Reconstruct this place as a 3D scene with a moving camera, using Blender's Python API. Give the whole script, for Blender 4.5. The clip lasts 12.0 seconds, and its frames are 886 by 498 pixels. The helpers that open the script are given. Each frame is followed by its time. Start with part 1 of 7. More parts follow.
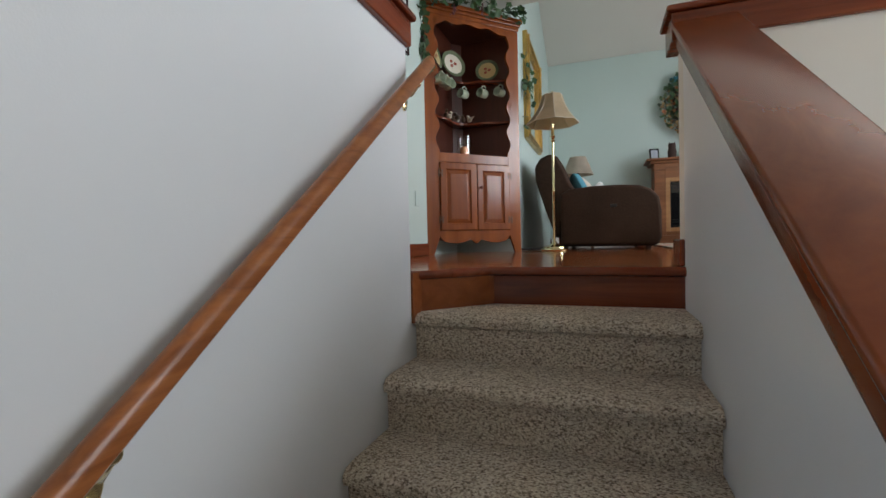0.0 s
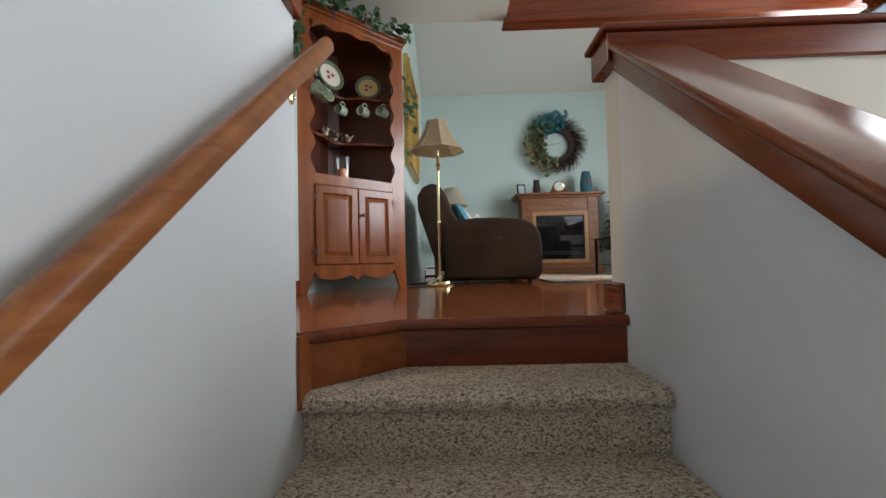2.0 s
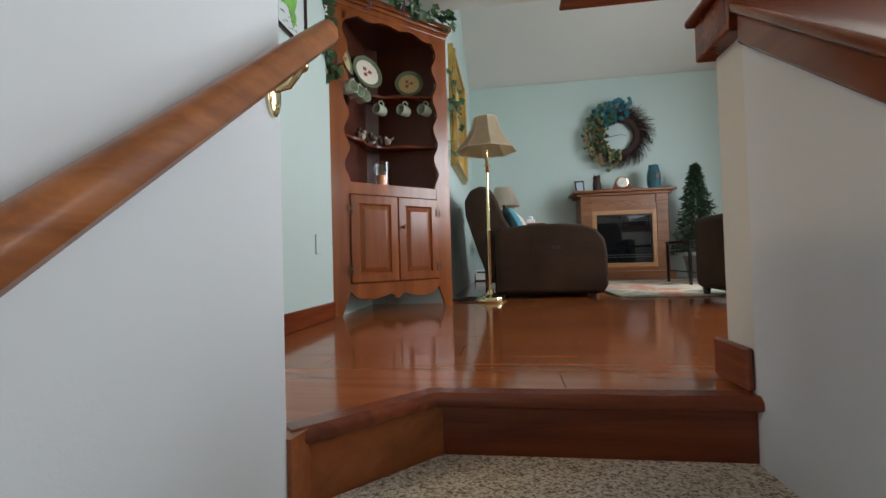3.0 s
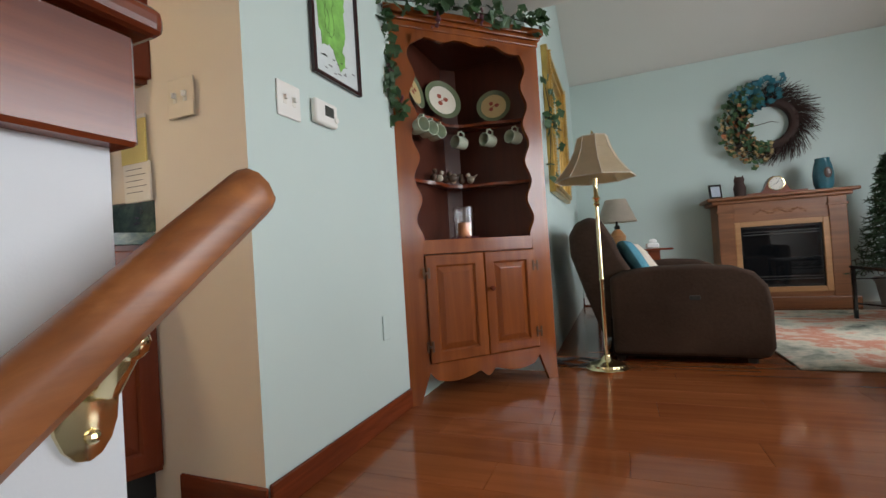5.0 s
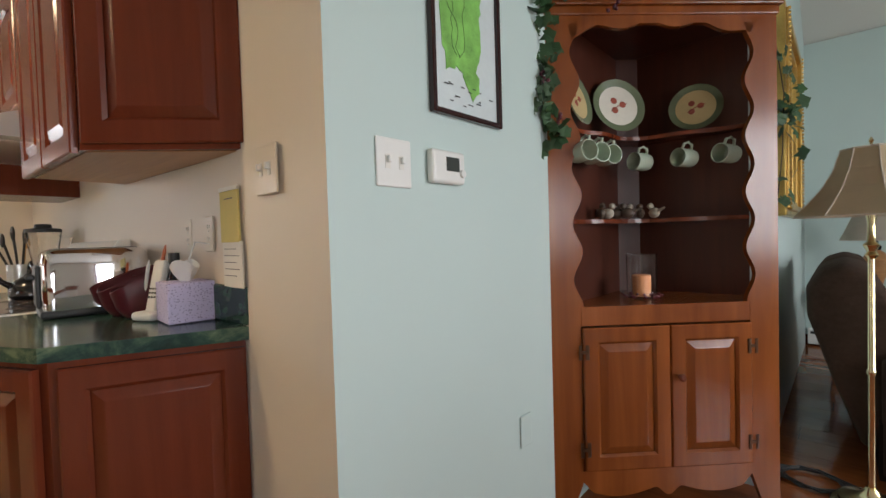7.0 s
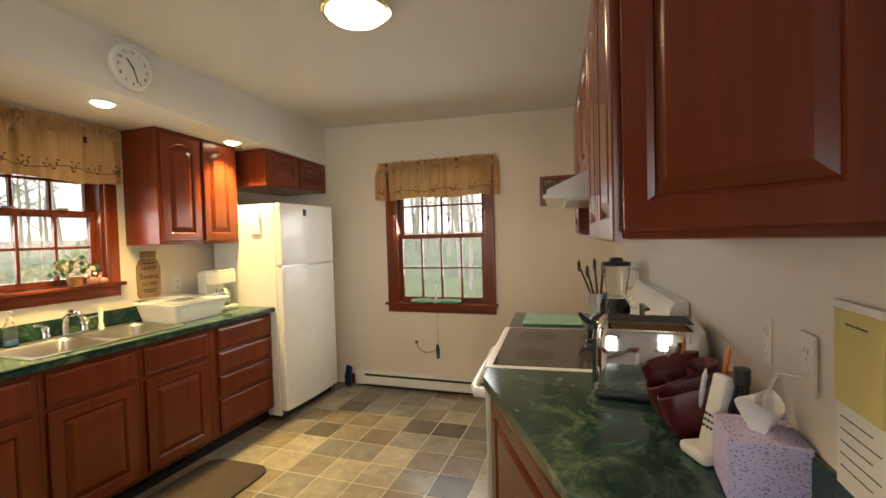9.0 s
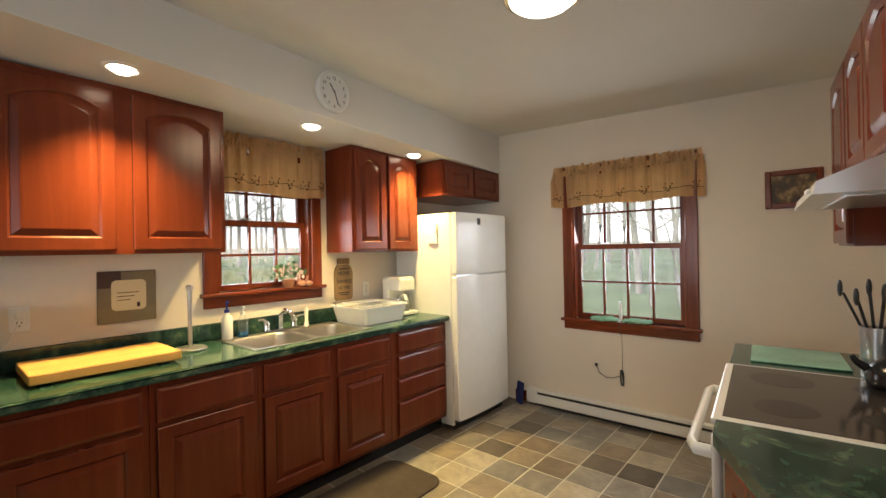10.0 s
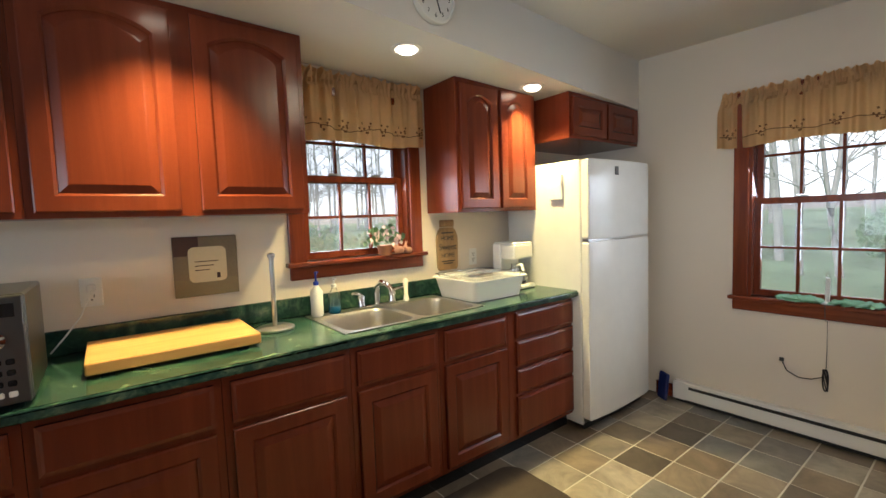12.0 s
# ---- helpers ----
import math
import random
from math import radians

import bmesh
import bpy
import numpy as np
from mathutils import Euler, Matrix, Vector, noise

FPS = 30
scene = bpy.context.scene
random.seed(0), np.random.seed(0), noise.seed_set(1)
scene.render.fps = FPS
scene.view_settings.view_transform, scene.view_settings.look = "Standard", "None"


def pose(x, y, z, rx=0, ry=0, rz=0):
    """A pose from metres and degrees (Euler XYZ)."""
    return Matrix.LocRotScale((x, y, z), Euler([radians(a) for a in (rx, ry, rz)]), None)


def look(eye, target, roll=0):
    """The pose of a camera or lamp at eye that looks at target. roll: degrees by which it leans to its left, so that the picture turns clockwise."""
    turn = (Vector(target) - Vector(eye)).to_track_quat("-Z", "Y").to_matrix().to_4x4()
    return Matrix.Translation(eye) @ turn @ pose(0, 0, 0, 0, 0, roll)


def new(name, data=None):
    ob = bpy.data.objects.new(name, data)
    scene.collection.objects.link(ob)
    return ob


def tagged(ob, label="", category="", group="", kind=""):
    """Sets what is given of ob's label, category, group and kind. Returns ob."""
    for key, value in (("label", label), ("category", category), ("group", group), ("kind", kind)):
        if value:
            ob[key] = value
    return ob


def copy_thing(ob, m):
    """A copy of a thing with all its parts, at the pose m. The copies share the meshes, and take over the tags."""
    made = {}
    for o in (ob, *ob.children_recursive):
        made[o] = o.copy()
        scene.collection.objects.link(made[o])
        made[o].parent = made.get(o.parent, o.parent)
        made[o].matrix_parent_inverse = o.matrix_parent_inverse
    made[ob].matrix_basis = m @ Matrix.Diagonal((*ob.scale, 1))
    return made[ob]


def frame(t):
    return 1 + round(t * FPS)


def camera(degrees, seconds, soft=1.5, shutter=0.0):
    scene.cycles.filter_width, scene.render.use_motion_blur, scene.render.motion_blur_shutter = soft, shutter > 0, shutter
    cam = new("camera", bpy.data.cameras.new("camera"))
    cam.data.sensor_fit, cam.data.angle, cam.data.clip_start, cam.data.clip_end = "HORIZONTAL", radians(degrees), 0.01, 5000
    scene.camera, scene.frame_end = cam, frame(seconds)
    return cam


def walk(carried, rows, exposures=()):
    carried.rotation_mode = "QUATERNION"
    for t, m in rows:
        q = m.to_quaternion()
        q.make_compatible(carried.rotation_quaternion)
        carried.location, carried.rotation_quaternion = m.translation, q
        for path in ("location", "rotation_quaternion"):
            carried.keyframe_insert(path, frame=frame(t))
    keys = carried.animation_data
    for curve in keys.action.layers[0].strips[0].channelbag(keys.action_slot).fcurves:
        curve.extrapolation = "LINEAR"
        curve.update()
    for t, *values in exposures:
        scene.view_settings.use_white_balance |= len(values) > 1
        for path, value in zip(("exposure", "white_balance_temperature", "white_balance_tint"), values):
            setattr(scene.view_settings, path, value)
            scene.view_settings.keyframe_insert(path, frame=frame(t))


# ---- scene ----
cam = camera(90.7, 12.0)
PATH = [
    (0, (1.347, -2.36, 0.13), (0.67, -0.478, 0.086), -1.25),
    (0.5, (1.237, -2.323, 0.163), (0.956, -0.343, 0.157), -3.0),
    (1, (1.17, -2.203, 0.177), (0.876, -0.226, 0.24), -3.0),
    (1.5, (1.1, -2.066, 0.18), (0.988, -0.07, 0.254), -2.0),
    (2, (1.078, -1.965, 0.188), (1.021, 0.033, 0.258), -1.3),
    (2.5, (1.079, -1.754, 0.233), (0.951, 0.24, 0.304), -1.2),
    (3, (1.08, -1.591, 0.345), (0.789, 0.388, 0.391), -1.6),
    (3.2, (1.072, -1.526, 0.373), (0.737, 0.445, 0.422), -2.9),
    (4.8, (1.075, -1.099, 0.743), (0.363, 0.769, 0.778), -3.6),
    (5, (1.047, -1.028, 0.773), (0.305, 0.829, 0.804), -3.6),
    (5.5, (0.991, -0.882, 0.925), (0.314, 1.0, 0.953), -2.8),
    (6, (0.968, -0.744, 0.995), (0.277, 1.132, 1.028), -2.3),
    (6.5, (0.949, -0.636, 1.115), (0.048, 1.15, 1.09), -1.5),
    (7, (0.854, -0.545, 1.159), (-0.495, 0.93, 1.103), -1.7),
    (7.2, (0.797, -0.509, 1.21), (-0.73, 0.781, 1.156), -2.8),
    (8.8, (0.359, -0.344, 1.437), (-1.586, -0.807, 1.377), -1.6),
    (9, (0.317, -0.385, 1.447), (-1.577, -1.024, 1.387), -1.6),
    (9.1, (0.319, -0.414, 1.443), (-1.558, -1.104, 1.413), -1.6),
    (9.5, (0.213, -0.518, 1.447), (-1.554, -1.455, 1.442), -1.0),
    (10, (0.164, -0.552, 1.447), (-1.366, -1.84, 1.45), -1.1),
    (10.5, (0.121, -0.572, 1.439), (-1.161, -2.107, 1.405), -1.5),
    (11, (0.05, -0.7, 1.432), (-1.055, -2.365, 1.351), -1.7),
    (11.5, (-0.037, -0.927, 1.435), (-1.123, -2.604, 1.334), -2.1),
    (12, (-0.187, -1.111, 1.414), (-1.403, -2.692, 1.269), -2.0),
]
walk(cam, [(t, look(eye, target, roll)) for t, eye, target, roll in PATH], [(0, 0.14, 6600, 12), (0.7, 0.3, 6600, 12), (3.2, 0.25, 6500, 10), (5.0, 0.15, 6700, 14), (7.2, 0.06, 6700, 14), (8.8, -0.14, 7400, 12), (9.5, -0.17, 6900, 13), (10.5, -0.24, 6500, 12), (11, -0.3, 6200, 11), (12, -0.33, 5900, 11)])

# ---- world, sun and large lights ----
world = bpy.data.worlds.new("sky")
scene.world = world
world.use_nodes = True
wn = world.node_tree.nodes
sky = wn.new("ShaderNodeTexSky")
sky.sky_type = "NISHITA"
sky.sun_disc = False
sky.sun_elevation = radians(42)
sky.sun_rotation = radians(110)
sky.dust_density = 4.0
wn["Background"].inputs["Strength"].default_value = 0.14
world.node_tree.links.new(sky.outputs["Color"], wn["Background"].inputs["Color"])

sun = new("sun", bpy.data.lights.new("sun", "SUN"))
sun.data.energy, sun.data.angle, sun.data.color = 2.0, radians(12), (1.0, 0.96, 0.9)
sun.matrix_world = look((6, 2.0, 6), (0, 0, 0))


def area_lamp(name, eye, target, w, h, watts, color, spread=180):
    ob = new(name, bpy.data.lights.new(name, "AREA"))
    ob.data.shape, ob.data.size, ob.data.size_y = "RECTANGLE", w, h
    ob.data.energy, ob.data.color, ob.data.spread = watts, color, radians(spread)
    ob.matrix_world = look(eye, target)
    return ob


DAY = (0.86, 0.94, 1.0)
area_lamp("window_light_living", (4.68, 1.6, 1.6), (0, 1.6, 0.4), 2.6, 1.5, 122, DAY)
# the foyer lamp is a fill, added to brighten the stair walls
area_lamp("window_light_foyer", (4.68, -1.95, 1.3), (0, -1.95, -1.0), 1.8, 1.35, 40, DAY, 160)
area_lamp("window_light_far", (-3.62, -1.71, 1.42), (0, -1.71, -0.6), 1.0, 0.86, 22, DAY)
area_lamp("window_light_sink", (-1.37, -3.56, 1.46), (-1.37, 0, -0.6), 0.62, 0.5, 8, DAY)


# ---- materials ----
def material(name, rough=0.5, metal=0.0, spec=0.5):
    m = bpy.data.materials.new(name)
    m.use_nodes = True
    b = m.node_tree.nodes["Principled BSDF"]
    b.inputs["Roughness"].default_value = rough
    b.inputs["Metallic"].default_value = metal
    b.inputs["Specular IOR Level"].default_value = spec
    return m, m.node_tree.nodes, m.node_tree.links, b


def ramp(nodes, stops):
    r = nodes.new("ShaderNodeValToRGB")
    r.color_ramp.elements[0].position, r.color_ramp.elements[0].color = stops[0][0], (*stops[0][1], 1)
    r.color_ramp.elements[1].position, r.color_ramp.elements[1].color = stops[-1][0], (*stops[-1][1], 1)
    for p, c in stops[1:-1]:
        e = r.color_ramp.elements.new(p)
        e.color = (*c, 1)
    return r


def coords(nodes, links, scale=(1, 1, 1), placed=False):
    mp = nodes.new("ShaderNodeMapping")
    mp.inputs["Scale"].default_value = scale
    if placed:
        links.new(nodes.new("ShaderNodeNewGeometry").outputs["Position"], mp.inputs["Vector"])
    else:
        links.new(nodes.new("ShaderNodeTexCoord").outputs["Object"], mp.inputs["Vector"])
    return mp


def noise_tex(nodes, links, vec, scale, detail=4, rough=0.55, distortion=0.0):
    n = nodes.new("ShaderNodeTexNoise")
    n.inputs["Scale"].default_value, n.inputs["Detail"].default_value = scale, detail
    n.inputs["Roughness"].default_value, n.inputs["Distortion"].default_value = rough, distortion
    links.new(vec.outputs[0], n.inputs["Vector"])
    return n


def bump(nodes, links, b, height, strength, dist=0.01):
    bp = nodes.new("ShaderNodeBump")
    bp.inputs["Strength"].default_value, bp.inputs["Distance"].default_value = strength, dist
    links.new(height, bp.inputs["Height"])
    links.new(bp.outputs[0], b.inputs["Normal"])


def plain(name, color, rough=0.5, metal=0.0, vary=0.12, scale=9, spec=0.5, bumpy=0.0):
    """A nearly even surface with faint two-scale unevenness."""
    m, n, l, b = material(name, rough, metal, spec)
    v = coords(n, l)
    big, fine = noise_tex(n, l, v, scale * 0.25, 3), noise_tex(n, l, v, scale * 6, 3)
    mix = n.new("ShaderNodeMath")
    mix.operation = "MULTIPLY_ADD"
    mix.inputs[1].default_value = 0.4
    l.new(fine.outputs["Fac"], mix.inputs[0])
    l.new(big.outputs["Fac"], mix.inputs[2])
    lo = tuple(c * (1 - vary) for c in color)
    hi = tuple(min(1, c * (1 + vary * 0.6)) for c in color)
    r = ramp(n, [(0.4, lo), (1.0, hi)])
    l.new(mix.outputs[0], r.inputs["Fac"])
    l.new(r.outputs["Color"], b.inputs["Base Color"])
    if bumpy:
        bump(n, l, b, fine.outputs["Fac"], bumpy, 0.004)
    return m


def paint(name, color, rough=0.55):
    m, n, l, b = material(name, rough, 0, 0.35)
    v = coords(n, l)
    big, roller = noise_tex(n, l, v, 0.9, 3), noise_tex(n, l, v, 240, 2)
    r = ramp(n, [(0.3, tuple(c * 0.955 for c in color)), (0.7, color)])
    l.new(big.outputs["Fac"], r.inputs["Fac"])
    l.new(r.outputs["Color"], b.inputs["Base Color"])
    bump(n, l, b, roller.outputs["Fac"], 0.12, 0.002)
    return m


def wood(name, dark, light, axis="z", rough=0.3, grain=26, spec=0.5, by_object=False, coat=0.0):
    """Grain that runs along one axis, with a broad drift of tone."""
    m, n, l, b = material(name, rough, 0, spec)
    squeeze = {"x": (0.07, 1, 1), "y": (1, 0.07, 1), "z": (1, 1, 0.07)}[axis]
    v = coords(n, l, squeeze, by_object)
    g = noise_tex(n, l, v, grain, 6, 0.62, 0.6)
    w = coords(n, l, tuple(0.3 + 0.7 * s for s in squeeze), by_object)
    drift = noise_tex(n, l, w, 2.2, 3)
    add = n.new("ShaderNodeMath")
    add.operation = "MULTIPLY_ADD"
    add.inputs[1].default_value = 0.55
    l.new(drift.outputs["Fac"], add.inputs[0])
    l.new(g.outputs["Fac"], add.inputs[2])
    fac = add
    if by_object:
        info, more = n.new("ShaderNodeObjectInfo"), n.new("ShaderNodeMath")
        more.operation = "MULTIPLY_ADD"
        more.inputs[1].default_value = 0.14
        l.new(info.outputs["Random"], more.inputs[0])
        l.new(add.outputs[0], more.inputs[2])
        fac = more
    mid = tuple((a + c) / 2 for a, c in zip(dark, light))
    r = ramp(n, [(0.5, dark), (0.78, mid), (0.98 if by_object else 1.0, light)])
    l.new(fac.outputs[0], r.inputs["Fac"])
    l.new(r.outputs["Color"], b.inputs["Base Color"])
    rr = n.new("ShaderNodeMapRange")
    rr.inputs["To Min"].default_value, rr.inputs["To Max"].default_value = rough * 0.8, rough * 1.3
    l.new(drift.outputs["Fac"], rr.inputs["Value"])
    l.new(rr.outputs[0], b.inputs["Roughness"])
    bump(n, l, b, g.outputs["Fac"], 0.06, 0.002)
    b.inputs["Coat Weight"].default_value = coat
    b.inputs["Coat Roughness"].default_value = 0.15
    return m


def glow(name, color, strength):
    m, n, l, b = material(name, 0.4)
    b.inputs["Base Color"].default_value = (*color, 1)
    b.inputs["Emission Color"].default_value = (*color, 1)
    b.inputs["Emission Strength"].default_value = strength
    return m


def glass(name, color=(1, 1, 1), rough=0.0):
    m, n, l, b = material(name, rough)
    b.inputs["Base Color"].default_value = (*color, 1)
    b.inputs["Transmission Weight"].default_value = 1.0
    b.inputs["IOR"].default_value = 1.45
    return m


def pane_glass():
    m = bpy.data.materials.new("window_glass")
    m.use_nodes = True
    n, l = m.node_tree.nodes, m.node_tree.links
    n.remove(n["Principled BSDF"])
    t, g, mix, f = n.new("ShaderNodeBsdfTransparent"), n.new("ShaderNodeBsdfGlossy"), n.new("ShaderNodeMixShader"), n.new("ShaderNodeFresnel")
    g.inputs["Roughness"].default_value = 0.02
    f.inputs["IOR"].default_value = 1.3
    l.new(f.outputs[0], mix.inputs[0])
    l.new(t.outputs[0], mix.inputs[1])
    l.new(g.outputs[0], mix.inputs[2])
    l.new(mix.outputs[0], n["Material Output"].inputs["Surface"])
    return m


def screen_mesh():
    m, n, l, b = material("insect_screen", 0.8)
    b.inputs["Base Color"].default_value = (0.55, 0.57, 0.58, 1)
    t, mix = n.new("ShaderNodeBsdfTransparent"), n.new("ShaderNodeMixShader")
    mix.inputs[0].default_value = 0.18
    l.new(t.outputs[0], mix.inputs[1])
    l.new(b.outputs[0], mix.inputs[2])
    l.new(mix.outputs[0], n["Material Output"].inputs["Surface"])
    return m


def carpet_mat():
    """Loop pile: a tone for each loop, dark gaps between the loops, broad soiling."""
    m, n, l, b = material("carpet_loops", 0.95, 0, 0.1)
    v = coords(n, l, (1, 1.35, 1.35))
    vo = n.new("ShaderNodeTexVoronoi")
    vo.inputs["Scale"].default_value = 165
    l.new(v.outputs[0], vo.inputs["Vector"])
    bw = n.new("ShaderNodeRGBToBW")
    l.new(vo.outputs["Color"], bw.inputs[0])
    fleck, soil = noise_tex(n, l, v, 85, 3, 0.7), noise_tex(n, l, v, 3, 3)
    add = n.new("ShaderNodeMath")
    add.operation = "MULTIPLY_ADD"
    add.inputs[1].default_value = 0.55
    l.new(bw.outputs[0], add.inputs[0])
    l.new(fleck.outputs["Fac"], add.inputs[2])
    r = ramp(n, [(0.5, (0.19, 0.15, 0.115)), (0.66, (0.50, 0.42, 0.325)), (0.82, (0.80, 0.71, 0.585)), (1.0, (0.95, 0.88, 0.77))])
    l.new(add.outputs[0], r.inputs["Fac"])
    mul = n.new("ShaderNodeMix")
    mul.data_type, mul.blend_type = "RGBA", "MULTIPLY"
    mul.inputs["Factor"].default_value = 0.2
    l.new(r.outputs["Color"], mul.inputs["A"])
    l.new(soil.outputs["Fac"], mul.inputs["B"])
    l.new(mul.outputs["Result"], b.inputs["Base Color"])
    inv = n.new("ShaderNodeMath")
    inv.operation = "SUBTRACT"
    inv.inputs[0].default_value = 1.0
    l.new(vo.outputs["Distance"], inv.inputs[1])
    bump(n, l, b, inv.outputs[0], 1.0, 0.006)
    return m


def marble_laminate():
    m, n, l, b = material("green_laminate", 0.16, 0, 0.5)
    v = coords(n, l)
    a, c = noise_tex(n, l, v, 5.5, 8, 0.68, 1.0), noise_tex(n, l, v, 22, 5, 0.6, 0.8)
    add = n.new("ShaderNodeMath")
    add.operation = "MULTIPLY_ADD"
    add.inputs[1].default_value = 0.35
    l.new(c.outputs["Fac"], add.inputs[0])
    l.new(a.outputs["Fac"], add.inputs[2])
    r = ramp(n, [(0.46, (0.006, 0.018, 0.017)), (0.62, (0.014, 0.043, 0.036)), (0.74, (0.04, 0.088, 0.062)), (0.88, (0.16, 0.22, 0.13))])
    l.new(add.outputs[0], r.inputs["Fac"])
    l.new(r.outputs["Color"], b.inputs["Base Color"])
    return m


def slate_vinyl():
    m, n, l, b = material("slate_tile", 0.28, 0, 0.5)
    v = coords(n, l, (1, 1, 1), True)
    info = n.new("ShaderNodeObjectInfo")
    tone = ramp(n, [(0.0, (0.075, 0.062, 0.048)), (0.25, (0.26, 0.215, 0.155)), (0.5, (0.15, 0.15, 0.145)), (0.75, (0.37, 0.33, 0.26)), (1.0, (0.155, 0.115, 0.075))])
    l.new(info.outputs["Random"], tone.inputs["Fac"])
    cloud, fine = noise_tex(n, l, v, 6, 7, 0.65, 0.7), noise_tex(n, l, v, 60, 3)
    shade = ramp(n, [(0.25, (0.45, 0.45, 0.45)), (0.75, (1.25, 1.2, 1.15))])
    l.new(cloud.outputs["Fac"], shade.inputs["Fac"])
    mul = n.new("ShaderNodeMix")
    mul.data_type, mul.blend_type = "RGBA", "MULTIPLY"
    mul.inputs["Factor"].default_value = 1.0
    l.new(tone.outputs["Color"], mul.inputs["A"])
    l.new(shade.outputs["Color"], mul.inputs["B"])
    l.new(mul.outputs["Result"], b.inputs["Base Color"])
    bump(n, l, b, cloud.outputs["Fac"], 0.15, 0.004)
    return m


def rug_mat():
    m, n, l, b = material("watercolour_rug", 0.95, 0, 0.1)
    v = coords(n, l)
    a, c = noise_tex(n, l, v, 1.5, 7, 0.68, 0.35), noise_tex(n, l, v, 120, 2)
    r = ramp(n, [(0.34, (0.10, 0.11, 0.10)), (0.43, (0.34, 0.36, 0.30)), (0.5, (0.62, 0.58, 0.48)), (0.57, (0.56, 0.22, 0.15)), (0.64, (0.66, 0.56, 0.46)), (0.74, (0.30, 0.40, 0.40))])
    l.new(a.outputs["Fac"], r.inputs["Fac"])
    l.new(r.outputs["Color"], b.inputs["Base Color"])
    bump(n, l, b, c.outputs["Fac"], 0.5, 0.004)
    return m


def cloth(name, color, vary=0.2, scale=60):
    return plain(name, color, 0.92, 0, vary, scale, 0.15, 0.5)


M_MINT = paint("mint_paint", (0.545, 0.655, 0.622))
M_WHITE = paint("white_wall_paint", (0.72, 0.75, 0.78))
M_CREAM = paint("cream_paint", (0.735, 0.655, 0.55))
M_CEIL = paint("ceiling_paint", (0.74, 0.72, 0.67), 0.8)
M_VAULT = paint("vault_paint", (0.70, 0.68, 0.63), 0.8)
M_TRIM = wood("stained_trim", (0.075, 0.0125, 0.005), (0.235, 0.05, 0.016), "x", 0.22, 20)
M_TRIM_Y = wood("stained_trim_lengthwise", (0.075, 0.0125, 0.005), (0.235, 0.05, 0.016), "y", 0.22, 20)
M_TRIM_Z = wood("stained_trim_upright", (0.075, 0.0125, 0.005), (0.235, 0.05, 0.016), "z", 0.22, 20)
M_CAP = wood("stained_cap", (0.13, 0.027, 0.008), (0.25, 0.066, 0.019), "y", 0.2, 9)
M_RAIL = wood("oiled_rail", (0.14, 0.036, 0.008), (0.38, 0.135, 0.04), "y", 0.3, 30)
M_FLOOR = wood("laminate_floor", (0.205, 0.052, 0.016), (0.315, 0.097, 0.031), "x", 0.11, 16, 0.5, True)
M_CHERRY = wood("cherry_cabinet", (0.115, 0.0215, 0.0098), (0.185, 0.038, 0.015), "z", 0.22, 10, 0.36)
M_HUTCH = wood("maple_hutch", (0.155, 0.036, 0.008), (0.305, 0.086, 0.019), "z", 0.2, 9)
# hutch wood darkened: the shade of the recess is put into the colour
M_HUTCH_SHADED = wood("hutch_inside_shaded", (0.042, 0.009, 0.004), (0.08, 0.018, 0.007), "z", 0.4, 16)
M_OAK = wood("oak_mantel", (0.13, 0.045, 0.016), (0.29, 0.115, 0.045), "x", 0.32, 24)
M_OAK_L = wood("light_oak", (0.32, 0.15, 0.06), (0.5, 0.26, 0.11), "x", 0.35, 24)
M_BOARD = wood("cutting_board_wood", (0.50, 0.25, 0.07), (0.72, 0.42, 0.14), "x", 0.5, 14)
M_CARPET = carpet_mat()
M_GREEN = marble_laminate()
M_TILE = slate_vinyl()
M_GROUT = plain("grout", (0.50, 0.47, 0.41), 0.7)
M_SEAM = plain("floor_seam", (0.05, 0.016, 0.008), 0.6)
M_RUG = rug_mat()
M_GLASS = pane_glass()
M_SCREEN = screen_mesh()
M_CLEAR = glass("clear_glass", (0.97, 0.98, 0.98), 0.02)
M_BRASS = plain("polished_brass", (0.86, 0.74, 0.44), 0.18, 1.0, 0.08)
M_GOLD = plain("gilt_frame", (0.62, 0.40, 0.12), 0.32, 0.9, 0.4, 30)
M_BRONZE = plain("dark_bronze", (0.10, 0.05, 0.025), 0.4, 0.8)
M_CHROME = plain("chrome", (0.82, 0.82, 0.84), 0.06, 1.0, 0.04)
# satin steel toned down: the brown-grey shade of the bowls is in its colour
M_SINK = plain("satin_sink_steel_shaded", (0.44, 0.42, 0.39), 0.36, 1.0, 0.1)
M_STEEL = plain("brushed_steel", (0.60, 0.59, 0.57), 0.3, 1.0, 0.1)
M_BLACK = plain("black_enamel", (0.012, 0.012, 0.013), 0.18)
M_RUBBER = plain("black_plastic", (0.02, 0.02, 0.02), 0.45)
M_PLASTIC = plain("white_plastic", (0.78, 0.77, 0.73), 0.35, 0, 0.04)
M_ENAMEL = plain("white_enamel", (0.80, 0.79, 0.75), 0.2, 0, 0.04)
M_FRIDGE = plain("fridge_enamel", (0.80, 0.79, 0.74), 0.2, 0, 0.04, 40, 0.5, 0.06)
M_BROWN = cloth("brown_microfibre", (0.062, 0.038, 0.027), 0.45, 9)
M_SHADE = cloth("lampshade_cloth", (0.66, 0.54, 0.37), 0.06)
M_SHADE_W = cloth("cream_lampshade_cloth", (0.66, 0.58, 0.48), 0.06)
M_TEAL = cloth("teal_cloth", (0.10, 0.30, 0.38), 0.25)
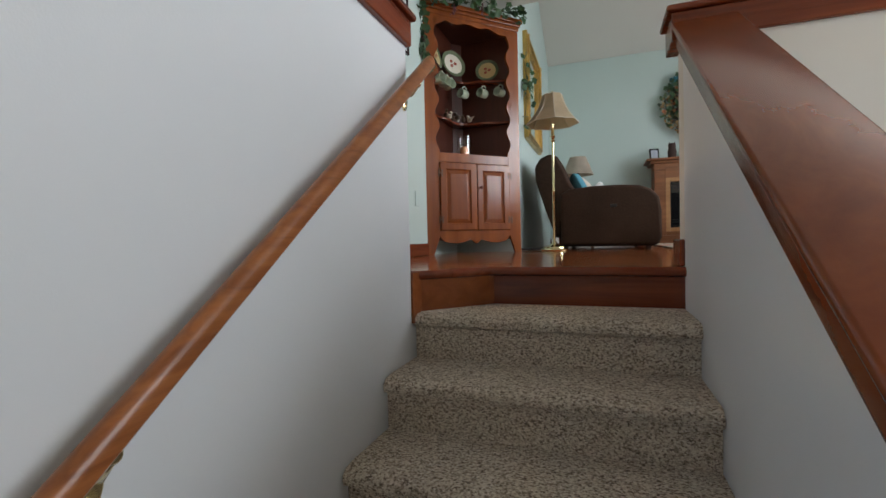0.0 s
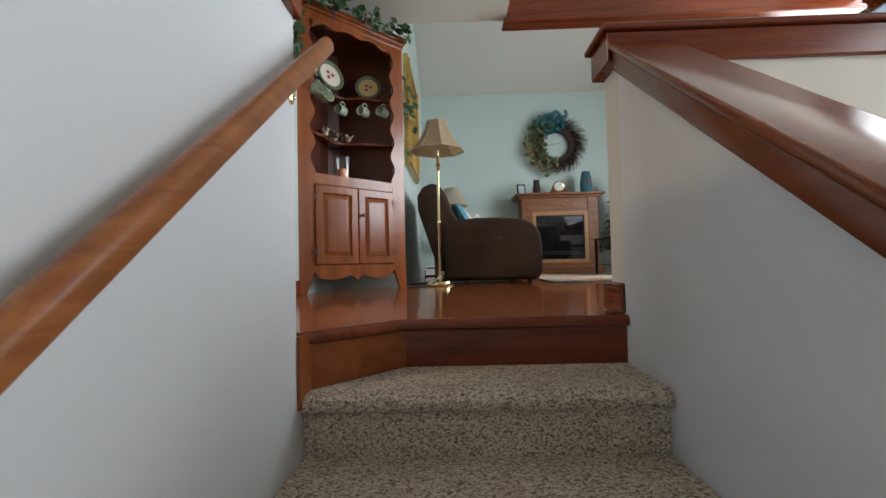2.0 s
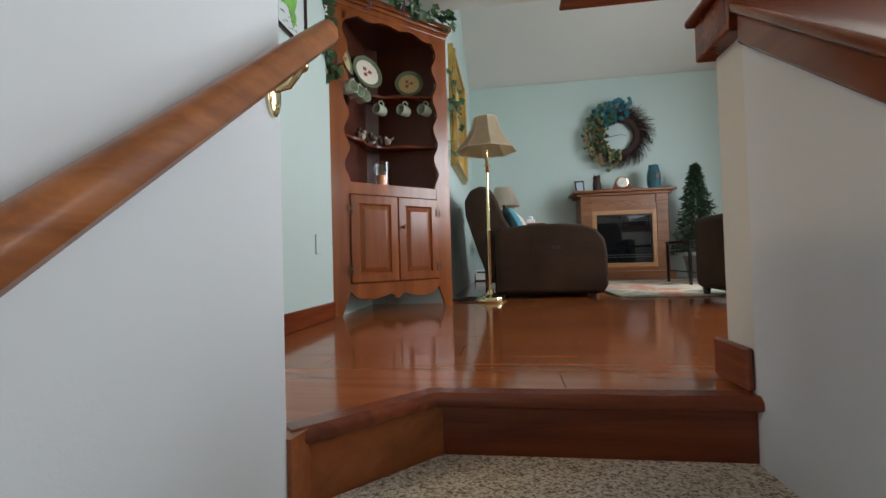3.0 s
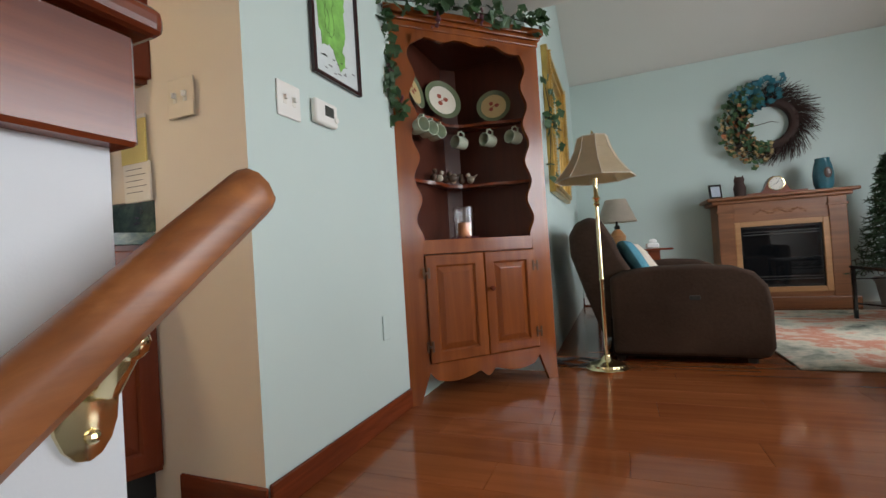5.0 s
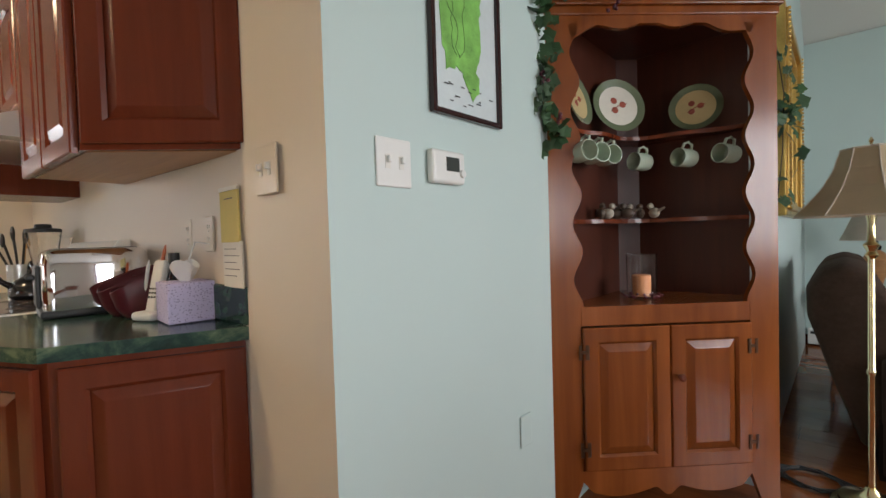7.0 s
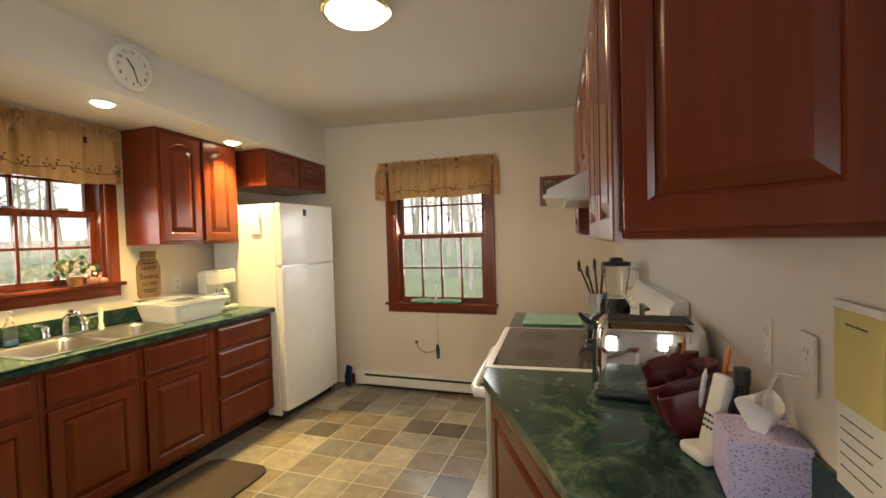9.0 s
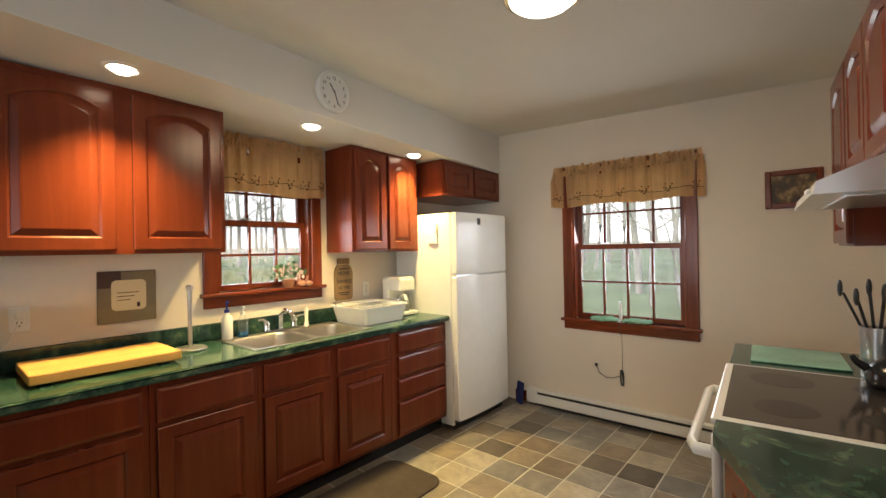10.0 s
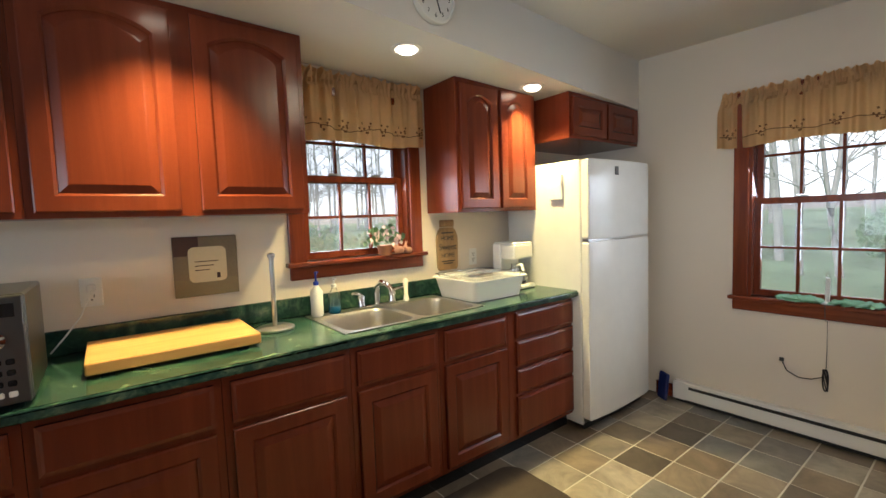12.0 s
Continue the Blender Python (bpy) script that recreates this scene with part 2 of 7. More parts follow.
M_TISSUE = plain("tissue_paper", (0.85, 0.85, 0.84), 0.9, 0, 0.04)
M_PAPER = plain("paper", (0.78, 0.75, 0.68), 0.85, 0, 0.06)
M_YELLOW = plain("yellow_paper", (0.66, 0.55, 0.20), 0.85, 0, 0.08)
M_LEAF = plain("ivy_leaf", (0.036, 0.092, 0.032), 0.5, 0, 0.6, 30)
M_PINE = plain("fir_needles", (0.022, 0.06, 0.02), 0.6, 0, 0.6, 20)
M_GRAPE = plain("grape_red", (0.11, 0.015, 0.03), 0.35)
M_TWIG = plain("twig_brown", (0.045, 0.022, 0.017), 0.8, 0, 0.4, 20)
M_MUG = plain("mint_glaze", (0.50, 0.58, 0.46), 0.2, 0, 0.05)
M_MAT = cloth("dark_mat", (0.055, 0.043, 0.036), 0.2)


# ---- mesh helpers ----
def mesh_of(name, bm, mat, smooth=False):
    me = bpy.data.meshes.new(name)
    bmesh.ops.recalc_face_normals(bm, faces=bm.faces)
    bm.to_mesh(me)
    bm.free()
    for mt in mat if isinstance(mat, (list, tuple)) else [mat]:
        me.materials.append(mt)
    if smooth:
        for p in me.polygons:
            p.use_smooth = True
        me.set_sharp_from_angle(angle=radians(38))
    return me


def part(name, bm, mat, parent, label="", smooth=False):
    ob = new(name, mesh_of(name, bm, mat, smooth))
    ob.parent = parent
    return tagged(ob, label)


def single(name, bm, mat, label, category, m=None, group="", kind="", smooth=False):
    ob = new(name, mesh_of(name, bm, mat, smooth))
    if m is not None:
        ob.matrix_world = m
    return tagged(ob, label, category, group, kind)


def thing(name, label, category, m=None, group="", kind=""):
    ob = new(name)
    ob.empty_display_size = 0.1
    if m is not None:
        ob.matrix_world = m
    return tagged(ob, label, category, group, kind)


def box(bm, x0, x1, y0, y1, z0, z1, bevel=0.0, seg=1):
    vs = [bm.verts.new((x, y, z)) for x in sorted((x0, x1)) for y in sorted((y0, y1)) for z in sorted((z0, z1))]
    fs = [bm.faces.new([vs[i] for i in q]) for q in ((0, 1, 3, 2), (4, 6, 7, 5), (0, 4, 5, 1), (2, 3, 7, 6), (0, 2, 6, 4), (1, 5, 7, 3))]
    if bevel:
        es = list({e for f in fs for e in f.edges})
        bmesh.ops.bevel(bm, geom=es, offset=bevel, segments=seg, affect="EDGES", profile=0.5)
    return bm


def B(*a, **k):
    return box(bmesh.new(), *a, **k)


def loft(bm, loops, close=True, cap0=True, cap1=True):
    rows = [[bm.verts.new(p) for p in lp] for lp in loops]
    for a, b in zip(rows, rows[1:]):
        n = len(a)
        for i in range(n if close else n - 1):
            j = (i + 1) % n
            bm.faces.new((a[i], a[j], b[j], b[i]))
    if cap0:
        bm.faces.new(rows[0][::-1])
    if cap1:
        bm.faces.new(rows[-1])
    return bm


def lathe(bm, profile, seg=20, at=(0, 0, 0), squash=None, cap0=True, cap1=True):
    """profile: radius and height, from the bottom up."""
    loops = []
    for r, z in profile:
        loops.append([(at[0] + max(r, 1e-4) * math.cos(2 * math.pi * k / seg), at[1] + max(r, 1e-4) * math.sin(2 * math.pi * k / seg), at[2] + z) for k in range(seg)])
    return loft(bm, loops, True, cap0, cap1)


def prism(bm, poly, z0, z1):
    return loft(bm, [[(x, y, z0) for x, y in poly], [(x, y, z1) for x, y in poly]])


def tube(bm, pts, r, seg=8, squash=1.0, cap=True):
    loops = []
    pts = [Vector(p) for p in pts]
    for i, p in enumerate(pts):
        d = (pts[min(i + 1, len(pts) - 1)] - pts[max(i - 1, 0)]).normalized()
        side = d.cross(Vector((0, 0, 1)))
        side = side.normalized() if side.length > 1e-4 else Vector((1, 0, 0))
        up = side.cross(d).normalized()
        rr = r[i] if isinstance(r, (list, tuple)) else r
        loops.append([tuple(p + side * (rr * math.cos(2 * math.pi * k / seg)) + up * (rr * squash * math.sin(2 * math.pi * k / seg))) for k in range(seg)])
    return loft(bm, loops, True, cap, cap)


def ribbon(bm, a, b, y0, y1):
    """A board between two edges of equally many (x, z) points, from y0 to y1."""
    n = len(a)
    fa, fb = [bm.verts.new((x, y0, z)) for x, z in a], [bm.verts.new((x, y0, z)) for x, z in b]
    ba, bb = [bm.verts.new((x, y1, z)) for x, z in a], [bm.verts.new((x, y1, z)) for x, z in b]
    for i in range(n - 1):
        bm.faces.new((fa[i], fa[i + 1], fb[i + 1], fb[i]))
        bm.faces.new((ba[i], bb[i], bb[i + 1], ba[i + 1]))
        bm.faces.new((fa[i], ba[i], ba[i + 1], fa[i + 1]))
        bm.faces.new((fb[i], fb[i + 1], bb[i + 1], bb[i]))
    bm.faces.new((fa[0], fb[0], bb[0], ba[0]))
    bm.faces.new((fa[-1], ba[-1], bb[-1], fb[-1]))
    return bm


def ball(bm, c, r, seg=10, rings=6, squash=(1, 1, 1)):
    loops = []
    for i in range(rings + 1):
        a = math.pi * (i / rings - 0.5)
        rr = max(math.cos(a), 0.02) * r
        loops.append([(c[0] + squash[0] * rr * math.cos(2 * math.pi * k / seg), c[1] + squash[1] * rr * math.sin(2 * math.pi * k / seg), c[2] + squash[2] * r * math.sin(a)) for k in range(seg)])
    return loft(bm, loops)


def smoothed(ob, bevel=0.0, seg=2, subdiv=0):
    if bevel:
        md = ob.modifiers.new("bevel", "BEVEL")
        md.width, md.segments = bevel, seg
    if subdiv:
        md = ob.modifiers.new("soft", "SUBSURF")
        md.levels = md.render_levels = subdiv
    for p in ob.data.polygons:
        p.use_smooth = True
    return ob


def panel_door(parent, name, m, w, h, mat, arch=0.0, stile=0.055, thick=0.02, label="", flat=False):
    """A framed door with a raised panel; its own axes: x along the width, z up, -y out of the face."""
    wi, z0, z1 = w / 2 - stile, stile, h - stile - arch
    n = 12 if arch else 1

    def outline(k, rise):
        hw, lo, hi = wi - k, z0 + k, z1 - k
        pts = [(-hw, lo), (hw, lo)]
        for i in range(n + 1):
            u = 1 - 2 * i / n
            pts.append((hw * u, hi + arch * rise * (math.cos(u * math.pi / 2) ** 0.8 if abs(u) < 1 else 0)))
        return pts

    def outer(k):
        hw = w / 2 - k
        return [(-hw, k), (hw, k)] + [(hw * (1 - 2 * i / n), h - k) for i in range(n + 1)]

    def lift(pts, y):
        return [(x, y, z) for x, z in pts]

    bm = bmesh.new()
    if flat:
        loft(bm, [lift(outer(0), 0), lift(outer(0), -thick + 0.006), lift(outer(0.008), -thick + 0.004), lift(outer(0.016), -thick)])
        door = part(name, bm, mat, parent, label)
        door.matrix_local = m
        return door
    loft(bm, [lift(outer(0), 0), lift(outer(0), -thick + 0.004), lift(outer(0.005), -thick), lift(outline(-0.004, 1), -thick), lift(outline(0.006, 1), -thick + 0.009)], True, True, False)
    door = part(name, bm, mat, parent, label)
    door.matrix_local = m
    bm = bmesh.new()
    loft(bm, [lift(outline(0.0, 1), -0.004), lift(outline(0.008, 1), -thick + 0.011), lift(outline(0.034, 1), -thick + 0.001), lift(outline(0.038, 1), -thick)], True, True, True)
    part("raised_panel", bm, mat, door)
    return door


# ---- large structure ----
YF, YS, XF, XR = 5.0, -3.43, -3.5, 4.6      # living far wall, sink wall, kitchen far wall, living side wall
ZC, ZH = 2.55, 2.30                          # kitchen ceiling at the sink wall, hall ceiling
SX0, SX1 = 0.64, 1.655                       # stairwell walls


def structure(name, bm, mat, label, category, smooth=False):
    return single(name, bm, mat, label, category, None, "", "structure", smooth)


# kitchen back wall with the corner towards the hall
structure("wall_range", prism(bmesh.new(), [(-0.1, 0.01), (-0.77, 0), (XF, -0.2), (XF, 0.1), (-0.1, 0.1)], 0, ZC), M_CREAM, "cream painted kitchen wall behind the range", "wall")
bm = B(-0.1, 0, 0.01, 1.8, 0, ZC)
for f in bm.faces:
    f.material_index = 1 if f.calc_center_median().y < 0.02 else 0
structure("wall_hall", bm, [M_MINT, M_CREAM], "pale mint painted wall beside the hutch", "wall")
structure("wall_niche", B(-0.1, 0.58, 1.8, 1.9, 0, 4.6), M_MINT, "short mint wall behind the hutch", "wall")
structure("wall_mirror", B(0.48, 0.58, 1.9, YF, 0, 4.6), M_MINT, "mint wall with the gilt mirror", "wall")
structure("wall_fireplace", B(0.48, XR + 0.1, YF, YF + 0.1, 0, 2.9), M_MINT, "mint wall behind the fireplace", "wall")
# living side wall with its wide window, and an opening for the added foyer window
bm = bmesh.new()
for y0, y1, z0, z1 in ((2.95, YF, -1.3, 4.6), (0.3, 2.95, -1.3, 0.85), (0.3, 2.95, 2.33, 4.6), (-1.0, 0.3, -1.3, 4.6), (-2.9, -1.0, -1.3, 0.55), (-2.9, -1.0, 2.05, 4.6), (YS, -2.9, -1.3, 4.6)):
    box(bm, XR, XR + 0.12, y0, y1, z0, z1)
structure("wall_living_side", bm, M_VAULT, "cream wall with a wide window", "wall")
# sink wall with its window
bm = bmesh.new()
for x0, x1, z0, z1 in ((XF - 0.12, -1.71, -0.2, ZC), (-1.71, -1.03, -0.2, 1.20), (-1.71, -1.03, 2.10, ZC), (-1.03, 0.5, -0.2, ZC), (0.5, XR + 0.12, -1.3, 2.7)):
    box(bm, x0, x1, YS - 0.14, YS, z0, z1)
structure("wall_sink", bm, M_CREAM, "cream kitchen wall with a window over the sink", "wall")
# far kitchen wall with its window
bm = bmesh.new()
for y0, y1, z0, z1 in ((YS, -2.15, -0.2, ZC), (-2.15, -1.27, -0.2, 0.83), (-2.15, -1.27, 2.06, ZC), (-1.27, 0.1, -0.2, ZC)):
    box(bm, XF - 0.14, XF, y0, y1, z0, z1)
structure("wall_far_kitchen", bm, M_CREAM, "cream kitchen end wall with a window", "wall")
# ceilings
def ceiling_z(y):
    """The kitchen ceiling sags a little towards the range wall."""
    return ZC - 0.03 * (y + 2.85)


bm = bmesh.new()
loft(bm, [[(x, y, ceiling_z(y)) for x, y in ((XF, YS), (0.5, YS), (0.5, 0), (XF, 0))], [(x, y, ZC + 0.14) for x, y in ((XF, YS), (0.5, YS), (0.5, 0), (XF, 0))]])
structure("ceiling_kitchen", bm, M_CEIL, "off-white kitchen ceiling", "ceiling")
structure("ceiling_hall", B(0.0, 1.56, 0, 1.795, ZH, ZH + 0.3), M_CEIL, "off-white flat hall ceiling", "ceiling")
structure("ceiling_stairwell", B(0.5, XR, YS, 0, 2.62, 2.72), M_CEIL, "off-white ceiling over the stairs", "ceiling")
structure("ceiling_landing", B(1.56, XR, 0, 1.72, 2.62, 2.72), M_CEIL, "off-white ceiling behind the beam", "ceiling")
structure("wall_over_hall", B(0.58, XR, 1.8, 1.9, 2.64, 4.6), M_VAULT, "plain upper wall over the hall", "wall")
structure("wall_loft_end", B(0.0, 1.56, -0.02, 0, ZH, 2.66), M_CEIL, "step between two ceilings", "wall")
bm = bmesh.new()
loft(bm, [[(0.48, YF + 0.1, 2.87), (0.48, 1.8, 4.4), (0.48, 1.8, 4.5), (0.48, YF + 0.1, 2.97)], [(XR + 0.12, YF + 0.1, 2.87), (XR + 0.12, 1.8, 4.4), (XR + 0.12, 1.8, 4.5), (XR + 0.12, YF + 0.1, 2.97)]])
structure("ceiling_vault", bm, M_VAULT, "cream sloping living room ceiling", "ceiling")
# beam at the edge of the hall ceiling
bm = B(1.56, XR - 0.005, 1.7, 1.83, 2.26, 2.62, bevel=0.006)
box(bm, 1.53, XR - 0.005, 1.67, 1.84, 2.225, 2.26, bevel=0.008)
structure("beam", bm, M_TRIM, "dark red-brown stained wooden ceiling beam", "beam")
# soffit over the sink run
def soffit_z(x):
    return 2.25 + 0.03 * (x + 1.2)


bm = bmesh.new()
RING = ((0.56, YS), (0.56, -2.60), (XF, -2.89), (XF, YS))
loft(bm, [[(x, y, soffit_z(x)) for x, y in RING], [(x, y, ceiling_z(y) + 0.02) for x, y in RING]])
structure("soffit", bm, M_CEIL, "painted soffit with recessed lamps", "soffit")

# half wall left of the stairs, with its stained cap
structure("wall_stair_kitchen", B(0.56, SX0, YS, -0.78, -1.3, 0.885), M_WHITE, "white half wall beside the stairs", "wall")
bm = B(0.54, SX0 + 0.022, YS, -0.767, 0.885, 0.985, bevel=0.004)
box(bm, 0.525, SX0 + 0.04, YS, -0.749, 0.985, 1.012, bevel=0.01, seg=3)
structure("trim_half_wall_kitchen", bm, M_TRIM_Y, "red-brown stained wooden cap on the half wall", "trim")

# half wall of the living room over the foyer
structure("wall_half_living", B(1.66, XR, -0.45, -0.31, -1.3, 0.87), M_VAULT, "cream half wall between living room and stairs", "wall")
bm = B(1.615, XR, -0.47, -0.29, 0.87, 0.975, bevel=0.004)
box(bm, 1.595, XR, -0.49, -0.27, 0.975, 1.0, bevel=0.01, seg=3)
structure("trim_half_wall_living", bm, M_TRIM, "red-brown stained cap on the living room half wall", "trim")
# wall right of the stairs, its top sloping with the flight
SLOPE = 0.72


def rail_z(y, z0=0.86):
    return z0 + SLOPE * (y + 0.47)


bm = bmesh.new()
loft(bm, [[(x, -0.45, -1.3), (x, -0.45, rail_z(-0.45)), (x, -3.2, rail_z(-3.2)), (x, -3.2, -1.3)] for x in (SX1, SX1 + 0.14)])
structure("wall_stair_foyer", bm, M_WHITE, "white sloping half wall beside the stairs", "wall")
bm = bmesh.new()
for x0, x1, za, zb in ((SX1 - 0.03, SX1 + 0.16, 0.84, 0.915), (SX1 - 0.045, SX1 + 0.175, 0.915, 0.945)):
    loft(bm, [[(x, -0.485, rail_z(-0.485, za)), (x, -0.485, rail_z(-0.485, zb)), (x, -3.2, rail_z(-3.2, zb)), (x, -3.2, rail_z(-3.2, za))] for x in (x0, x1)])
bmesh.ops.bevel(bm, geom=bm.edges[:], offset=0.009, segments=3, affect="EDGES", profile=0.5)
structure("trim_sloping_cap", bm, M_CAP, "glossy red-brown stained sloping wooden cap", "trim", True)

structure("wall_stair_lower", B(0.56, SX0, -0.78, -0.40, -1.3, -0.202), M_WHITE, "white wall below the angled top step", "wall")

# floors: underlays here, planks and tiles at the end
structure("subfloor_kitchen", B(XF - 0.1, 0.56, YS - 0.1, 0.05, -0.2, -0.0022), M_GROUT, "grout-coloured bed of the kitchen tiles", "floor")
floor_wood = structure("floor", B(0.0, XR, -0.43, YF, -0.2, -0.006), M_SEAM, "glossy red-brown laminate plank floor", "floor")
prism(bm := bmesh.new(), [(0.0, -0.431), (0.0, -0.78), (0.65, -0.78), (0.66, -0.72), (0.90, -0.46), (0.93, -0.431)], -0.2, 0.0)
structure("floor_corner", bm, M_FLOOR, "floor beside the angled top step", "floor")
structure("floor_foyer", B(0.5, XR, YS, -0.46, -1.35, -1.24), M_GROUT, "foyer floor below the stairs", "floor")

# top step: stained nosing and riser with an angled end
bm = bmesh.new()
EDGE = [(SX0, -0.752), (0.895, -0.487), (SX1, -0.478)]
loops = []
for (x, y), (nx, ny) in zip(EDGE, ((0.7, -0.7), (0.4, -0.92), (0, -1))):
    loops.append([(x - nx * 0.10, y - ny * 0.10, -0.002), (x - nx * 0.012, y - ny * 0.012, 0.004), (x, y, -0.006), (x + nx * 0.003, y + ny * 0.003, -0.017), (x, y, -0.028), (x - nx * 0.012, y - ny * 0.012, -0.034), (x - nx * 0.10, y - ny * 0.10, -0.034)])
loft(bm, loops)
structure("trim_nosing", bm, M_TRIM, "stained wooden nosing of the top step", "trim", True)
bm = bmesh.new()
loft(bm, [[(x - nx * 0.03, y - ny * 0.03, -0.034), (x - nx * 0.06, y - ny * 0.06, -0.034), (x - nx * 0.06, y - ny * 0.06, -0.2), (x - nx * 0.03, y - ny * 0.03, -0.2)] for (x, y), (nx, ny) in zip(EDGE, ((0.7, -0.7), (0.4, -0.92), (0, -1)))])
structure("trim_riser", bm, M_TRIM, "stained wooden riser of the top step", "trim")

# carpeted flight
stairs = thing("staircase", "carpeted staircase in beige-brown loop pile between white walls", "stairs", None, "", "structure")
for k in range(6):
    z, yn, yb = -0.16 - 0.182 * k, -0.772 - 0.262 * k, -0.40 - 0.262 * k
    zb = z - 0.182
    bm = bmesh.new()
    prof = [(yb, zb - 0.02), (yb, z), (yn + 0.05, z), (yn + 0.02, z - 0.004), (yn + 0.003, z - 0.018), (yn, z - 0.034), (yn + 0.006, z - 0.048), (yn + 0.022, z - 0.055), (yn + 0.03, z - 0.06), (yn + 0.032, zb - 0.02)]
    loft(bm, [[(x, y, zz) for y, zz in prof] for x in (SX0 + 0.002, SX0 + 0.02, SX1 - 0.02, SX1 - 0.002)])
    part("carpeted_step", bm, M_CARPET, stairs, "", True)

# baseboards
bm = B(0, 0.014, 0.02, 1.01, 0, 0.10, bevel=0.004)
structure("baseboard_hall", bm, M_TRIM_Y, "red-brown stained baseboard", "baseboard")
structure("baseboard_end", B(-0.36, 0.014, -0.005, 0.009, 0, 0.10, bevel=0.004), M_TRIM, "red-brown stained baseboard", "baseboard")
structure("baseboard_post", B(SX1 - 0.016, SX1 + 0.004, -0.44, -0.27, 0.004, 0.11, bevel=0.006), M_TRIM_Y, "red-brown stained baseboard on the wall end", "baseboard")
structure("baseboard_fireplace", B(0.58, 2.0, YF - 0.014, YF, 0, 0.1, bevel=0.004), M_TRIM, "red-brown stained baseboard", "baseboard")
structure("baseboard_far", B(XF, XF + 0.014, -2.75, -2.6, 0, 0.1, bevel=0.004), M_TRIM_Y, "red-brown stained baseboard", "baseboard")


# ---- windows ----
def window(name, m, w, z0, z1, cols, label, casing=0.085, side=0.13, screened=False):
    """A double-hung window; its own axes: x across, -y into the room, z up; y=0 is the wall's face."""
    win = thing(name, label, "window", m, "", "structure")
    hw = w / 2
    bm = bmesh.new()
    for s in (-1, 1):
        box(bm, s * hw, s * (hw + casing), -0.02, 0.004, z0 - 0.01, z1 + casing, bevel=0.004)
    box(bm, -hw, hw, -0.02, 0.004, z1, z1 + casing, bevel=0.004)
    part("casing", bm, M_TRIM_Z, win)
    bm = bmesh.new()
    for s in (-1, 1):
        box(bm, s * (hw - 0.016), s * hw, 0.0, side, z0, z1)
    box(bm, -hw, hw, 0.0, side, z1 - 0.016, z1)
    part("jamb", bm, M_TRIM_Z, win)
    bm = B(-hw - casing - 0.02, hw + casing + 0.02, -0.05, 0.06, z0 - 0.025, z0, bevel=0.006, seg=2)
    part("window_sill", bm, M_TRIM, win)
    part("apron", B(-hw - casing, hw + casing, -0.018, 0.003, z0 - 0.095, z0 - 0.025, bevel=0.004), M_TRIM, win)
    zm = (z0 + z1) / 2
    for nm, a, b, y in (("lower_sash", z0 + 0.002, zm + 0.02, 0.05), ("upper_sash", zm - 0.02, z1 - 0.016, 0.085)):
        bm = bmesh.new()
        fw, ws = 0.034, hw - 0.017
        for s in (-1, 1):
            box(bm, s * (ws - fw), s * ws, y, y + 0.03, a, b)
        box(bm, -ws + fw, ws - fw, y, y + 0.03, a, a + fw * 1.2)
        box(bm, -ws + fw, ws - fw, y, y + 0.03, b - fw, b)
        sash = part(nm, bm, M_TRIM_Z, win)
        for c in range(1, cols):
            x = -ws + fw + (2 * ws - 2 * fw) * c / cols
            part("muntin", B(x - 0.008, x + 0.008, y + 0.004, y + 0.026, a + fw, b - fw), M_TRIM_Z, sash)
        zz = (a + b) / 2
        part("muntin", B(-ws + fw, ws - fw, y + 0.006, y + 0.024, zz - 0.008, zz + 0.008), M_TRIM_Z, sash)
        pane = part("pane", B(-ws + fw, ws - fw, y + 0.013, y + 0.017, a + fw, b - fw), M_GLASS, sash)
        pane.visible_shadow = False
    if screened:
        mesh = part("insect_screen", B(-hw + 0.018, hw - 0.018, side - 0.012, side - 0.010, z0, zm), M_SCREEN, win, "fine grey insect screen")
        mesh.visible_shadow = False
    for s in (-0.4, 0.4):
        part("sash_lock", B(hw * s - 0.03, hw * s + 0.03, 0.03, 0.055, zm + 0.02, zm + 0.032, bevel=0.004), M_STEEL, win)
    return win


window("window_1", pose(-1.37, YS, 0, 0, 0, 180), 0.68, 1.20, 2.10, 3, "double-hung window with red-brown stained casing over the sink", screened=True)
window("window_2", pose(XF, -1.71, 0, 0, 0, 90), 0.88, 0.83, 2.06, 4, "double-hung window with red-brown stained casing and grilles", screened=True)
window("window_3", pose(XR, 1.62, 0, 0, 0, -90), 2.65, 0.85, 2.33, 4, "wide window with red-brown stained casing in the living room")
# unseen window, added as the opening for the foyer fill lamp
window("window_4", pose(XR, -1.95, 0, 0, 0, -90), 1.9, 0.55, 2.05, 3, "unseen window with red-brown stained casing, added beside the foyer for light")


# ---- outdoors ----
M_GRASS = plain("spring_grass", (0.29, 0.42, 0.23), 0.95, 0, 0.5, 2)
# bark lightened: haze and glare over the trunks are put into its colour
M_BARK = plain("haze_paled_bark", (0.60, 0.58, 0.55), 0.9, 0, 0.3, 6)
M_LITTER = plain("leaf_litter", (0.44, 0.41, 0.34), 0.95, 0, 0.3, 1)
bm = bmesh.new()
def ground_z(x, y):
    d, z = math.hypot(x, y), -1.5
    for (d0, z0), (d1, z1) in zip(((0, -1.5), (11, -1.5), (17, -1.0), (30, 0.2), (46, 1.1)), ((11, -1.5), (17, -1.0), (30, 0.2), (46, 1.1), (64, 2.2))):
        if d0 <= d < d1:
            z = z0 + (z1 - z0) * (d - d0) / (d1 - d0)
    return z


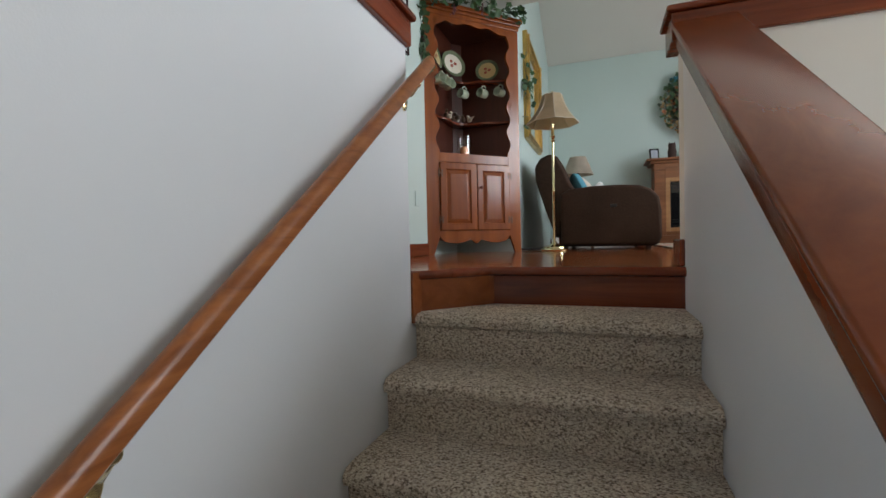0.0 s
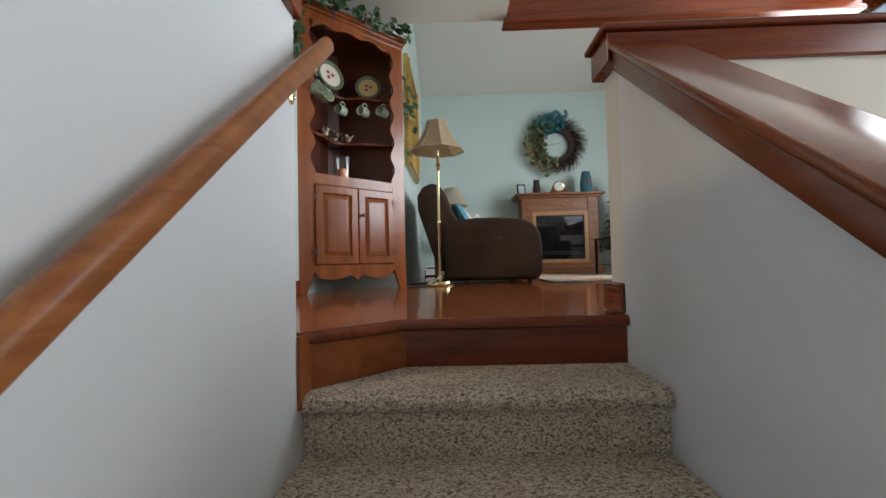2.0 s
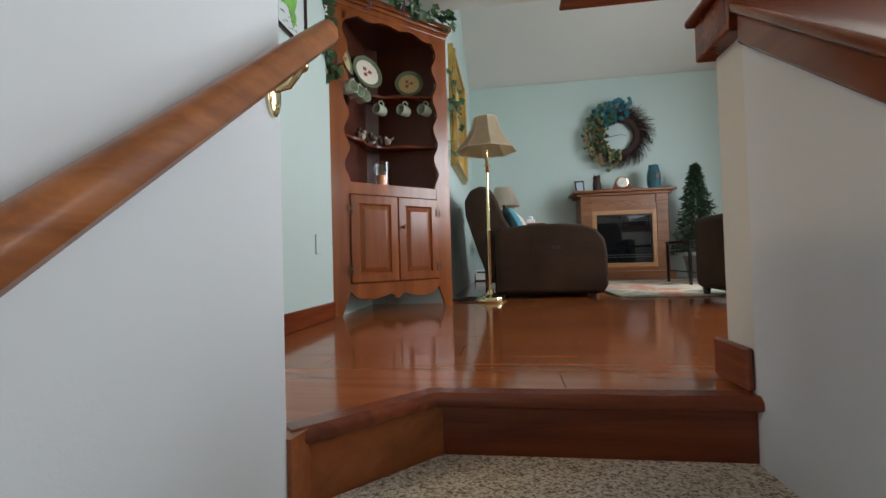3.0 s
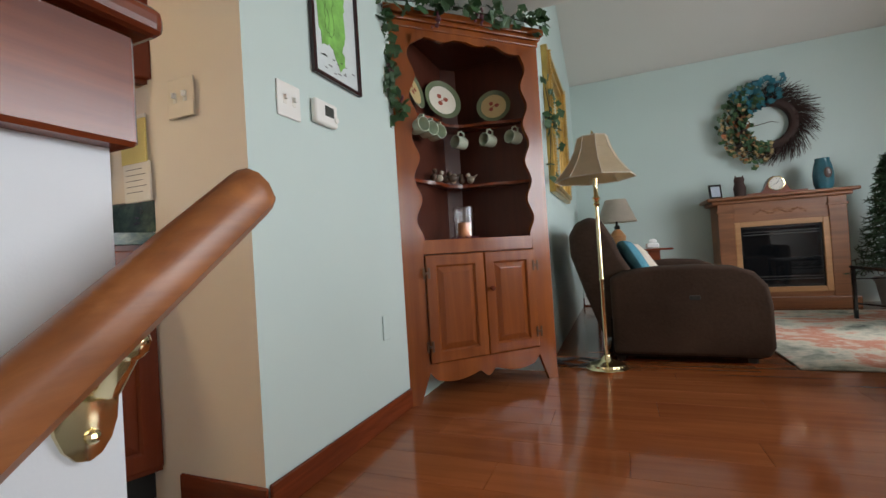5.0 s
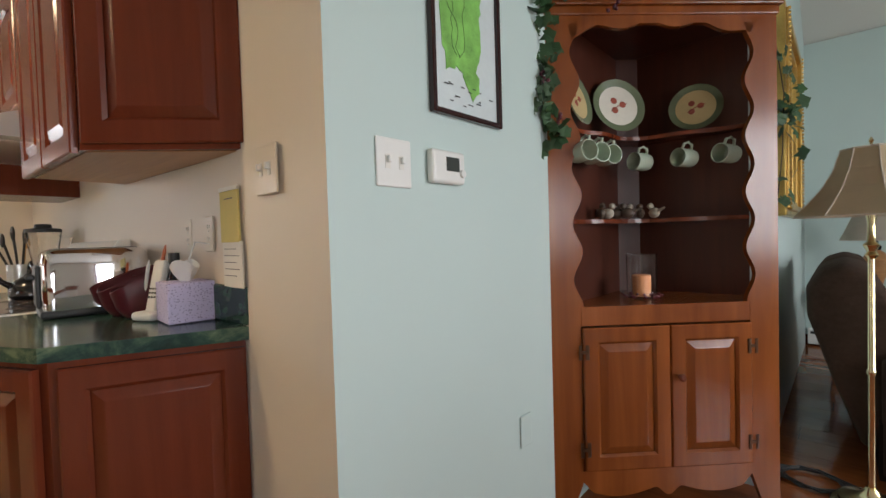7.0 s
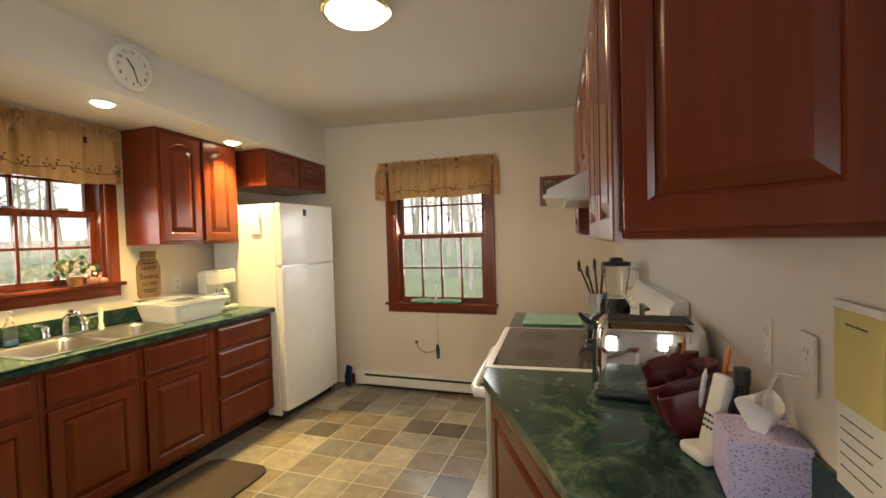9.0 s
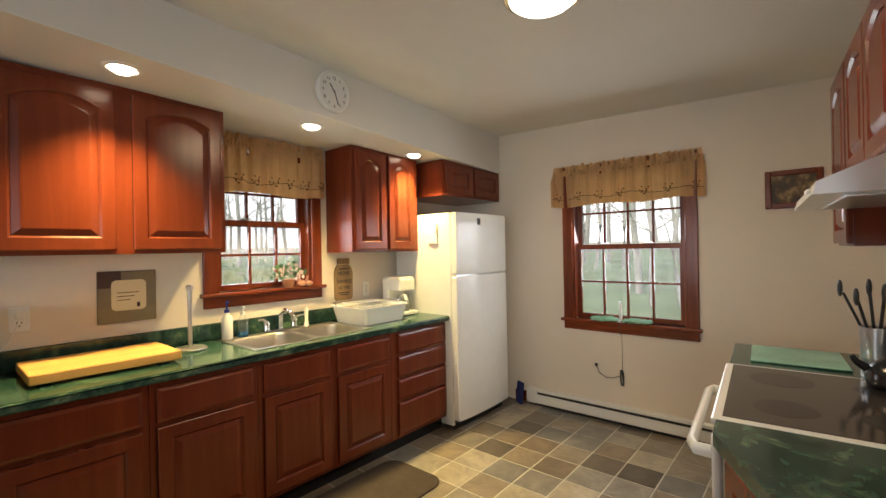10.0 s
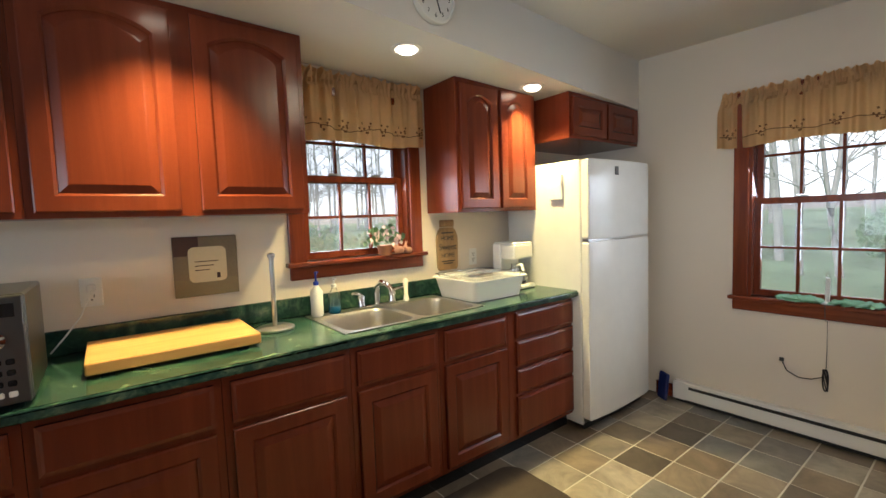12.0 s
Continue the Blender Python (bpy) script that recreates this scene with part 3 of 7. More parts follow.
loft(bm, [[(r * math.cos(k * math.pi / 24), r * math.sin(k * math.pi / 24), z) for k in range(48)] for r, z in ((0.5, -1.5), (11, -1.5), (17, -1.0), (30, 0.2), (46, 1.1), (64, 2.2))], True, True, False)
for f in bm.faces:
    c = f.calc_center_median()
    f.material_index = 1 if math.hypot(c.x, c.y) > 46 else 0
single("ground", bm, [M_GRASS, M_LITTER], "pale spring grass and leaf litter around the house", "ground", None, "", "structure")
# bright haze imitated by a ring that glows by itself
HAZE_GLOW = glow("painted_haze_glow", (0.78, 0.80, 0.83), 1.35)
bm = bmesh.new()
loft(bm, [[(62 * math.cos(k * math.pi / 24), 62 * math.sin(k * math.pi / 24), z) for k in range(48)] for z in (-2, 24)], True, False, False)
single("backdrop", bm, HAZE_GLOW, "glowing ring that stands in for pale haze behind the woods", "backdrop", None, "", "structure")


def bare_tree(seed, height):
    rnd = random.Random(seed)
    t = thing("tree", "bare grey-barked tree of the leafless spring woods", "tree", None, "woods around the house")
    bm = bmesh.new()
    pts, r = [Vector((0, 0, -0.1))], 0.10 + 0.05 * rnd.random()
    for k in range(1, 9):
        pts.append(pts[-1] + Vector((rnd.uniform(-0.14, 0.14), rnd.uniform(-0.14, 0.14), height / 8)))
    tube(bm, pts, [r * (1 - 0.1 * k) for k in range(9)], 8)
    part("trunk", bm, M_BARK, t, "", True)
    bm = bmesh.new()
    for k in range(26):
        i = rnd.randint(2, 8)
        p, a, up = pts[i].copy(), rnd.uniform(0, 6.28), rnd.uniform(0.3, 1.0)
        ln, limb = rnd.uniform(0.9, 2.6), []
        for s in range(6):
            limb.append(p.copy())
            a += rnd.uniform(-0.4, 0.4)
            p += Vector((math.cos(a), math.sin(a), up)) * (ln / 5)
        tube(bm, limb, [0.03 * (1 - s / 6.5) for s in range(6)], 5)
        for s in (2, 3, 4):
            q, b = limb[s].copy(), a + rnd.uniform(-1.6, 1.6)
            tw = [q.copy()]
            for _ in range(3):
                b += rnd.uniform(-0.5, 0.5)
                q += Vector((math.cos(b), math.sin(b), rnd.uniform(0.2, 0.9))) * 0.3
                tw.append(q.copy())
            tube(bm, tw, [0.016, 0.012, 0.008, 0.004], 4)
    part("limbs", bm, M_BARK, t)
    return t


trees = [bare_tree(s, h) for s, h in ((3, 11), (8, 9.5), (15, 12))]
rnd = random.Random(5)
spots = []
for k in range(70):
    spots.append((-rnd.uniform(17, 46), rnd.uniform(-22, 14)))
for k in range(46):
    spots.append((rnd.uniform(-24, 4), -rnd.uniform(19, 42)))
for k in range(16):
    spots.append((rnd.uniform(11, 28), rnd.uniform(-12, 12)))
for k, (x, y) in enumerate(spots):
    m = pose(x, y, ground_z(x, y) - 0.05, 0, 0, rnd.uniform(0, 360)) @ Matrix.Scale(rnd.uniform(0.8, 1.25), 4)
    if k < 3:
        trees[k].matrix_world = m
    else:
        src = trees[k % 3]
        c = copy_thing(src, m)
        c.matrix_world = m
M_BUSH = plain("new_leaves", (0.34, 0.54, 0.27), 0.9, 0, 0.5, 3)
for x, y, r in ((-8.0, -13.2, 1.35), (-6.4, -12.7, 1.2), (-4.9, -13.3, 1.35), (-9.6, -14.5, 1.5), (-22, -3.6, 0.9), (-23, 1.2, 1.0)):
    b = thing("bush", "fresh green bush at the edge of the lawn", "bush", pose(x, y, ground_z(x, y) - 0.03), "bushes at the lawn")
    bm = bmesh.new()
    for k in range(2200):
        d = Vector((rnd.gauss(0, 1), rnd.gauss(0, 1), rnd.gauss(0, 1))).normalized() * r * rnd.uniform(0.55, 1.05)
        c = d + Vector((0, 0, r * 0.9))
        u, v = Vector((rnd.gauss(0, 1), rnd.gauss(0, 1), rnd.gauss(0, 1))).normalized() * 0.11, Vector((rnd.gauss(0, 1), rnd.gauss(0, 1), rnd.gauss(0, 1))).normalized() * 0.08
        bm.faces.new([bm.verts.new(c + w) for w in (u, v, -u, -v)])
    part("leaves", bm, M_BUSH, b)
    bm = bmesh.new()
    for k in range(6):
        tube(bm, [(0, 0, 0), (0.2 * math.cos(k), 0.2 * math.sin(k), r * 0.6), (0.5 * math.cos(k), 0.5 * math.sin(k), r * 1.2)], [0.03, 0.02, 0.01], 5)
    part("stems", bm, M_BARK, b)


# ---- stairs: hand rail on brackets ----
rail = thing("handrail", "oiled wooden hand rail on brass brackets along the stair wall", "handrail", pose(0, 0, 0))
bm = bmesh.new()
RX, RY0, RZ0, RS = 0.706, -0.685, 0.852, 0.775


def rail_profile(y, z, k=1.0):
    c, out = math.cos(math.atan(RS)), []
    k *= 0.80
    for px, pz in ((-0.024, -0.02), (-0.027, 0.004), (-0.020, 0.022), (-0.008, 0.030), (0.008, 0.030), (0.020, 0.022), (0.027, 0.004), (0.024, -0.02), (0.012, -0.031), (-0.012, -0.031)):
        out.append((RX + px * k, y - pz * k * math.sin(math.atan(RS)), z + pz * k * c))
    return out


loft(bm, [rail_profile(RY0 + 0.004, RZ0 + 0.003, 0.88), rail_profile(RY0 + 0.001, RZ0 + 0.001, 0.97), rail_profile(RY0 - 0.008, RZ0 - 0.006), rail_profile(-2.6, RZ0 + RS * (-2.6 - RY0))])
part("rail", bm, M_RAIL, rail, "", True)
for yb in (-0.81, -1.95):
    zb = RZ0 + RS * (yb - RY0) + 0.002
    bm = bmesh.new()
    tube(bm, [(SX0 + 0.004, yb, zb - 0.075), (SX0 + 0.035, yb, zb - 0.07), (RX - 0.006, yb, zb - 0.04), (RX, yb, zb + 0.004)], 0.009, 10)
    ball(bm, (RX - 0.004, yb, zb - 0.035), 0.014)
    br = part("bracket", bm, M_BRASS, rail, "polished brass bracket", True)
    bm = bmesh.new()
    loft(bm, [[(SX0 + d, yb + k * 0.024 * math.cos(a), zb - 0.085 + k * 0.045 * math.sin(a)) for a in [2 * math.pi * i / 16 for i in range(16)]] for d, k in ((0.001, 1), (0.006, 1), (0.010, 0.75))])
    part("wall_plate", bm, M_BRASS, br, "", True)
    part("screw", ball(bmesh.new(), (SX0 + 0.011, yb, zb - 0.11), 0.006), M_BRASS, br)


# ---- hutch in the corner ----
HM = pose(0.0, 1.012, 0, 0, 0, 45)
HW = 0.935
hutch = thing("corner_hutch", "tall honey-brown maple corner hutch with scalloped open shelves", "hutch", HM)
T = 0.022


N = 72
ZT = 1.975
zs = [0.86 + (ZT - 0.86) * i / N for i in range(N + 1)]
inner = [0.114 + 0.019 * math.cos((z - 0.86) / (ZT - 0.86) * 2 * math.pi * 5.0) for z in zs]
for s in (0, 1):
    fl = (lambda x: x) if s == 0 else (lambda x: HW - x)
    bm = bmesh.new()
    ribbon(bm, [(fl(0.0), z) for z in zs], [(fl(i), z) for i, z in zip(inner, zs)], 0, T)
    ribbon(bm, [(fl(0.0), 0.86), (fl(0.0), 0.25), (fl(0.0), 0.1), (fl(-0.004), 0.0)], [(fl(0.12), 0.86), (fl(0.12), 0.25), (fl(0.12), 0.16), (fl(0.06), 0.0)], 0, T)
    part("stile", bm, M_HUTCH, hutch)
xs = [0.0 + HW * i / N for i in range(N + 1)]
top_edge = []
for x in xs:
    u = min(max((x - 0.1) / (HW - 0.2), 0), 1)
    z = 1.905 + 0.07 * math.sin(math.pi * u) ** 0.35 - 0.026 * abs(math.cos(3.5 * math.pi * u)) ** 1.5 + 0.012
    top_edge.append((x, ZT if u in (0.0, 1.0) else min(z, ZT)))
bm = bmesh.new()
ribbon(bm, [(x, 2.02) for x in xs], top_edge, 0.0, T - 0.001)
part("top_rail", bm, M_HUTCH, hutch)
bm = bmesh.new()
for a, b, z0, z1 in ((-0.008, 0.03, 2.005, 2.04), (-0.02, 0.035, 2.04, 2.065), (-0.035, 0.045, 2.065, 2.105)):
    box(bm, a, HW - a, a, 0.05, z0, z1, bevel=0.006, seg=2)
part("cornice", bm, M_HUTCH, hutch)
part("middle_rail", B(0.12, HW - 0.12, 0.0, T, 0.785, 0.862, bevel=0.002), M_HUTCH, hutch)
ap = [0.12 + (HW - 0.24) * i / N for i in range(N + 1)]
low = []
for x in ap:
    u = (x - 0.12) / (HW - 0.24)
    v = abs(u - 0.5) * 2
    z = 0.088 + 0.035 * (1 - math.cos(math.pi * min(v / 0.16, 1))) / 2 if v < 0.16 else 0.123 - 0.03 * math.sin(math.pi * (v - 0.16) / 0.84)
    low.append((x, z + (0.03 * max(0, v - 0.9) / 0.1)))
bm = bmesh.new()
ribbon(bm, [(x, 0.2) for x in ap], low, 0, T)
part("apron", bm, M_HUTCH, hutch)
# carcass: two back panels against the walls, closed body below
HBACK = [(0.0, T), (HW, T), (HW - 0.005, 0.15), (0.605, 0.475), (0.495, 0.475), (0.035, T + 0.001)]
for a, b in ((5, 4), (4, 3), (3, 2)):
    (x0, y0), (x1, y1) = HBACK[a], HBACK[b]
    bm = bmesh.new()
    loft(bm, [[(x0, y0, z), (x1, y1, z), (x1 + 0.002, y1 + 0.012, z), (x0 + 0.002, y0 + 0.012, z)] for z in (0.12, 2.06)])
    part("back_panel", bm, M_HUTCH_SHADED, hutch)
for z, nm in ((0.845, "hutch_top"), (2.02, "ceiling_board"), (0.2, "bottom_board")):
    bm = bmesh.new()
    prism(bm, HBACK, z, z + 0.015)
    part(nm, bm, M_HUTCH_SHADED if z > 0.9 else M_HUTCH, hutch)


def shelf(z):
    bm = bmesh.new()
    back = [(0.09, 0.065), (0.49, 0.465), (0.60, 0.465), (HW - 0.02, 0.135)]
    front = []
    for i in range(25):
        u = i / 24
        x = HW - 0.05 - (HW - 0.16) * u
        d = abs(u - 0.5) * 2
        front.append((x, 0.09 + 0.22 * max(0, 1 - d * 1.05) ** 0.8 + 0.028 * math.sin(3 * math.pi * d) * (1 - d)))
    prism(bm, back + front, z - 0.018, z)
    part("shelf", bm, M_TRIM, hutch)


shelf(1.215)
shelf(1.60)
for x0, x1, hinge in ((0.123, 0.473, 0), (0.477, HW - 0.123, 1)):
    w = x1 - x0
    d = panel_door(hutch, "door", pose((x0 + x1) / 2, 0.004, 0.205), w, 0.575, M_HUTCH, 0, 0.06, 0.02)
    for zz in (0.09, 0.48):
        bm = bmesh.new()
        hx = (-w / 2 if hinge == 0 else w / 2)
        for o in (-0.014, 0.014):
            box(bm, hx + o - 0.007, hx + o + 0.007, -0.0245, -0.0205, zz - 0.03, zz + 0.03, bevel=0.002)
        box(bm, hx - 0.012, hx + 0.012, -0.0245, -0.0205, zz - 0.006, zz + 0.006)
        part("hinge", bm, M_BRONZE, d, "dark iron hinge")
    if hinge == 1:
        bm = bmesh.new()
        lathe(bm, [(0.007, 0), (0.007, 0.012), (0.014, 0.018), (0.015, 0.026), (0.008, 0.032)], 14)
        bmesh.ops.transform(bm, matrix=pose(-w / 2 + 0.03, -0.02, 0.37, 90, 0, 0), verts=bm.verts)
        part("knob", bm, M_TRIM, d, "turned wooden knob", True)


def on_hutch(x, y, z, rx=0, ry=0, rz=0):
    return HM @ pose(x, y, z, rx, ry, rz)


M_PLATE_RIM = plain("plate_rim_green", (0.14, 0.17, 0.10), 0.15)
M_PLATE_C = plain("plate_cream", (0.72, 0.68, 0.58), 0.15)
M_PLATE_B = plain("plate_buff", (0.58, 0.44, 0.22), 0.15)
M_PLATE_F = plain("plate_fruit", (0.36, 0.10, 0.07), 0.2)
for x, y, r, mid, turn in ((0.40, 0.255, 0.124, M_PLATE_C, 8), (0.75, 0.235, 0.106, M_PLATE_B, -36), (0.155, 0.10, 0.108, M_PLATE_B, 45)):
    pl = thing("plate", "decorative plate with painted fruit and a green rim", "plate", on_hutch(x, y, 1.602 + r * 0.99, 78, 0, turn), "plates on the hutch")
    part("rim", lathe(bmesh.new(), [(r * 0.55, -0.004), (r, 0.012), (r + 0.002, 0.015), (r * 0.76, 0.006), (r * 0.66, 0.002)], 32), M_PLATE_RIM, pl, "", True)
    part("centre", lathe(bmesh.new(), [(r * 0.5, -0.001), (r * 0.76, 0.0065), (r * 0.62, 0.0045)], 32), mid, pl, "", True)
    bm = bmesh.new()
    for a, k in ((0.3, 0.2), (2.2, 0.25), (4.0, 0.22)):
        lathe(bm, [(r * 0.13, 0.0046), (r * 0.12, 0.006)], 10, (r * k * math.cos(a), r * k * math.sin(a), 0))
    tube(bm, [(-r * 0.3, -r * 0.2, 0.006), (0, 0, 0.006), (r * 0.35, r * 0.1, 0.006)], 0.002, 5)
    part("fruit_painting", bm, M_PLATE_F, pl)


def mug(m):
    t = thing("mug", "pale mint glazed mug hanging from a hook under the shelf", "mug", m, "mugs in the hutch")
    part("cup", lathe(bmesh.new(), [(0.028, 0.0), (0.036, 0.004), (0.04, 0.02), (0.041, 0.09), (0.038, 0.09), (0.036, 0.02), (0.02, 0.008)], 20), M_MUG, t, "", True)
    bm = bmesh.new()
    tube(bm, [(0.036, 0, 0.075), (0.06, 0, 0.072), (0.068, 0, 0.05), (0.06, 0, 0.026), (0.036, 0, 0.02)], 0.006, 8)
    part("handle", bm, M_MUG, t, "", True)


for x, y, tz in ((0.125, 0.05, 30), (0.20, 0.105, 28), (0.275, 0.16, 25), (0.56, 0.30, -60), (0.72, 0.215, -62), (0.85, 0.125, -64)):
    mug(on_hutch(x, y, 1.475, 0, 0, tz) @ pose(0, 0, 0, 80, -74, 0))
M_BIRD = plain("bird_glaze", (0.58, 0.52, 0.42), 0.35, 0, 0.5, 40)
M_BIRD2 = plain("bird_dark", (0.10, 0.07, 0.05), 0.4, 0, 0.4, 40)
for k, (x, y) in enumerate(((0.29, 0.20), (0.34, 0.24), (0.40, 0.27), (0.46, 0.30), (0.52, 0.30), (0.57, 0.27), (0.43, 0.235))):
    bm = bmesh.new()
    ball(bm, (0, 0, 0.024), 0.024, 10, 6, (0.8, 1.2, 1))
    ball(bm, (0, -0.02, 0.055), 0.015, 8, 5)
    tube(bm, [(0, 0.02, 0.03), (0.004, 0.06, 0.045)], [0.009, 0.003], 6)
    tube(bm, [(0, -0.033, 0.055), (0, -0.044, 0.053)], [0.004, 0.001], 5)
    single("bird_figurine", bm, M_BIRD if k % 2 else M_BIRD2, "small glazed bird figurine on the hutch shelf", "figurine", on_hutch(x, y, 1.217, 0, 0, 40 * k), "birds on the shelf", "", True)
lan = thing("candle_lantern", "glass hurricane lantern with an orange pillar candle", "candle", on_hutch(0.47, 0.20, 0.861))
g = part("glass_cylinder", lathe(bmesh.new(), [(0.062, 0.006), (0.064, 0.195), (0.061, 0.195), (0.059, 0.01), (0.01, 0.008)], 24), M_CLEAR, lan, "", True)
g.visible_shadow = False
part("candle", lathe(bmesh.new(), [(0.038, 0.011), (0.039, 0.10), (0.034, 0.103), (0.006, 0.097)], 18), plain("orange_wax", (0.62, 0.24, 0.09), 0.5), lan, "", True)
bm = bmesh.new()
for k in range(60):
    a, r = k * 0.63, 0.065 + 0.02 * math.sin(k * 2.1)
    ball(bm, (r * math.cos(a), r * math.sin(a), 0.008 + 0.006 * (k % 3)), 0.006, 6, 4)
part("berry_ring", bm, M_GRAPE, lan)


# ivy on the hutch
def leaf(bm, c, d, n, s):
    side = d.cross(n).normalized()
    out = [(0, 0), (0.35, 0.25), (0.30, 0.55), (0.75, 0.5), (0.55, 0.75), (1.0, 0.0)]
    pts = [(u, v) for u, v in out] + [(u, -v) for u, v in out[-2:0:-1]]
    vs = [bm.verts.new(c + d * (u * s) + side * (v * s * 0.75) + n * (s * 0.12 * math.sin(3 * u) - abs(v) * 0.16 * s)) for u, v in pts]
    bm.faces.new(vs)


def ivy(name, label, path, count, size, seed, grapes=()):
    r = random.Random(seed)
    t = thing(name, label, "garland", HM)
    bm, stem = bmesh.new(), bmesh.new()
    P = [Vector(p) for p in path]
    tube(stem, P, 0.003, 5)
    for k in range(count):
        u = r.uniform(0, len(P) - 1.001)
        c = P[int(u)].lerp(P[int(u) + 1], u % 1) + Vector((r.gauss(0, 0.015), r.uniform(-0.045, 0.01), r.gauss(0, 0.022)))
        d = Vector((r.gauss(0, 1), r.gauss(-0.4, 0.7), r.gauss(0, 0.8))).normalized()
        leaf(bm, c, d, (Vector((r.gauss(0, 0.5), -1, r.gauss(0.3, 0.5)))).normalized(), size * r.uniform(0.7, 1.3))
    part("stem", stem, M_TWIG, t)
    part("leaves", bm, M_LEAF, t)
    for c in grapes:
        bm = bmesh.new()
        for k in range(14):
            ball(bm, (c[0] + r.gauss(0, 0.012), c[1] - 0.02 + r.gauss(0, 0.008), c[2] - 0.006 * k + 0.03), 0.008, 6, 4)
        part("grape_bunch", bm, M_GRAPE, t, "dark red artificial grapes", True)


ivy("ivy_garland", "artificial ivy garland with red grapes along the hutch top", [(-0.03, -0.05, 2.11), (0.1, -0.05, 2.12), (0.25, -0.04, 2.14), (0.4, -0.04, 2.14), (0.55, -0.04, 2.13), (0.7, -0.05, 2.13), (0.85, -0.05, 2.12), (0.97, -0.06, 2.10)], 100, 0.07, 4, ((0.26, -0.05, 2.04), (0.52, -0.05, 2.1)))
ivy("ivy_garland", "artificial ivy garland with red grapes hanging down the hutch side", [(-0.04, -0.04, 2.08), (-0.045, -0.03, 1.95), (-0.03, -0.02, 1.85), (-0.03, -0.02, 1.72), (0.0, -0.02, 1.6), (0.02, -0.02, 1.5)], 70, 0.06, 9, ((-0.02, -0.02, 1.75), (0.04, -0.02, 1.58)))


# ---- on the hall and kitchen walls ----
M_CREAMPLATE = plain("cream_plate", (0.70, 0.62, 0.50), 0.4, 0, 0.03)


def wall_plate(m, w, h, label, toggles=0, sockets=0, mat=M_PLASTIC, slot=M_RUBBER):
    t = thing("switch_plate" if toggles else "outlet_plate", label, "switch plate" if toggles else "outlet", m)
    part("cover", B(-w / 2, w / 2, -0.007, 0, -h / 2, h / 2, bevel=0.004, seg=2), mat, t)
    for k in range(toggles):
        x = (k - (toggles - 1) / 2) * 0.046
        bm = B(x - 0.005, x + 0.005, -0.02, -0.0075, -0.002, 0.016, bevel=0.002)
        tg = part("toggle", bm, M_PLASTIC, t)
        part("toggle_slot", B(x - 0.008, x + 0.008, -0.0085, -0.0072, -0.016, 0.02), M_PAPER, t)
    for k in range(sockets):
        z = (k - (sockets - 1) / 2) * 0.04
        bm = bmesh.new()
        for sx in (-0.008, 0.008):
            box(bm, sx - 0.0015, sx + 0.0015, -0.0095, -0.0072, z - 0.002, z + 0.010)
        box(bm, -0.003, 0.003, -0.0095, -0.0072, z - 0.014, z - 0.008)
        part("socket_slots", bm, slot, t)
    return t


ON_MINT = lambda y, z: pose(0.0005, y, z, 0, 0, 90)
ON_TAN = lambda x, z: pose(x, -0.0005, z, 0, 0, 0)
wall_plate(ON_MINT(0.207, 1.352), 0.118, 0.125, "white double light switch plate on the mint wall", 2)
wall_plate(ON_MINT(0.80, 0.45), 0.07, 0.115, "painted-over outlet cover low on the mint wall", 0, 0, M_MINT)
wall_plate(ON_TAN(-0.258, 1.348), 0.118, 0.13, "cream double light switch plate on the kitchen wall", 2, 0, M_CREAMPLATE)
wall_plate(ON_TAN(-0.665, 1.19), 0.062, 0.115, "cream wall outlet over the green counter", 0, 2, M_CREAMPLATE, M_PAPER)
wall_plate(ON_TAN(-0.86, 1.19), 0.062, 0.115, "cream wall outlet over the green counter", 0, 2, M_CREAMPLATE, M_PAPER)
th = thing("thermostat", "white electronic thermostat with a dark display", "thermostat", ON_MINT(0.398, 1.357))
part("housing", B(-0.07, 0.07, -0.028, 0, -0.047, 0.047, bevel=0.01, seg=3), M_PLASTIC, th)
part("display", B(-0.015, 0.04, -0.0295, -0.0275, -0.012, 0.028), plain("dark_display", (0.05, 0.055, 0.05), 0.15), th)
bm = bmesh.new()
lathe(bm, [(0.012, 0), (0.011, 0.008)], 16)
bmesh.ops.transform(bm, matrix=pose(0.053, -0.027, -0.016, 90), verts=bm.verts)
part("dial", bm, M_PLASTIC, th)

pic = thing("map_picture", "framed map print with a green land area in a dark frame", "picture", ON_MINT(0.513, 1.80))
W2, H2 = 0.165, 0.29
bm = bmesh.new()
for x0, x1, z0, z1 in ((-W2, -W2 + 0.016, -H2, H2), (W2 - 0.016, W2, -H2, H2), (-W2 + 0.016, W2 - 0.016, -H2, -H2 + 0.016), (-W2 + 0.016, W2 - 0.016, H2 - 0.016, H2)):
    box(bm, x0, x1, -0.022, 0, z0, z1, bevel=0.003)
part("frame", bm, plain("dark_cherry_frame", (0.03, 0.008, 0.008), 0.25), pic)
part("print", B(-W2 + 0.014, W2 - 0.014, -0.008, -0.002, -H2 + 0.014, H2 - 0.014), plain("map_paper", (0.62, 0.68, 0.68), 0.35), pic, "pale map sheet")
bm = bmesh.new()
coast = [(-0.12, 0.25), (0.06, 0.25), (0.05, 0.17), (0.075, 0.1), (0.06, 0.02), (0.07, -0.06), (0.045, -0.13), (0.06, -0.19), (0.02, -0.23), (-0.01, -0.17), (-0.05, -0.14), (-0.095, -0.155), (-0.115, -0.06), (-0.12, 0.04), (-0.11, 0.14)]
rm = random.Random(31)
land = []
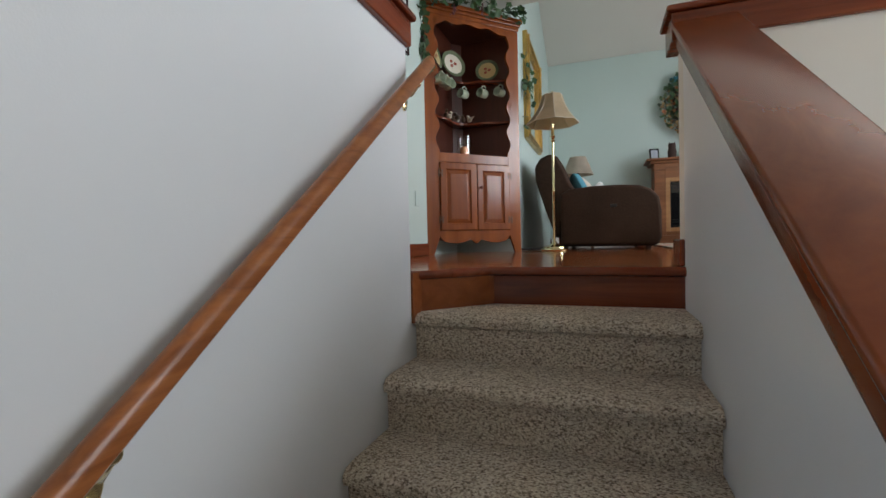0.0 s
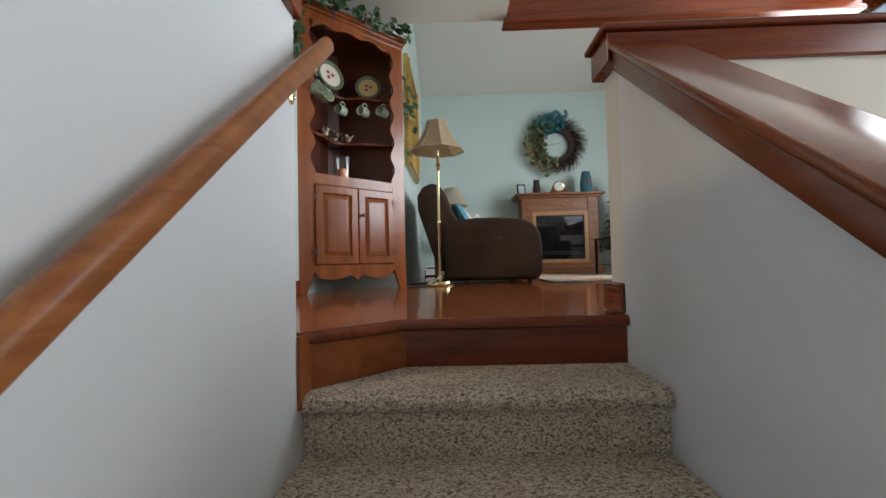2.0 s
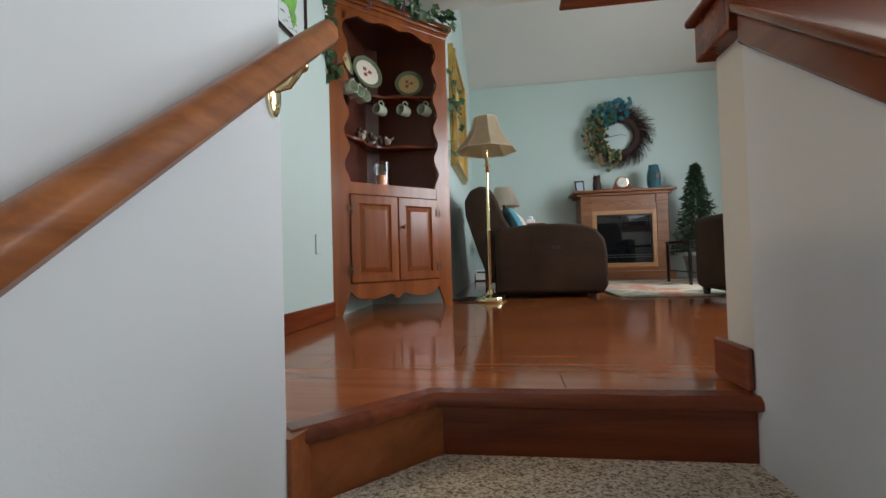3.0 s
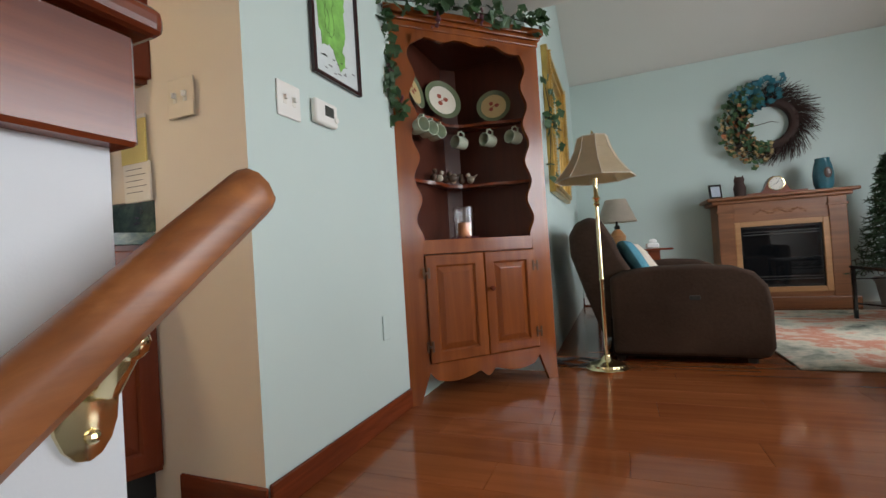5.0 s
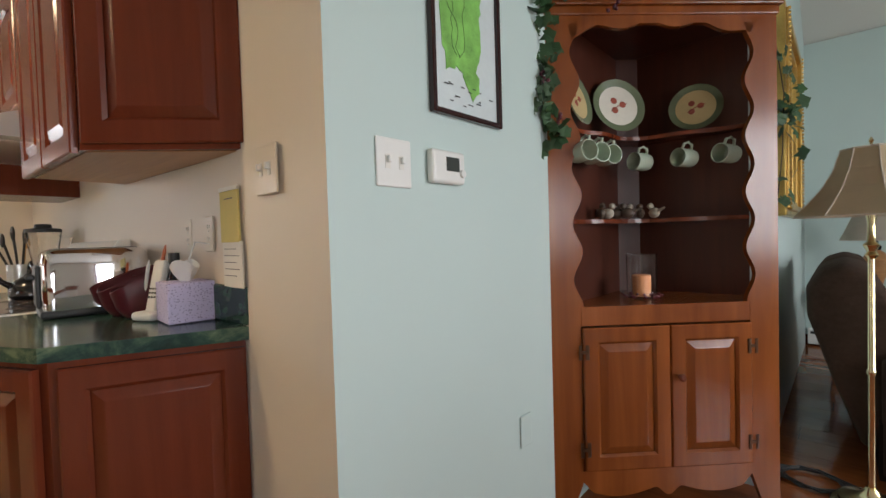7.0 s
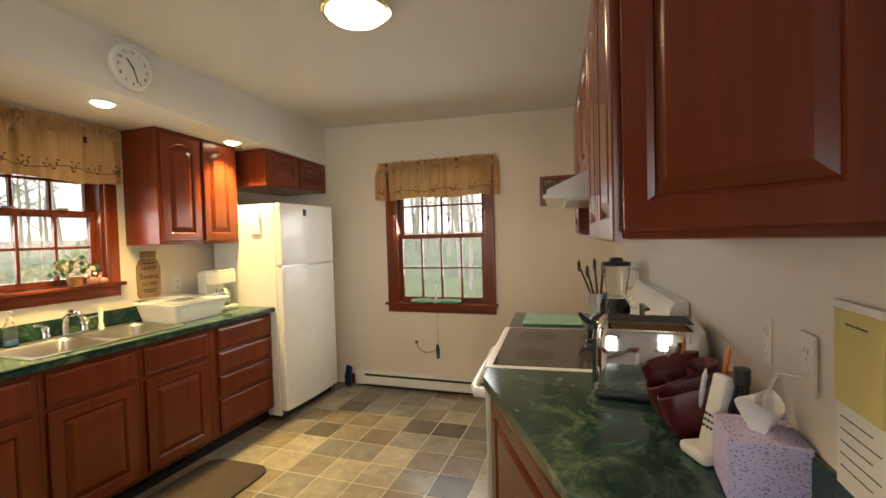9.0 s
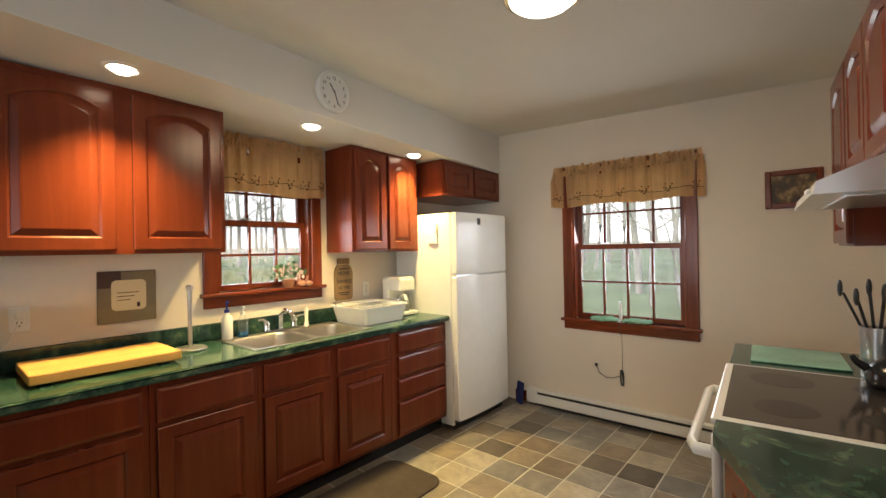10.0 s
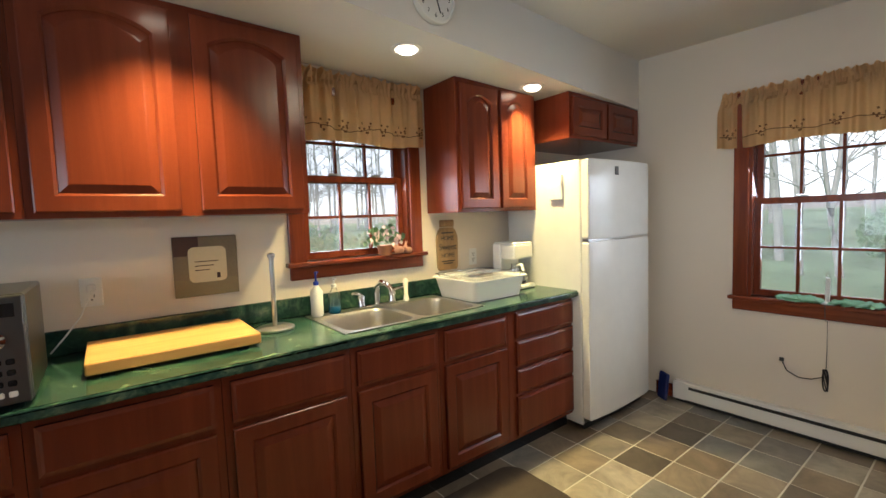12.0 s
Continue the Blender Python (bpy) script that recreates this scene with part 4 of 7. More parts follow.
for (xa, za), (xb, zb) in zip(coast, coast[1:] + coast[:1]):
    for q in range(4):
        land.append((xa + (xb - xa) * q / 4 + rm.gauss(0, 0.0035), za + (zb - za) * q / 4 + rm.gauss(0, 0.0035)))
loft(bm, [[(x, y, z) for x, z in land] for y in (-0.0085, -0.0098)])
part("land_area", bm, plain("map_green", (0.24, 0.56, 0.12), 0.35, 0, 0.55, 60), pic, "bright green land area")
bm = bmesh.new()
for k in range(26):
    x, z = rm.uniform(-0.13, 0.13), rm.uniform(-0.26, -0.18) if k < 14 else rm.uniform(0.10, 0.25)
    wd = rm.uniform(0.004, 0.014)
    box(bm, x - wd, x + wd, -0.0106, -0.0099, z - 0.0016, z + 0.0016)
for k in range(3):
    px, pz, line = -0.09 + 0.05 * k, 0.23, []
    for q in range(14):
        line.append((px, -0.0103, pz))
        px, pz = min(max(px + rm.gauss(0, 0.012), -0.11), 0.05), pz - 0.026
    tube(bm, line, 0.0008, 4)
part("map_marks", bm, M_RUBBER, pic)

note = thing("note_pad", "yellow note pad hanging on the kitchen wall", "note pad", ON_TAN(-0.50, 1.235))
part("sheet", B(-0.065, 0.065, -0.008, -0.001, -0.075, 0.08, bevel=0.002), M_YELLOW, note)
part("binding", B(-0.066, 0.066, -0.010, -0.0005, 0.08, 0.092), M_PAPER, note)
bm = bmesh.new()
box(bm, -0.03, 0.03, -0.0085, -0.0081, 0.055, 0.058)
part("writing", bm, M_RUBBER, note)
card = thing("wall_card", "white card with handwriting under the note pad", "card", ON_TAN(-0.49, 1.10))
part("card", B(-0.07, 0.07, -0.007, -0.001, -0.075, 0.065, bevel=0.003), M_PAPER, card)
bm = bmesh.new()
for k in range(5):
    box(bm, -0.055, 0.03 + 0.02 * (k % 2), -0.0076, -0.0071, 0.04 - 0.02 * k, 0.042 - 0.02 * k)
part("writing_lines", bm, M_RUBBER, card)


# ---- living room ----
mir = thing("gilt_mirror", "tall mirror in an ornate gilt frame on the mint wall", "mirror", pose(0.5805, 3.02, 1.80, 0, 0, 90))
W2, H2 = 0.56, 0.58
bm = bmesh.new()
for k, (o, d) in enumerate(((0.0, 0.05), (0.035, 0.062), (0.07, 0.036))):
    a, b = o, o + 0.035
    for x0, x1, z0, z1 in ((-W2 + a, -W2 + b, -H2 + a, H2 - a), (W2 - b, W2 - a, -H2 + a, H2 - a), (-W2 + b, W2 - b, -H2 + a, -H2 + b), (-W2 + b, W2 - b, H2 - b, H2 - a)):
        box(bm, x0, x1, -d, 0, z0, z1, bevel=0.008, seg=2)
part("frame", bm, M_GOLD, mir)
bm = bmesh.new()
for k in range(44):
    z = -H2 + 0.04 + k * (2 * H2 - 0.08) / 43
    for sx in (-1, 1):
        ball(bm, (sx * (W2 - 0.052), -0.064, z), 0.010, 6, 4)
tagged(part("beading", bm, M_GOLD, mir, "", True), "", "", "", "stuff")
part("mirror_glass", B(-W2 + 0.1, W2 - 0.1, -0.02, -0.012, -H2 + 0.1, H2 - 0.1), plain("silvered_glass", (0.85, 0.87, 0.87), 0.02, 1.0, 0.0), mir)
ivy_side = thing("ivy_spray", "artificial ivy spray hanging by the gilt mirror", "garland", pose(0.60, 2.36, 1.75))
bm, stem = bmesh.new(), bmesh.new()
r = random.Random(12)
tube(stem, [(0, 0, 0.35), (0.03, 0, 0.1), (0.02, 0.02, -0.2), (0.0, 0.02, -0.42)], 0.003, 5)
for k in range(34):
    leaf(bm, Vector((r.uniform(0, 0.07), r.gauss(0, 0.04), r.choice((0.22, -0.02, -0.04, -0.38)) + r.gauss(0, 0.05))), Vector((r.gauss(0.3, 0.7), r.gauss(0, 1), r.gauss(-0.2, 0.7))).normalized(), Vector((1, -0.6, 0.3)).normalized(), 0.075 * r.uniform(0.7, 1.2))
part("stem", stem, M_TWIG, ivy_side)
part("leaves", bm, M_LEAF, ivy_side)

lamp = thing("floor_lamp", "brass floor lamp with a cream bell shade", "lamp", pose(0.938, 1.898, 0))
part("base", lathe(bmesh.new(), [(0.125, 0.0), (0.13, 0.012), (0.122, 0.02), (0.108, 0.024), (0.104, 0.036), (0.074, 0.046), (0.046, 0.055), (0.028, 0.07), (0.018, 0.09)], 32), M_BRASS, lamp, "", True)
part("pole", lathe(bmesh.new(), [(0.012, 0.08), (0.012, 0.55), (0.016, 0.555), (0.016, 0.57), (0.012, 0.575), (0.011, 1.03)], 14), M_BRASS, lamp, "", True)
part("collar", lathe(bmesh.new(), [(0.012, 1.02), (0.022, 1.035), (0.014, 1.05), (0.026, 1.075), (0.014, 1.09), (0.012, 1.16), (0.018, 1.2)], 16), M_BRASS, lamp, "", True)
sh = []
for rr, z in ((0.245, 1.195), (0.20, 1.245), (0.15, 1.31), (0.115, 1.38), (0.092, 1.46)):
    sh.append([(rr * math.cos(math.pi * k / 4 + 0.2), rr * math.sin(math.pi * k / 4 + 0.2), z) for k in range(8)])
bm = bmesh.new()
loft(bm, sh, True, False, False)
bmesh.ops.solidify(bm, geom=bm.faces[:], thickness=0.003)
shade = part("shade", bm, M_SHADE, lamp, "cream cloth bell shade with eight panels")
bm = bmesh.new()
for k in range(8):
    tube(bm, [(l[k][0] * 1.004, l[k][1] * 1.004, l[k][2]) for l in sh], 0.003, 5)
for lp in (sh[0], sh[-1]):
    tube(bm, lp + [lp[0]], 0.004, 5)
part("piping", bm, M_SHADE_W, shade)
part("finial", lathe(bmesh.new(), [(0.004, 1.44), (0.008, 1.47), (0.004, 1.48), (0.009, 1.49), (0.002, 1.505)], 10), M_BRASS, lamp, "", True)

# loveseat recliner seen from its side
M_DKBR = cloth("dark_brown_base", (0.02, 0.013, 0.010))
sofa = thing("reclining_loveseat", "dark brown microfibre reclining loveseat facing the room", "sofa", pose(0.72, 2.08, 0))
ARM = [(0.26, 0.05), (0.26, 0.55), (0.34, 0.595), (0.55, 0.615), (0.80, 0.615), (0.98, 0.60), (1.08, 0.56), (1.145, 0.48), (1.165, 0.36), (1.165, 0.10), (1.13, 0.04)]
for y0, y1 in ((0.0, 0.24), (1.30, 1.54)):
    bm = bmesh.new()
    loops = []
    for y, k in ((y0, 0.95), (y0 + 0.02, 0.985), (y0 + 0.06, 1.0), (y1 - 0.06, 1.0), (y1 - 0.02, 0.985), (y1, 0.95)):
        loops.append([(0.70 + (x - 0.70) * k, y, 0.32 + (z - 0.32) * k) for x, z in ARM])
    loft(bm, loops)
    smoothed(part("arm", bm, M_BROWN, sofa), 0.02, 3)
BACK = [(0.20, 0.12), (0.10, 0.40), (0.0, 0.72), (-0.005, 0.86), (0.05, 0.95), (0.14, 0.985), (0.22, 0.96), (0.28, 0.86), (0.34, 0.70), (0.42, 0.56), (0.46, 0.45), (0.40, 0.12)]
for y0, y1 in ((0.12, 0.76), (0.77, 1.42)):
    bm = bmesh.new()
    loops = []
    for y, k in ((y0, 0.9), (y0 + 0.03, 0.97), (y0 + 0.10, 1.0), (y1 - 0.10, 1.0), (y1 - 0.03, 0.97), (y1, 0.9)):
        loops.append([(0.2 + (x - 0.2) * k, y, 0.5 + (z - 0.5) * k) for x, z in BACK])
    loft(bm, loops)
    smoothed(part("back_cushion", bm, M_BROWN, sofa), 0.02, 3)
for y0, y1 in ((0.245, 0.765), (0.775, 1.295)):
    smoothed(part("seat_cushion", B(0.36, 1.14, y0, y1, 0.28, 0.47, bevel=0.05, seg=3), M_BROWN, sofa))
part("base_frame", B(0.25, 1.10, 0.05, 1.49, 0.03, 0.28), M_DKBR, sofa)
for x in (0.3, 1.05):
    for y in (0.08, 1.46):
        part("foot", lathe(bmesh.new(), [(0.025, 0), (0.03, 0.03)], 12, (x, y, 0)), M_RUBBER, sofa)
part("recline_handle", B(0.72, 0.78, -0.012, 0.002, 0.40, 0.43, bevel=0.004), M_RUBBER, sofa)


def pillow(m, mat, label):
    bm = bmesh.new()
    loops = []
    for z, k in ((-0.06, 0.55), (-0.045, 0.85), (-0.015, 0.99), (0.0, 1.02), (0.015, 0.99), (0.045, 0.85), (0.06, 0.55)):
        loops.append([(0.2 * k * (abs(math.cos(a)) ** 0.45) * (1 if math.cos(a) >= 0 else -1), 0.2 * k * (abs(math.sin(a)) ** 0.45) * (1 if math.sin(a) >= 0 else -1), z) for a in [2 * math.pi * i / 24 for i in range(24)]])
    loft(bm, loops)
    single("throw_pillow", bm, mat, label, "pillow", m, "pillows on the loveseat", "", True)


pillow(pose(1.16, 2.60, 0.62, 0, 62, 8), M_TEAL, "teal blue throw pillow on the loveseat")
pillow(pose(1.24, 2.74, 0.60, 0, 58, -6), M_SHADE_W, "beige and teal throw pillow on the loveseat")
single("magazine", B(-0.14, 0.14, -0.11, 0.11, 0, 0.012, bevel=0.002), M_PAPER, "open white magazine lying on the loveseat seat", "magazine", pose(1.66, 2.75, 0.474, 0, 0, 14))
tray = thing("arm_tray", "wooden tray with a tissue pack on the loveseat arm", "tray", pose(1.35, 3.50, 0.70))
part("tray_board", B(-0.16, 0.16, -0.1, 0.1, 0.0, 0.018, bevel=0.006, seg=2), M_TRIM, tray)
part("tray_foot", B(-0.05, 0.05, -0.08, 0.08, -0.09, 0.0), M_TRIM, tray)
bm = B(-0.06, 0.05, -0.05, 0.05, 0.018, 0.07, bevel=0.012)
ball(bm, (0, 0, 0.085), 0.03, 8, 5, (1.2, 0.6, 0.8))
part("tissue_pack", bm, M_TISSUE, tray)
single("power_cable", tube(bmesh.new(), [(0.12 * math.cos(k * 1.1) * (1 + 0.3 * math.sin(k * 2.3)), 0.10 * math.sin(k * 1.1), 0.006 + 0.004 * (k % 4)) for k in range(34)], 0.004, 6), M_RUBBER, "tangle of black power cables on the floor", "cable", pose(0.75, 2.0, 0.003))

# corner table and lamp
et = thing("end_table", "small wooden end table in the room corner", "table", pose(1.02, 4.45, 0))
part("tabletop", B(-0.27, 0.27, -0.27, 0.27, 0.58, 0.61, bevel=0.006), M_TRIM, et)
for sx in (-0.22, 0.22):
    for sy in (-0.22, 0.22):
        part("leg", lathe(bmesh.new(), [(0.02, 0), (0.026, 0.3), (0.022, 0.58)], 10, (sx, sy, 0)), M_TRIM, et)
tl = thing("table_lamp", "table lamp with an urn base and a pale shade", "lamp", pose(1.05, 4.40, 0.61))
part("urn", lathe(bmesh.new(), [(0.07, 0), (0.07, 0.015), (0.035, 0.03), (0.05, 0.10), (0.085, 0.2), (0.09, 0.26), (0.05, 0.32), (0.025, 0.34)], 20), M_OAK_L, tl, "", True)
part("neck", lathe(bmesh.new(), [(0.03, 0.34), (0.034, 0.37), (0.015, 0.39), (0.01, 0.47)], 14), M_BLACK, tl, "", True)
bm = bmesh.new()
lathe(bm, [(0.22, 0.42), (0.19, 0.49), (0.15, 0.59), (0.115, 0.68)], 24, (0, 0, 0), None, False, False)
bmesh.ops.solidify(bm, geom=bm.faces[:], thickness=0.003)
part("shade", bm, M_SHADE_W, tl, "", True)
heat = thing("baseboard_heater", "white electric baseboard heater along the mint wall", "heater", pose(0.60, 4.985, 0))
part("housing", B(0.0, 1.3, -0.06, 0, 0.02, 0.17, bevel=0.005), M_PLASTIC, heat)
part("vent_slot", B(0.02, 1.28, -0.062, -0.059, 0.12, 0.145), M_RUBBER, heat)

# fireplace
FX0, FX1, FY = 2.08, 3.20, 4.56
fp = thing("electric_fireplace", "oak electric fireplace mantel with a black glass insert", "fireplace", pose(0, 0, 0))
part("mantel_shelf", B(FX0 - 0.10, FX1 + 0.10, FY - 0.07, YF - 0.01, 1.175, 1.21, bevel=0.012, seg=3), M_OAK, fp)
part("crown", B(FX0 - 0.05, FX1 + 0.05, FY - 0.035, YF - 0.01, 1.135, 1.175, bevel=0.015, seg=2), M_OAK, fp)
part("frieze", B(FX0, FX1, FY, FY + 0.03, 0.93, 1.135), M_OAK, fp)
for x0, x1 in ((FX0, FX0 + 0.15), (FX1 - 0.15, FX1)):
    p = part("pilaster", B(x0, x1, FY - 0.014, FY + 0.03, 0.12, 1.135, bevel=0.005), M_OAK, fp)
    part("capital", B(x0 - 0.01, x1 + 0.01, FY - 0.022, FY + 0.02, 1.04, 1.07, bevel=0.004), M_OAK, p)
part("lower_rail", B(FX0 + 0.15, FX1 - 0.15, FY, FY + 0.03, 0.12, 0.17), M_OAK, fp)
part("plinth", B(FX0 - 0.05, FX1 + 0.05, FY - 0.06, YF - 0.02, 0.0, 0.12, bevel=0.01, seg=2), M_OAK, fp)
part("side_panel", B(FX0 + 0.01, FX0 + 0.03, FY + 0.03, YF - 0.01, 0.12, 1.135), M_OAK, fp)
part("side_panel", B(FX1 - 0.03, FX1 - 0.01, FY + 0.03, YF - 0.01, 0.12, 1.135), M_OAK, fp)
bm = bmesh.new()
ix0, ix1, iz0, iz1 = FX0 + 0.15, FX1 - 0.15, 0.17, 0.93
for x0, x1, z0, z1 in ((ix0, ix0 + 0.055, iz0, iz1), (ix1 - 0.055, ix1, iz0, iz1), (ix0 + 0.055, ix1 - 0.055, iz0, iz0 + 0.055), (ix0 + 0.055, ix1 - 0.055, iz1 - 0.055, iz1)):
    box(bm, x0, x1, FY - 0.012, FY + 0.025, z0, z1, bevel=0.005)
part("insert_trim", bm, M_OAK_L, fp, "lighter oak trim round the insert")
part("insert_frame", B(ix0 + 0.055, ix1 - 0.055, FY + 0.012, FY + 0.2, iz0 + 0.055, iz1 - 0.055), M_BLACK, fp)
part("insert_glass", B(ix0 + 0.075, ix1 - 0.075, FY + 0.008, FY + 0.0115, iz0 + 0.08, iz1 - 0.08), plain("dark_glass", (0.006, 0.007, 0.008), 0.03), fp, "black reflecting glass")
for z in (0.30, 0.33, 0.78, 0.81):
    part("louvre", B(ix0 + 0.08, ix1 - 0.08, FY + 0.001, FY + 0.008, z, z + 0.008), M_RUBBER, fp)
bm = bmesh.new()
for k in range(15):
    u = k / 14 * 2 - 1
    ball(bm, ((FX0 + FX1) / 2 + u * 0.22, FY - 0.004, 1.03 + 0.018 * math.cos(u * 9)), 0.022 - 0.008 * abs(u), 8, 4, (1.3, 0.35, 0.8))
part("carved_ornament", bm, M_OAK, fp, "", True)

ph = thing("photo_frame", "small dark photo frame on the mantel", "photo frame", pose(2.10, 4.66, 1.211, -12, 0, 10))
part("frame", B(-0.065, 0.065, -0.008, 0.008, 0.0, 0.17, bevel=0.003), M_BLACK, ph)
part("picture", B(-0.045, 0.045, -0.0105, -0.0085, 0.025, 0.145), plain("photo_print", (0.45, 0.50, 0.58), 0.3, 0, 0.5, 30), ph)
bm = bmesh.new()
lathe(bm, [(0.05, 0), (0.055, 0.05), (0.06, 0.1), (0.05, 0.14), (0.045, 0.16), (0.052, 0.19), (0.045, 0.215), (0.02, 0.225)], 16)
for s in (-1, 1):
    tube(bm, [(s * 0.03, -0.01, 0.205), (s * 0.036, -0.01, 0.24)], [0.014, 0.004], 6)
single("owl_figurine", bm, M_TWIG, "dark carved owl figurine on the mantel", "figurine", pose(2.33, 4.68, 1.211), "", "", True)
mc = thing("mantel_clock", "dark wooden tambour mantel clock with a pale dial", "clock", pose(2.66, 4.70, 1.211))
bm = bmesh.new()
prof = []
for i in range(33):
    u = i / 32 * 2 - 1
    prof.append((0.27 * u, 0.028 + 0.165 * math.exp(-(u / 0.36) ** 4)))
ribbon(bm, prof, [(x, 0.0) for x, z in prof], -0.04, 0.05)
part("case", bm, M_TRIM, mc)
bm = bmesh.new()
lathe(bm, [(0.075, 0), (0.078, 0.008), (0.066, 0.012)], 28)
bmesh.ops.transform(bm, matrix=pose(0, -0.04, 0.112, 90), verts=bm.verts)
part("bezel", bm, M_BRASS, mc, "", True)
bm = bmesh.new()
lathe(bm, [(0.066, 0.0), (0.066, 0.0125)], 28)
bmesh.ops.transform(bm, matrix=pose(0, -0.0405, 0.112, 90), verts=bm.verts)
dial = part("dial", bm, M_PAPER, mc)
bm = bmesh.new()
tube(bm, [(0, -0.055, 0.112), (0.02, -0.055, 0.14)], 0.002, 5)
tube(bm, [(0, -0.055, 0.112), (-0.035, -0.055, 0.095)], 0.002, 5)
for k in range(12):
    a = k * math.pi / 6
    box(bm, 0.053 * math.sin(a) - 0.003, 0.053 * math.sin(a) + 0.003, -0.055, -0.0535, 0.112 + 0.053 * math.cos(a) - 0.003, 0.112 + 0.053 * math.cos(a) + 0.003)
part("pointers_and_marks", bm, M_RUBBER, dial)
vs = thing("vase", "tall teal and brown pottery vase on the mantel", "vase", pose(3.08, 4.70, 1.211))
part("body", lathe(bmesh.new(), [(0.065, 0), (0.085, 0.06), (0.09, 0.16), (0.075, 0.26), (0.06, 0.31), (0.064, 0.33), (0.055, 0.33), (0.05, 0.28)], 24), plain("teal_glaze", (0.035, 0.14, 0.18), 0.25, 0, 0.5, 14), vs, "", True)
bm = bmesh.new()
ball(bm, (0.01, -0.088, 0.17), 0.035, 12, 6, (1, 0.2, 1.6))
part("painted_motif", bm, plain("brown_glaze", (0.07, 0.04, 0.03), 0.3), vs, "", True)

# wreath
wr = thing("wreath", "large twig wreath with teal ribbon and dried flowers on the wall", "wreath", pose(2.70, YF - 0.02, 2.03))
r = random.Random(21)
bm = bmesh.new()
for k in range(900):
    a = r.uniform(0, 2 * math.pi)
    right = math.cos(a) > -0.1 or r.random() < 0.35
    if not right:
        continue
    r0, r1 = r.uniform(0.20, 0.30), r.uniform(0.33, 0.50)
    b = a - r.uniform(0.15, 0.55)
    y0, y1 = -r.uniform(0.01, 0.07), -r.uniform(0.02, 0.16)
    tube(bm, [(r0 * math.cos(a), y0, r0 * math.sin(a)), ((r0 + r1) / 2 * math.cos((a + b) / 2), (y0 + y1) / 2, (r0 + r1) / 2 * math.sin((a + b) / 2)), (r1 * math.cos(b), y1, r1 * math.sin(b))], [0.004, 0.003, 0.0015], 4)
tagged(part("twig_mass", bm, M_TWIG, wr, "dark brown bent twigs"), "", "", "", "stuff")
bm = bmesh.new()
tube(bm, [(0.25 * math.cos(k * math.pi / 20), -0.03, 0.25 * math.sin(k * math.pi / 20)) for k in range(41)], 0.05, 10)
part("ring", bm, M_TWIG, wr)
for nm, mat, n, lo, hi, s, lab in (("teal_leaves", plain("teal_leaf", (0.02, 0.17, 0.22), 0.4, 0, 0.5, 30), 110, 1.2, 2.4, 0.06, "teal ribbon leaves"), ("green_leaves", M_LEAF, 170, 1.7, 4.6, 0.06, ""), ("dried_flower_mass", plain("dried_flower", (0.42, 0.30, 0.14), 0.7, 0, 0.5, 30), 130, 2.3, 4.7, 0.045, "buff dried flowers"), ("orange_leaves", plain("orange_leaf", (0.30, 0.10, 0.03), 0.6, 0, 0.4, 30), 30, 2.4, 4.2, 0.05, "")):
    bm = bmesh.new()
    for k in range(n):
        a, rr = r.uniform(lo, hi), r.uniform(0.19, 0.48)
        leaf(bm, Vector((rr * math.cos(a), -r.uniform(0.05, 0.14), rr * math.sin(a))), Vector((r.gauss(math.cos(a), 0.8), r.gauss(-0.3, 0.4), r.gauss(math.sin(a), 0.8))).normalized(), Vector((r.gauss(0, 0.4), -1, r.gauss(0.2, 0.4))).normalized(), s * r.uniform(0.7, 1.5))
    tagged(part(nm, bm, mat, wr, lab), "", "", "", "stuff")
bm = bmesh.new()
tube(bm, [(-0.2, -0.08, -0.02), (-0.05, -0.09, 0.0), (0.02, -0.1, 0.01), (0.1, -0.08, -0.01)], [0.005, 0.004, 0.003, 0.002], 5)
part("sprig", bm, M_TWIG, wr)

# fir tree in a pot
tr = thing("artificial_fir", "small artificial fir tree in a grey pot", "plant", pose(3.52, 4.50, 0))
part("pot", lathe(bmesh.new(), [(0.12, 0), (0.16, 0.25), (0.175, 0.27), (0.175, 0.30), (0.15, 0.30), (0.14, 0.24)], 24), plain("grey_pot", (0.24, 0.23, 0.21), 0.7), tr, "", True)
part("trunk", tube(bmesh.new(), [(0, 0, 0.2), (0, 0, 0.8), (0, 0, 1.5)], [0.03, 0.02, 0.006], 8), M_BARK, tr)
bm, wigs = bmesh.new(), bmesh.new()
for k in range(190):
    u = (k + 0.5) / 190
    z = 0.34 + 1.14 * u
    ln = (0.33 * (1 - u) + 0.04) * r.uniform(0.7, 1.15)
    a = k * 2.4
    tip = Vector((math.cos(a) * ln, math.sin(a) * ln, z - 0.02 + 0.02 * r.random()))
    root = Vector((0, 0, z + 0.03))
    tube(wigs, [root, (root + tip) / 2 + Vector((0, 0, 0.015)), tip], [0.004, 0.003, 0.002], 4)
    for s in range(36):
        p = root.lerp(tip, r.uniform(0.2, 1.0))
        d = (tip - root).normalized() * 0.5 + Vector((r.gauss(0, 1), r.gauss(0, 1), r.gauss(0.1, 0.7)))
        d = d.normalized() * r.uniform(0.035, 0.06)
        w = d.cross(Vector((r.gauss(0, 1), r.gauss(0, 1), 1))).normalized() * 0.007
        bm.faces.new([bm.verts.new(q) for q in (p - w, p + w, p + d + w * 0.3, p + d - w * 0.3)])
tagged(part("branch_mass", wigs, M_TWIG, tr), "", "", "", "stuff")
tagged(part("needle_mass", bm, M_PINE, tr), "dense dark green needles", "", "", "stuff")

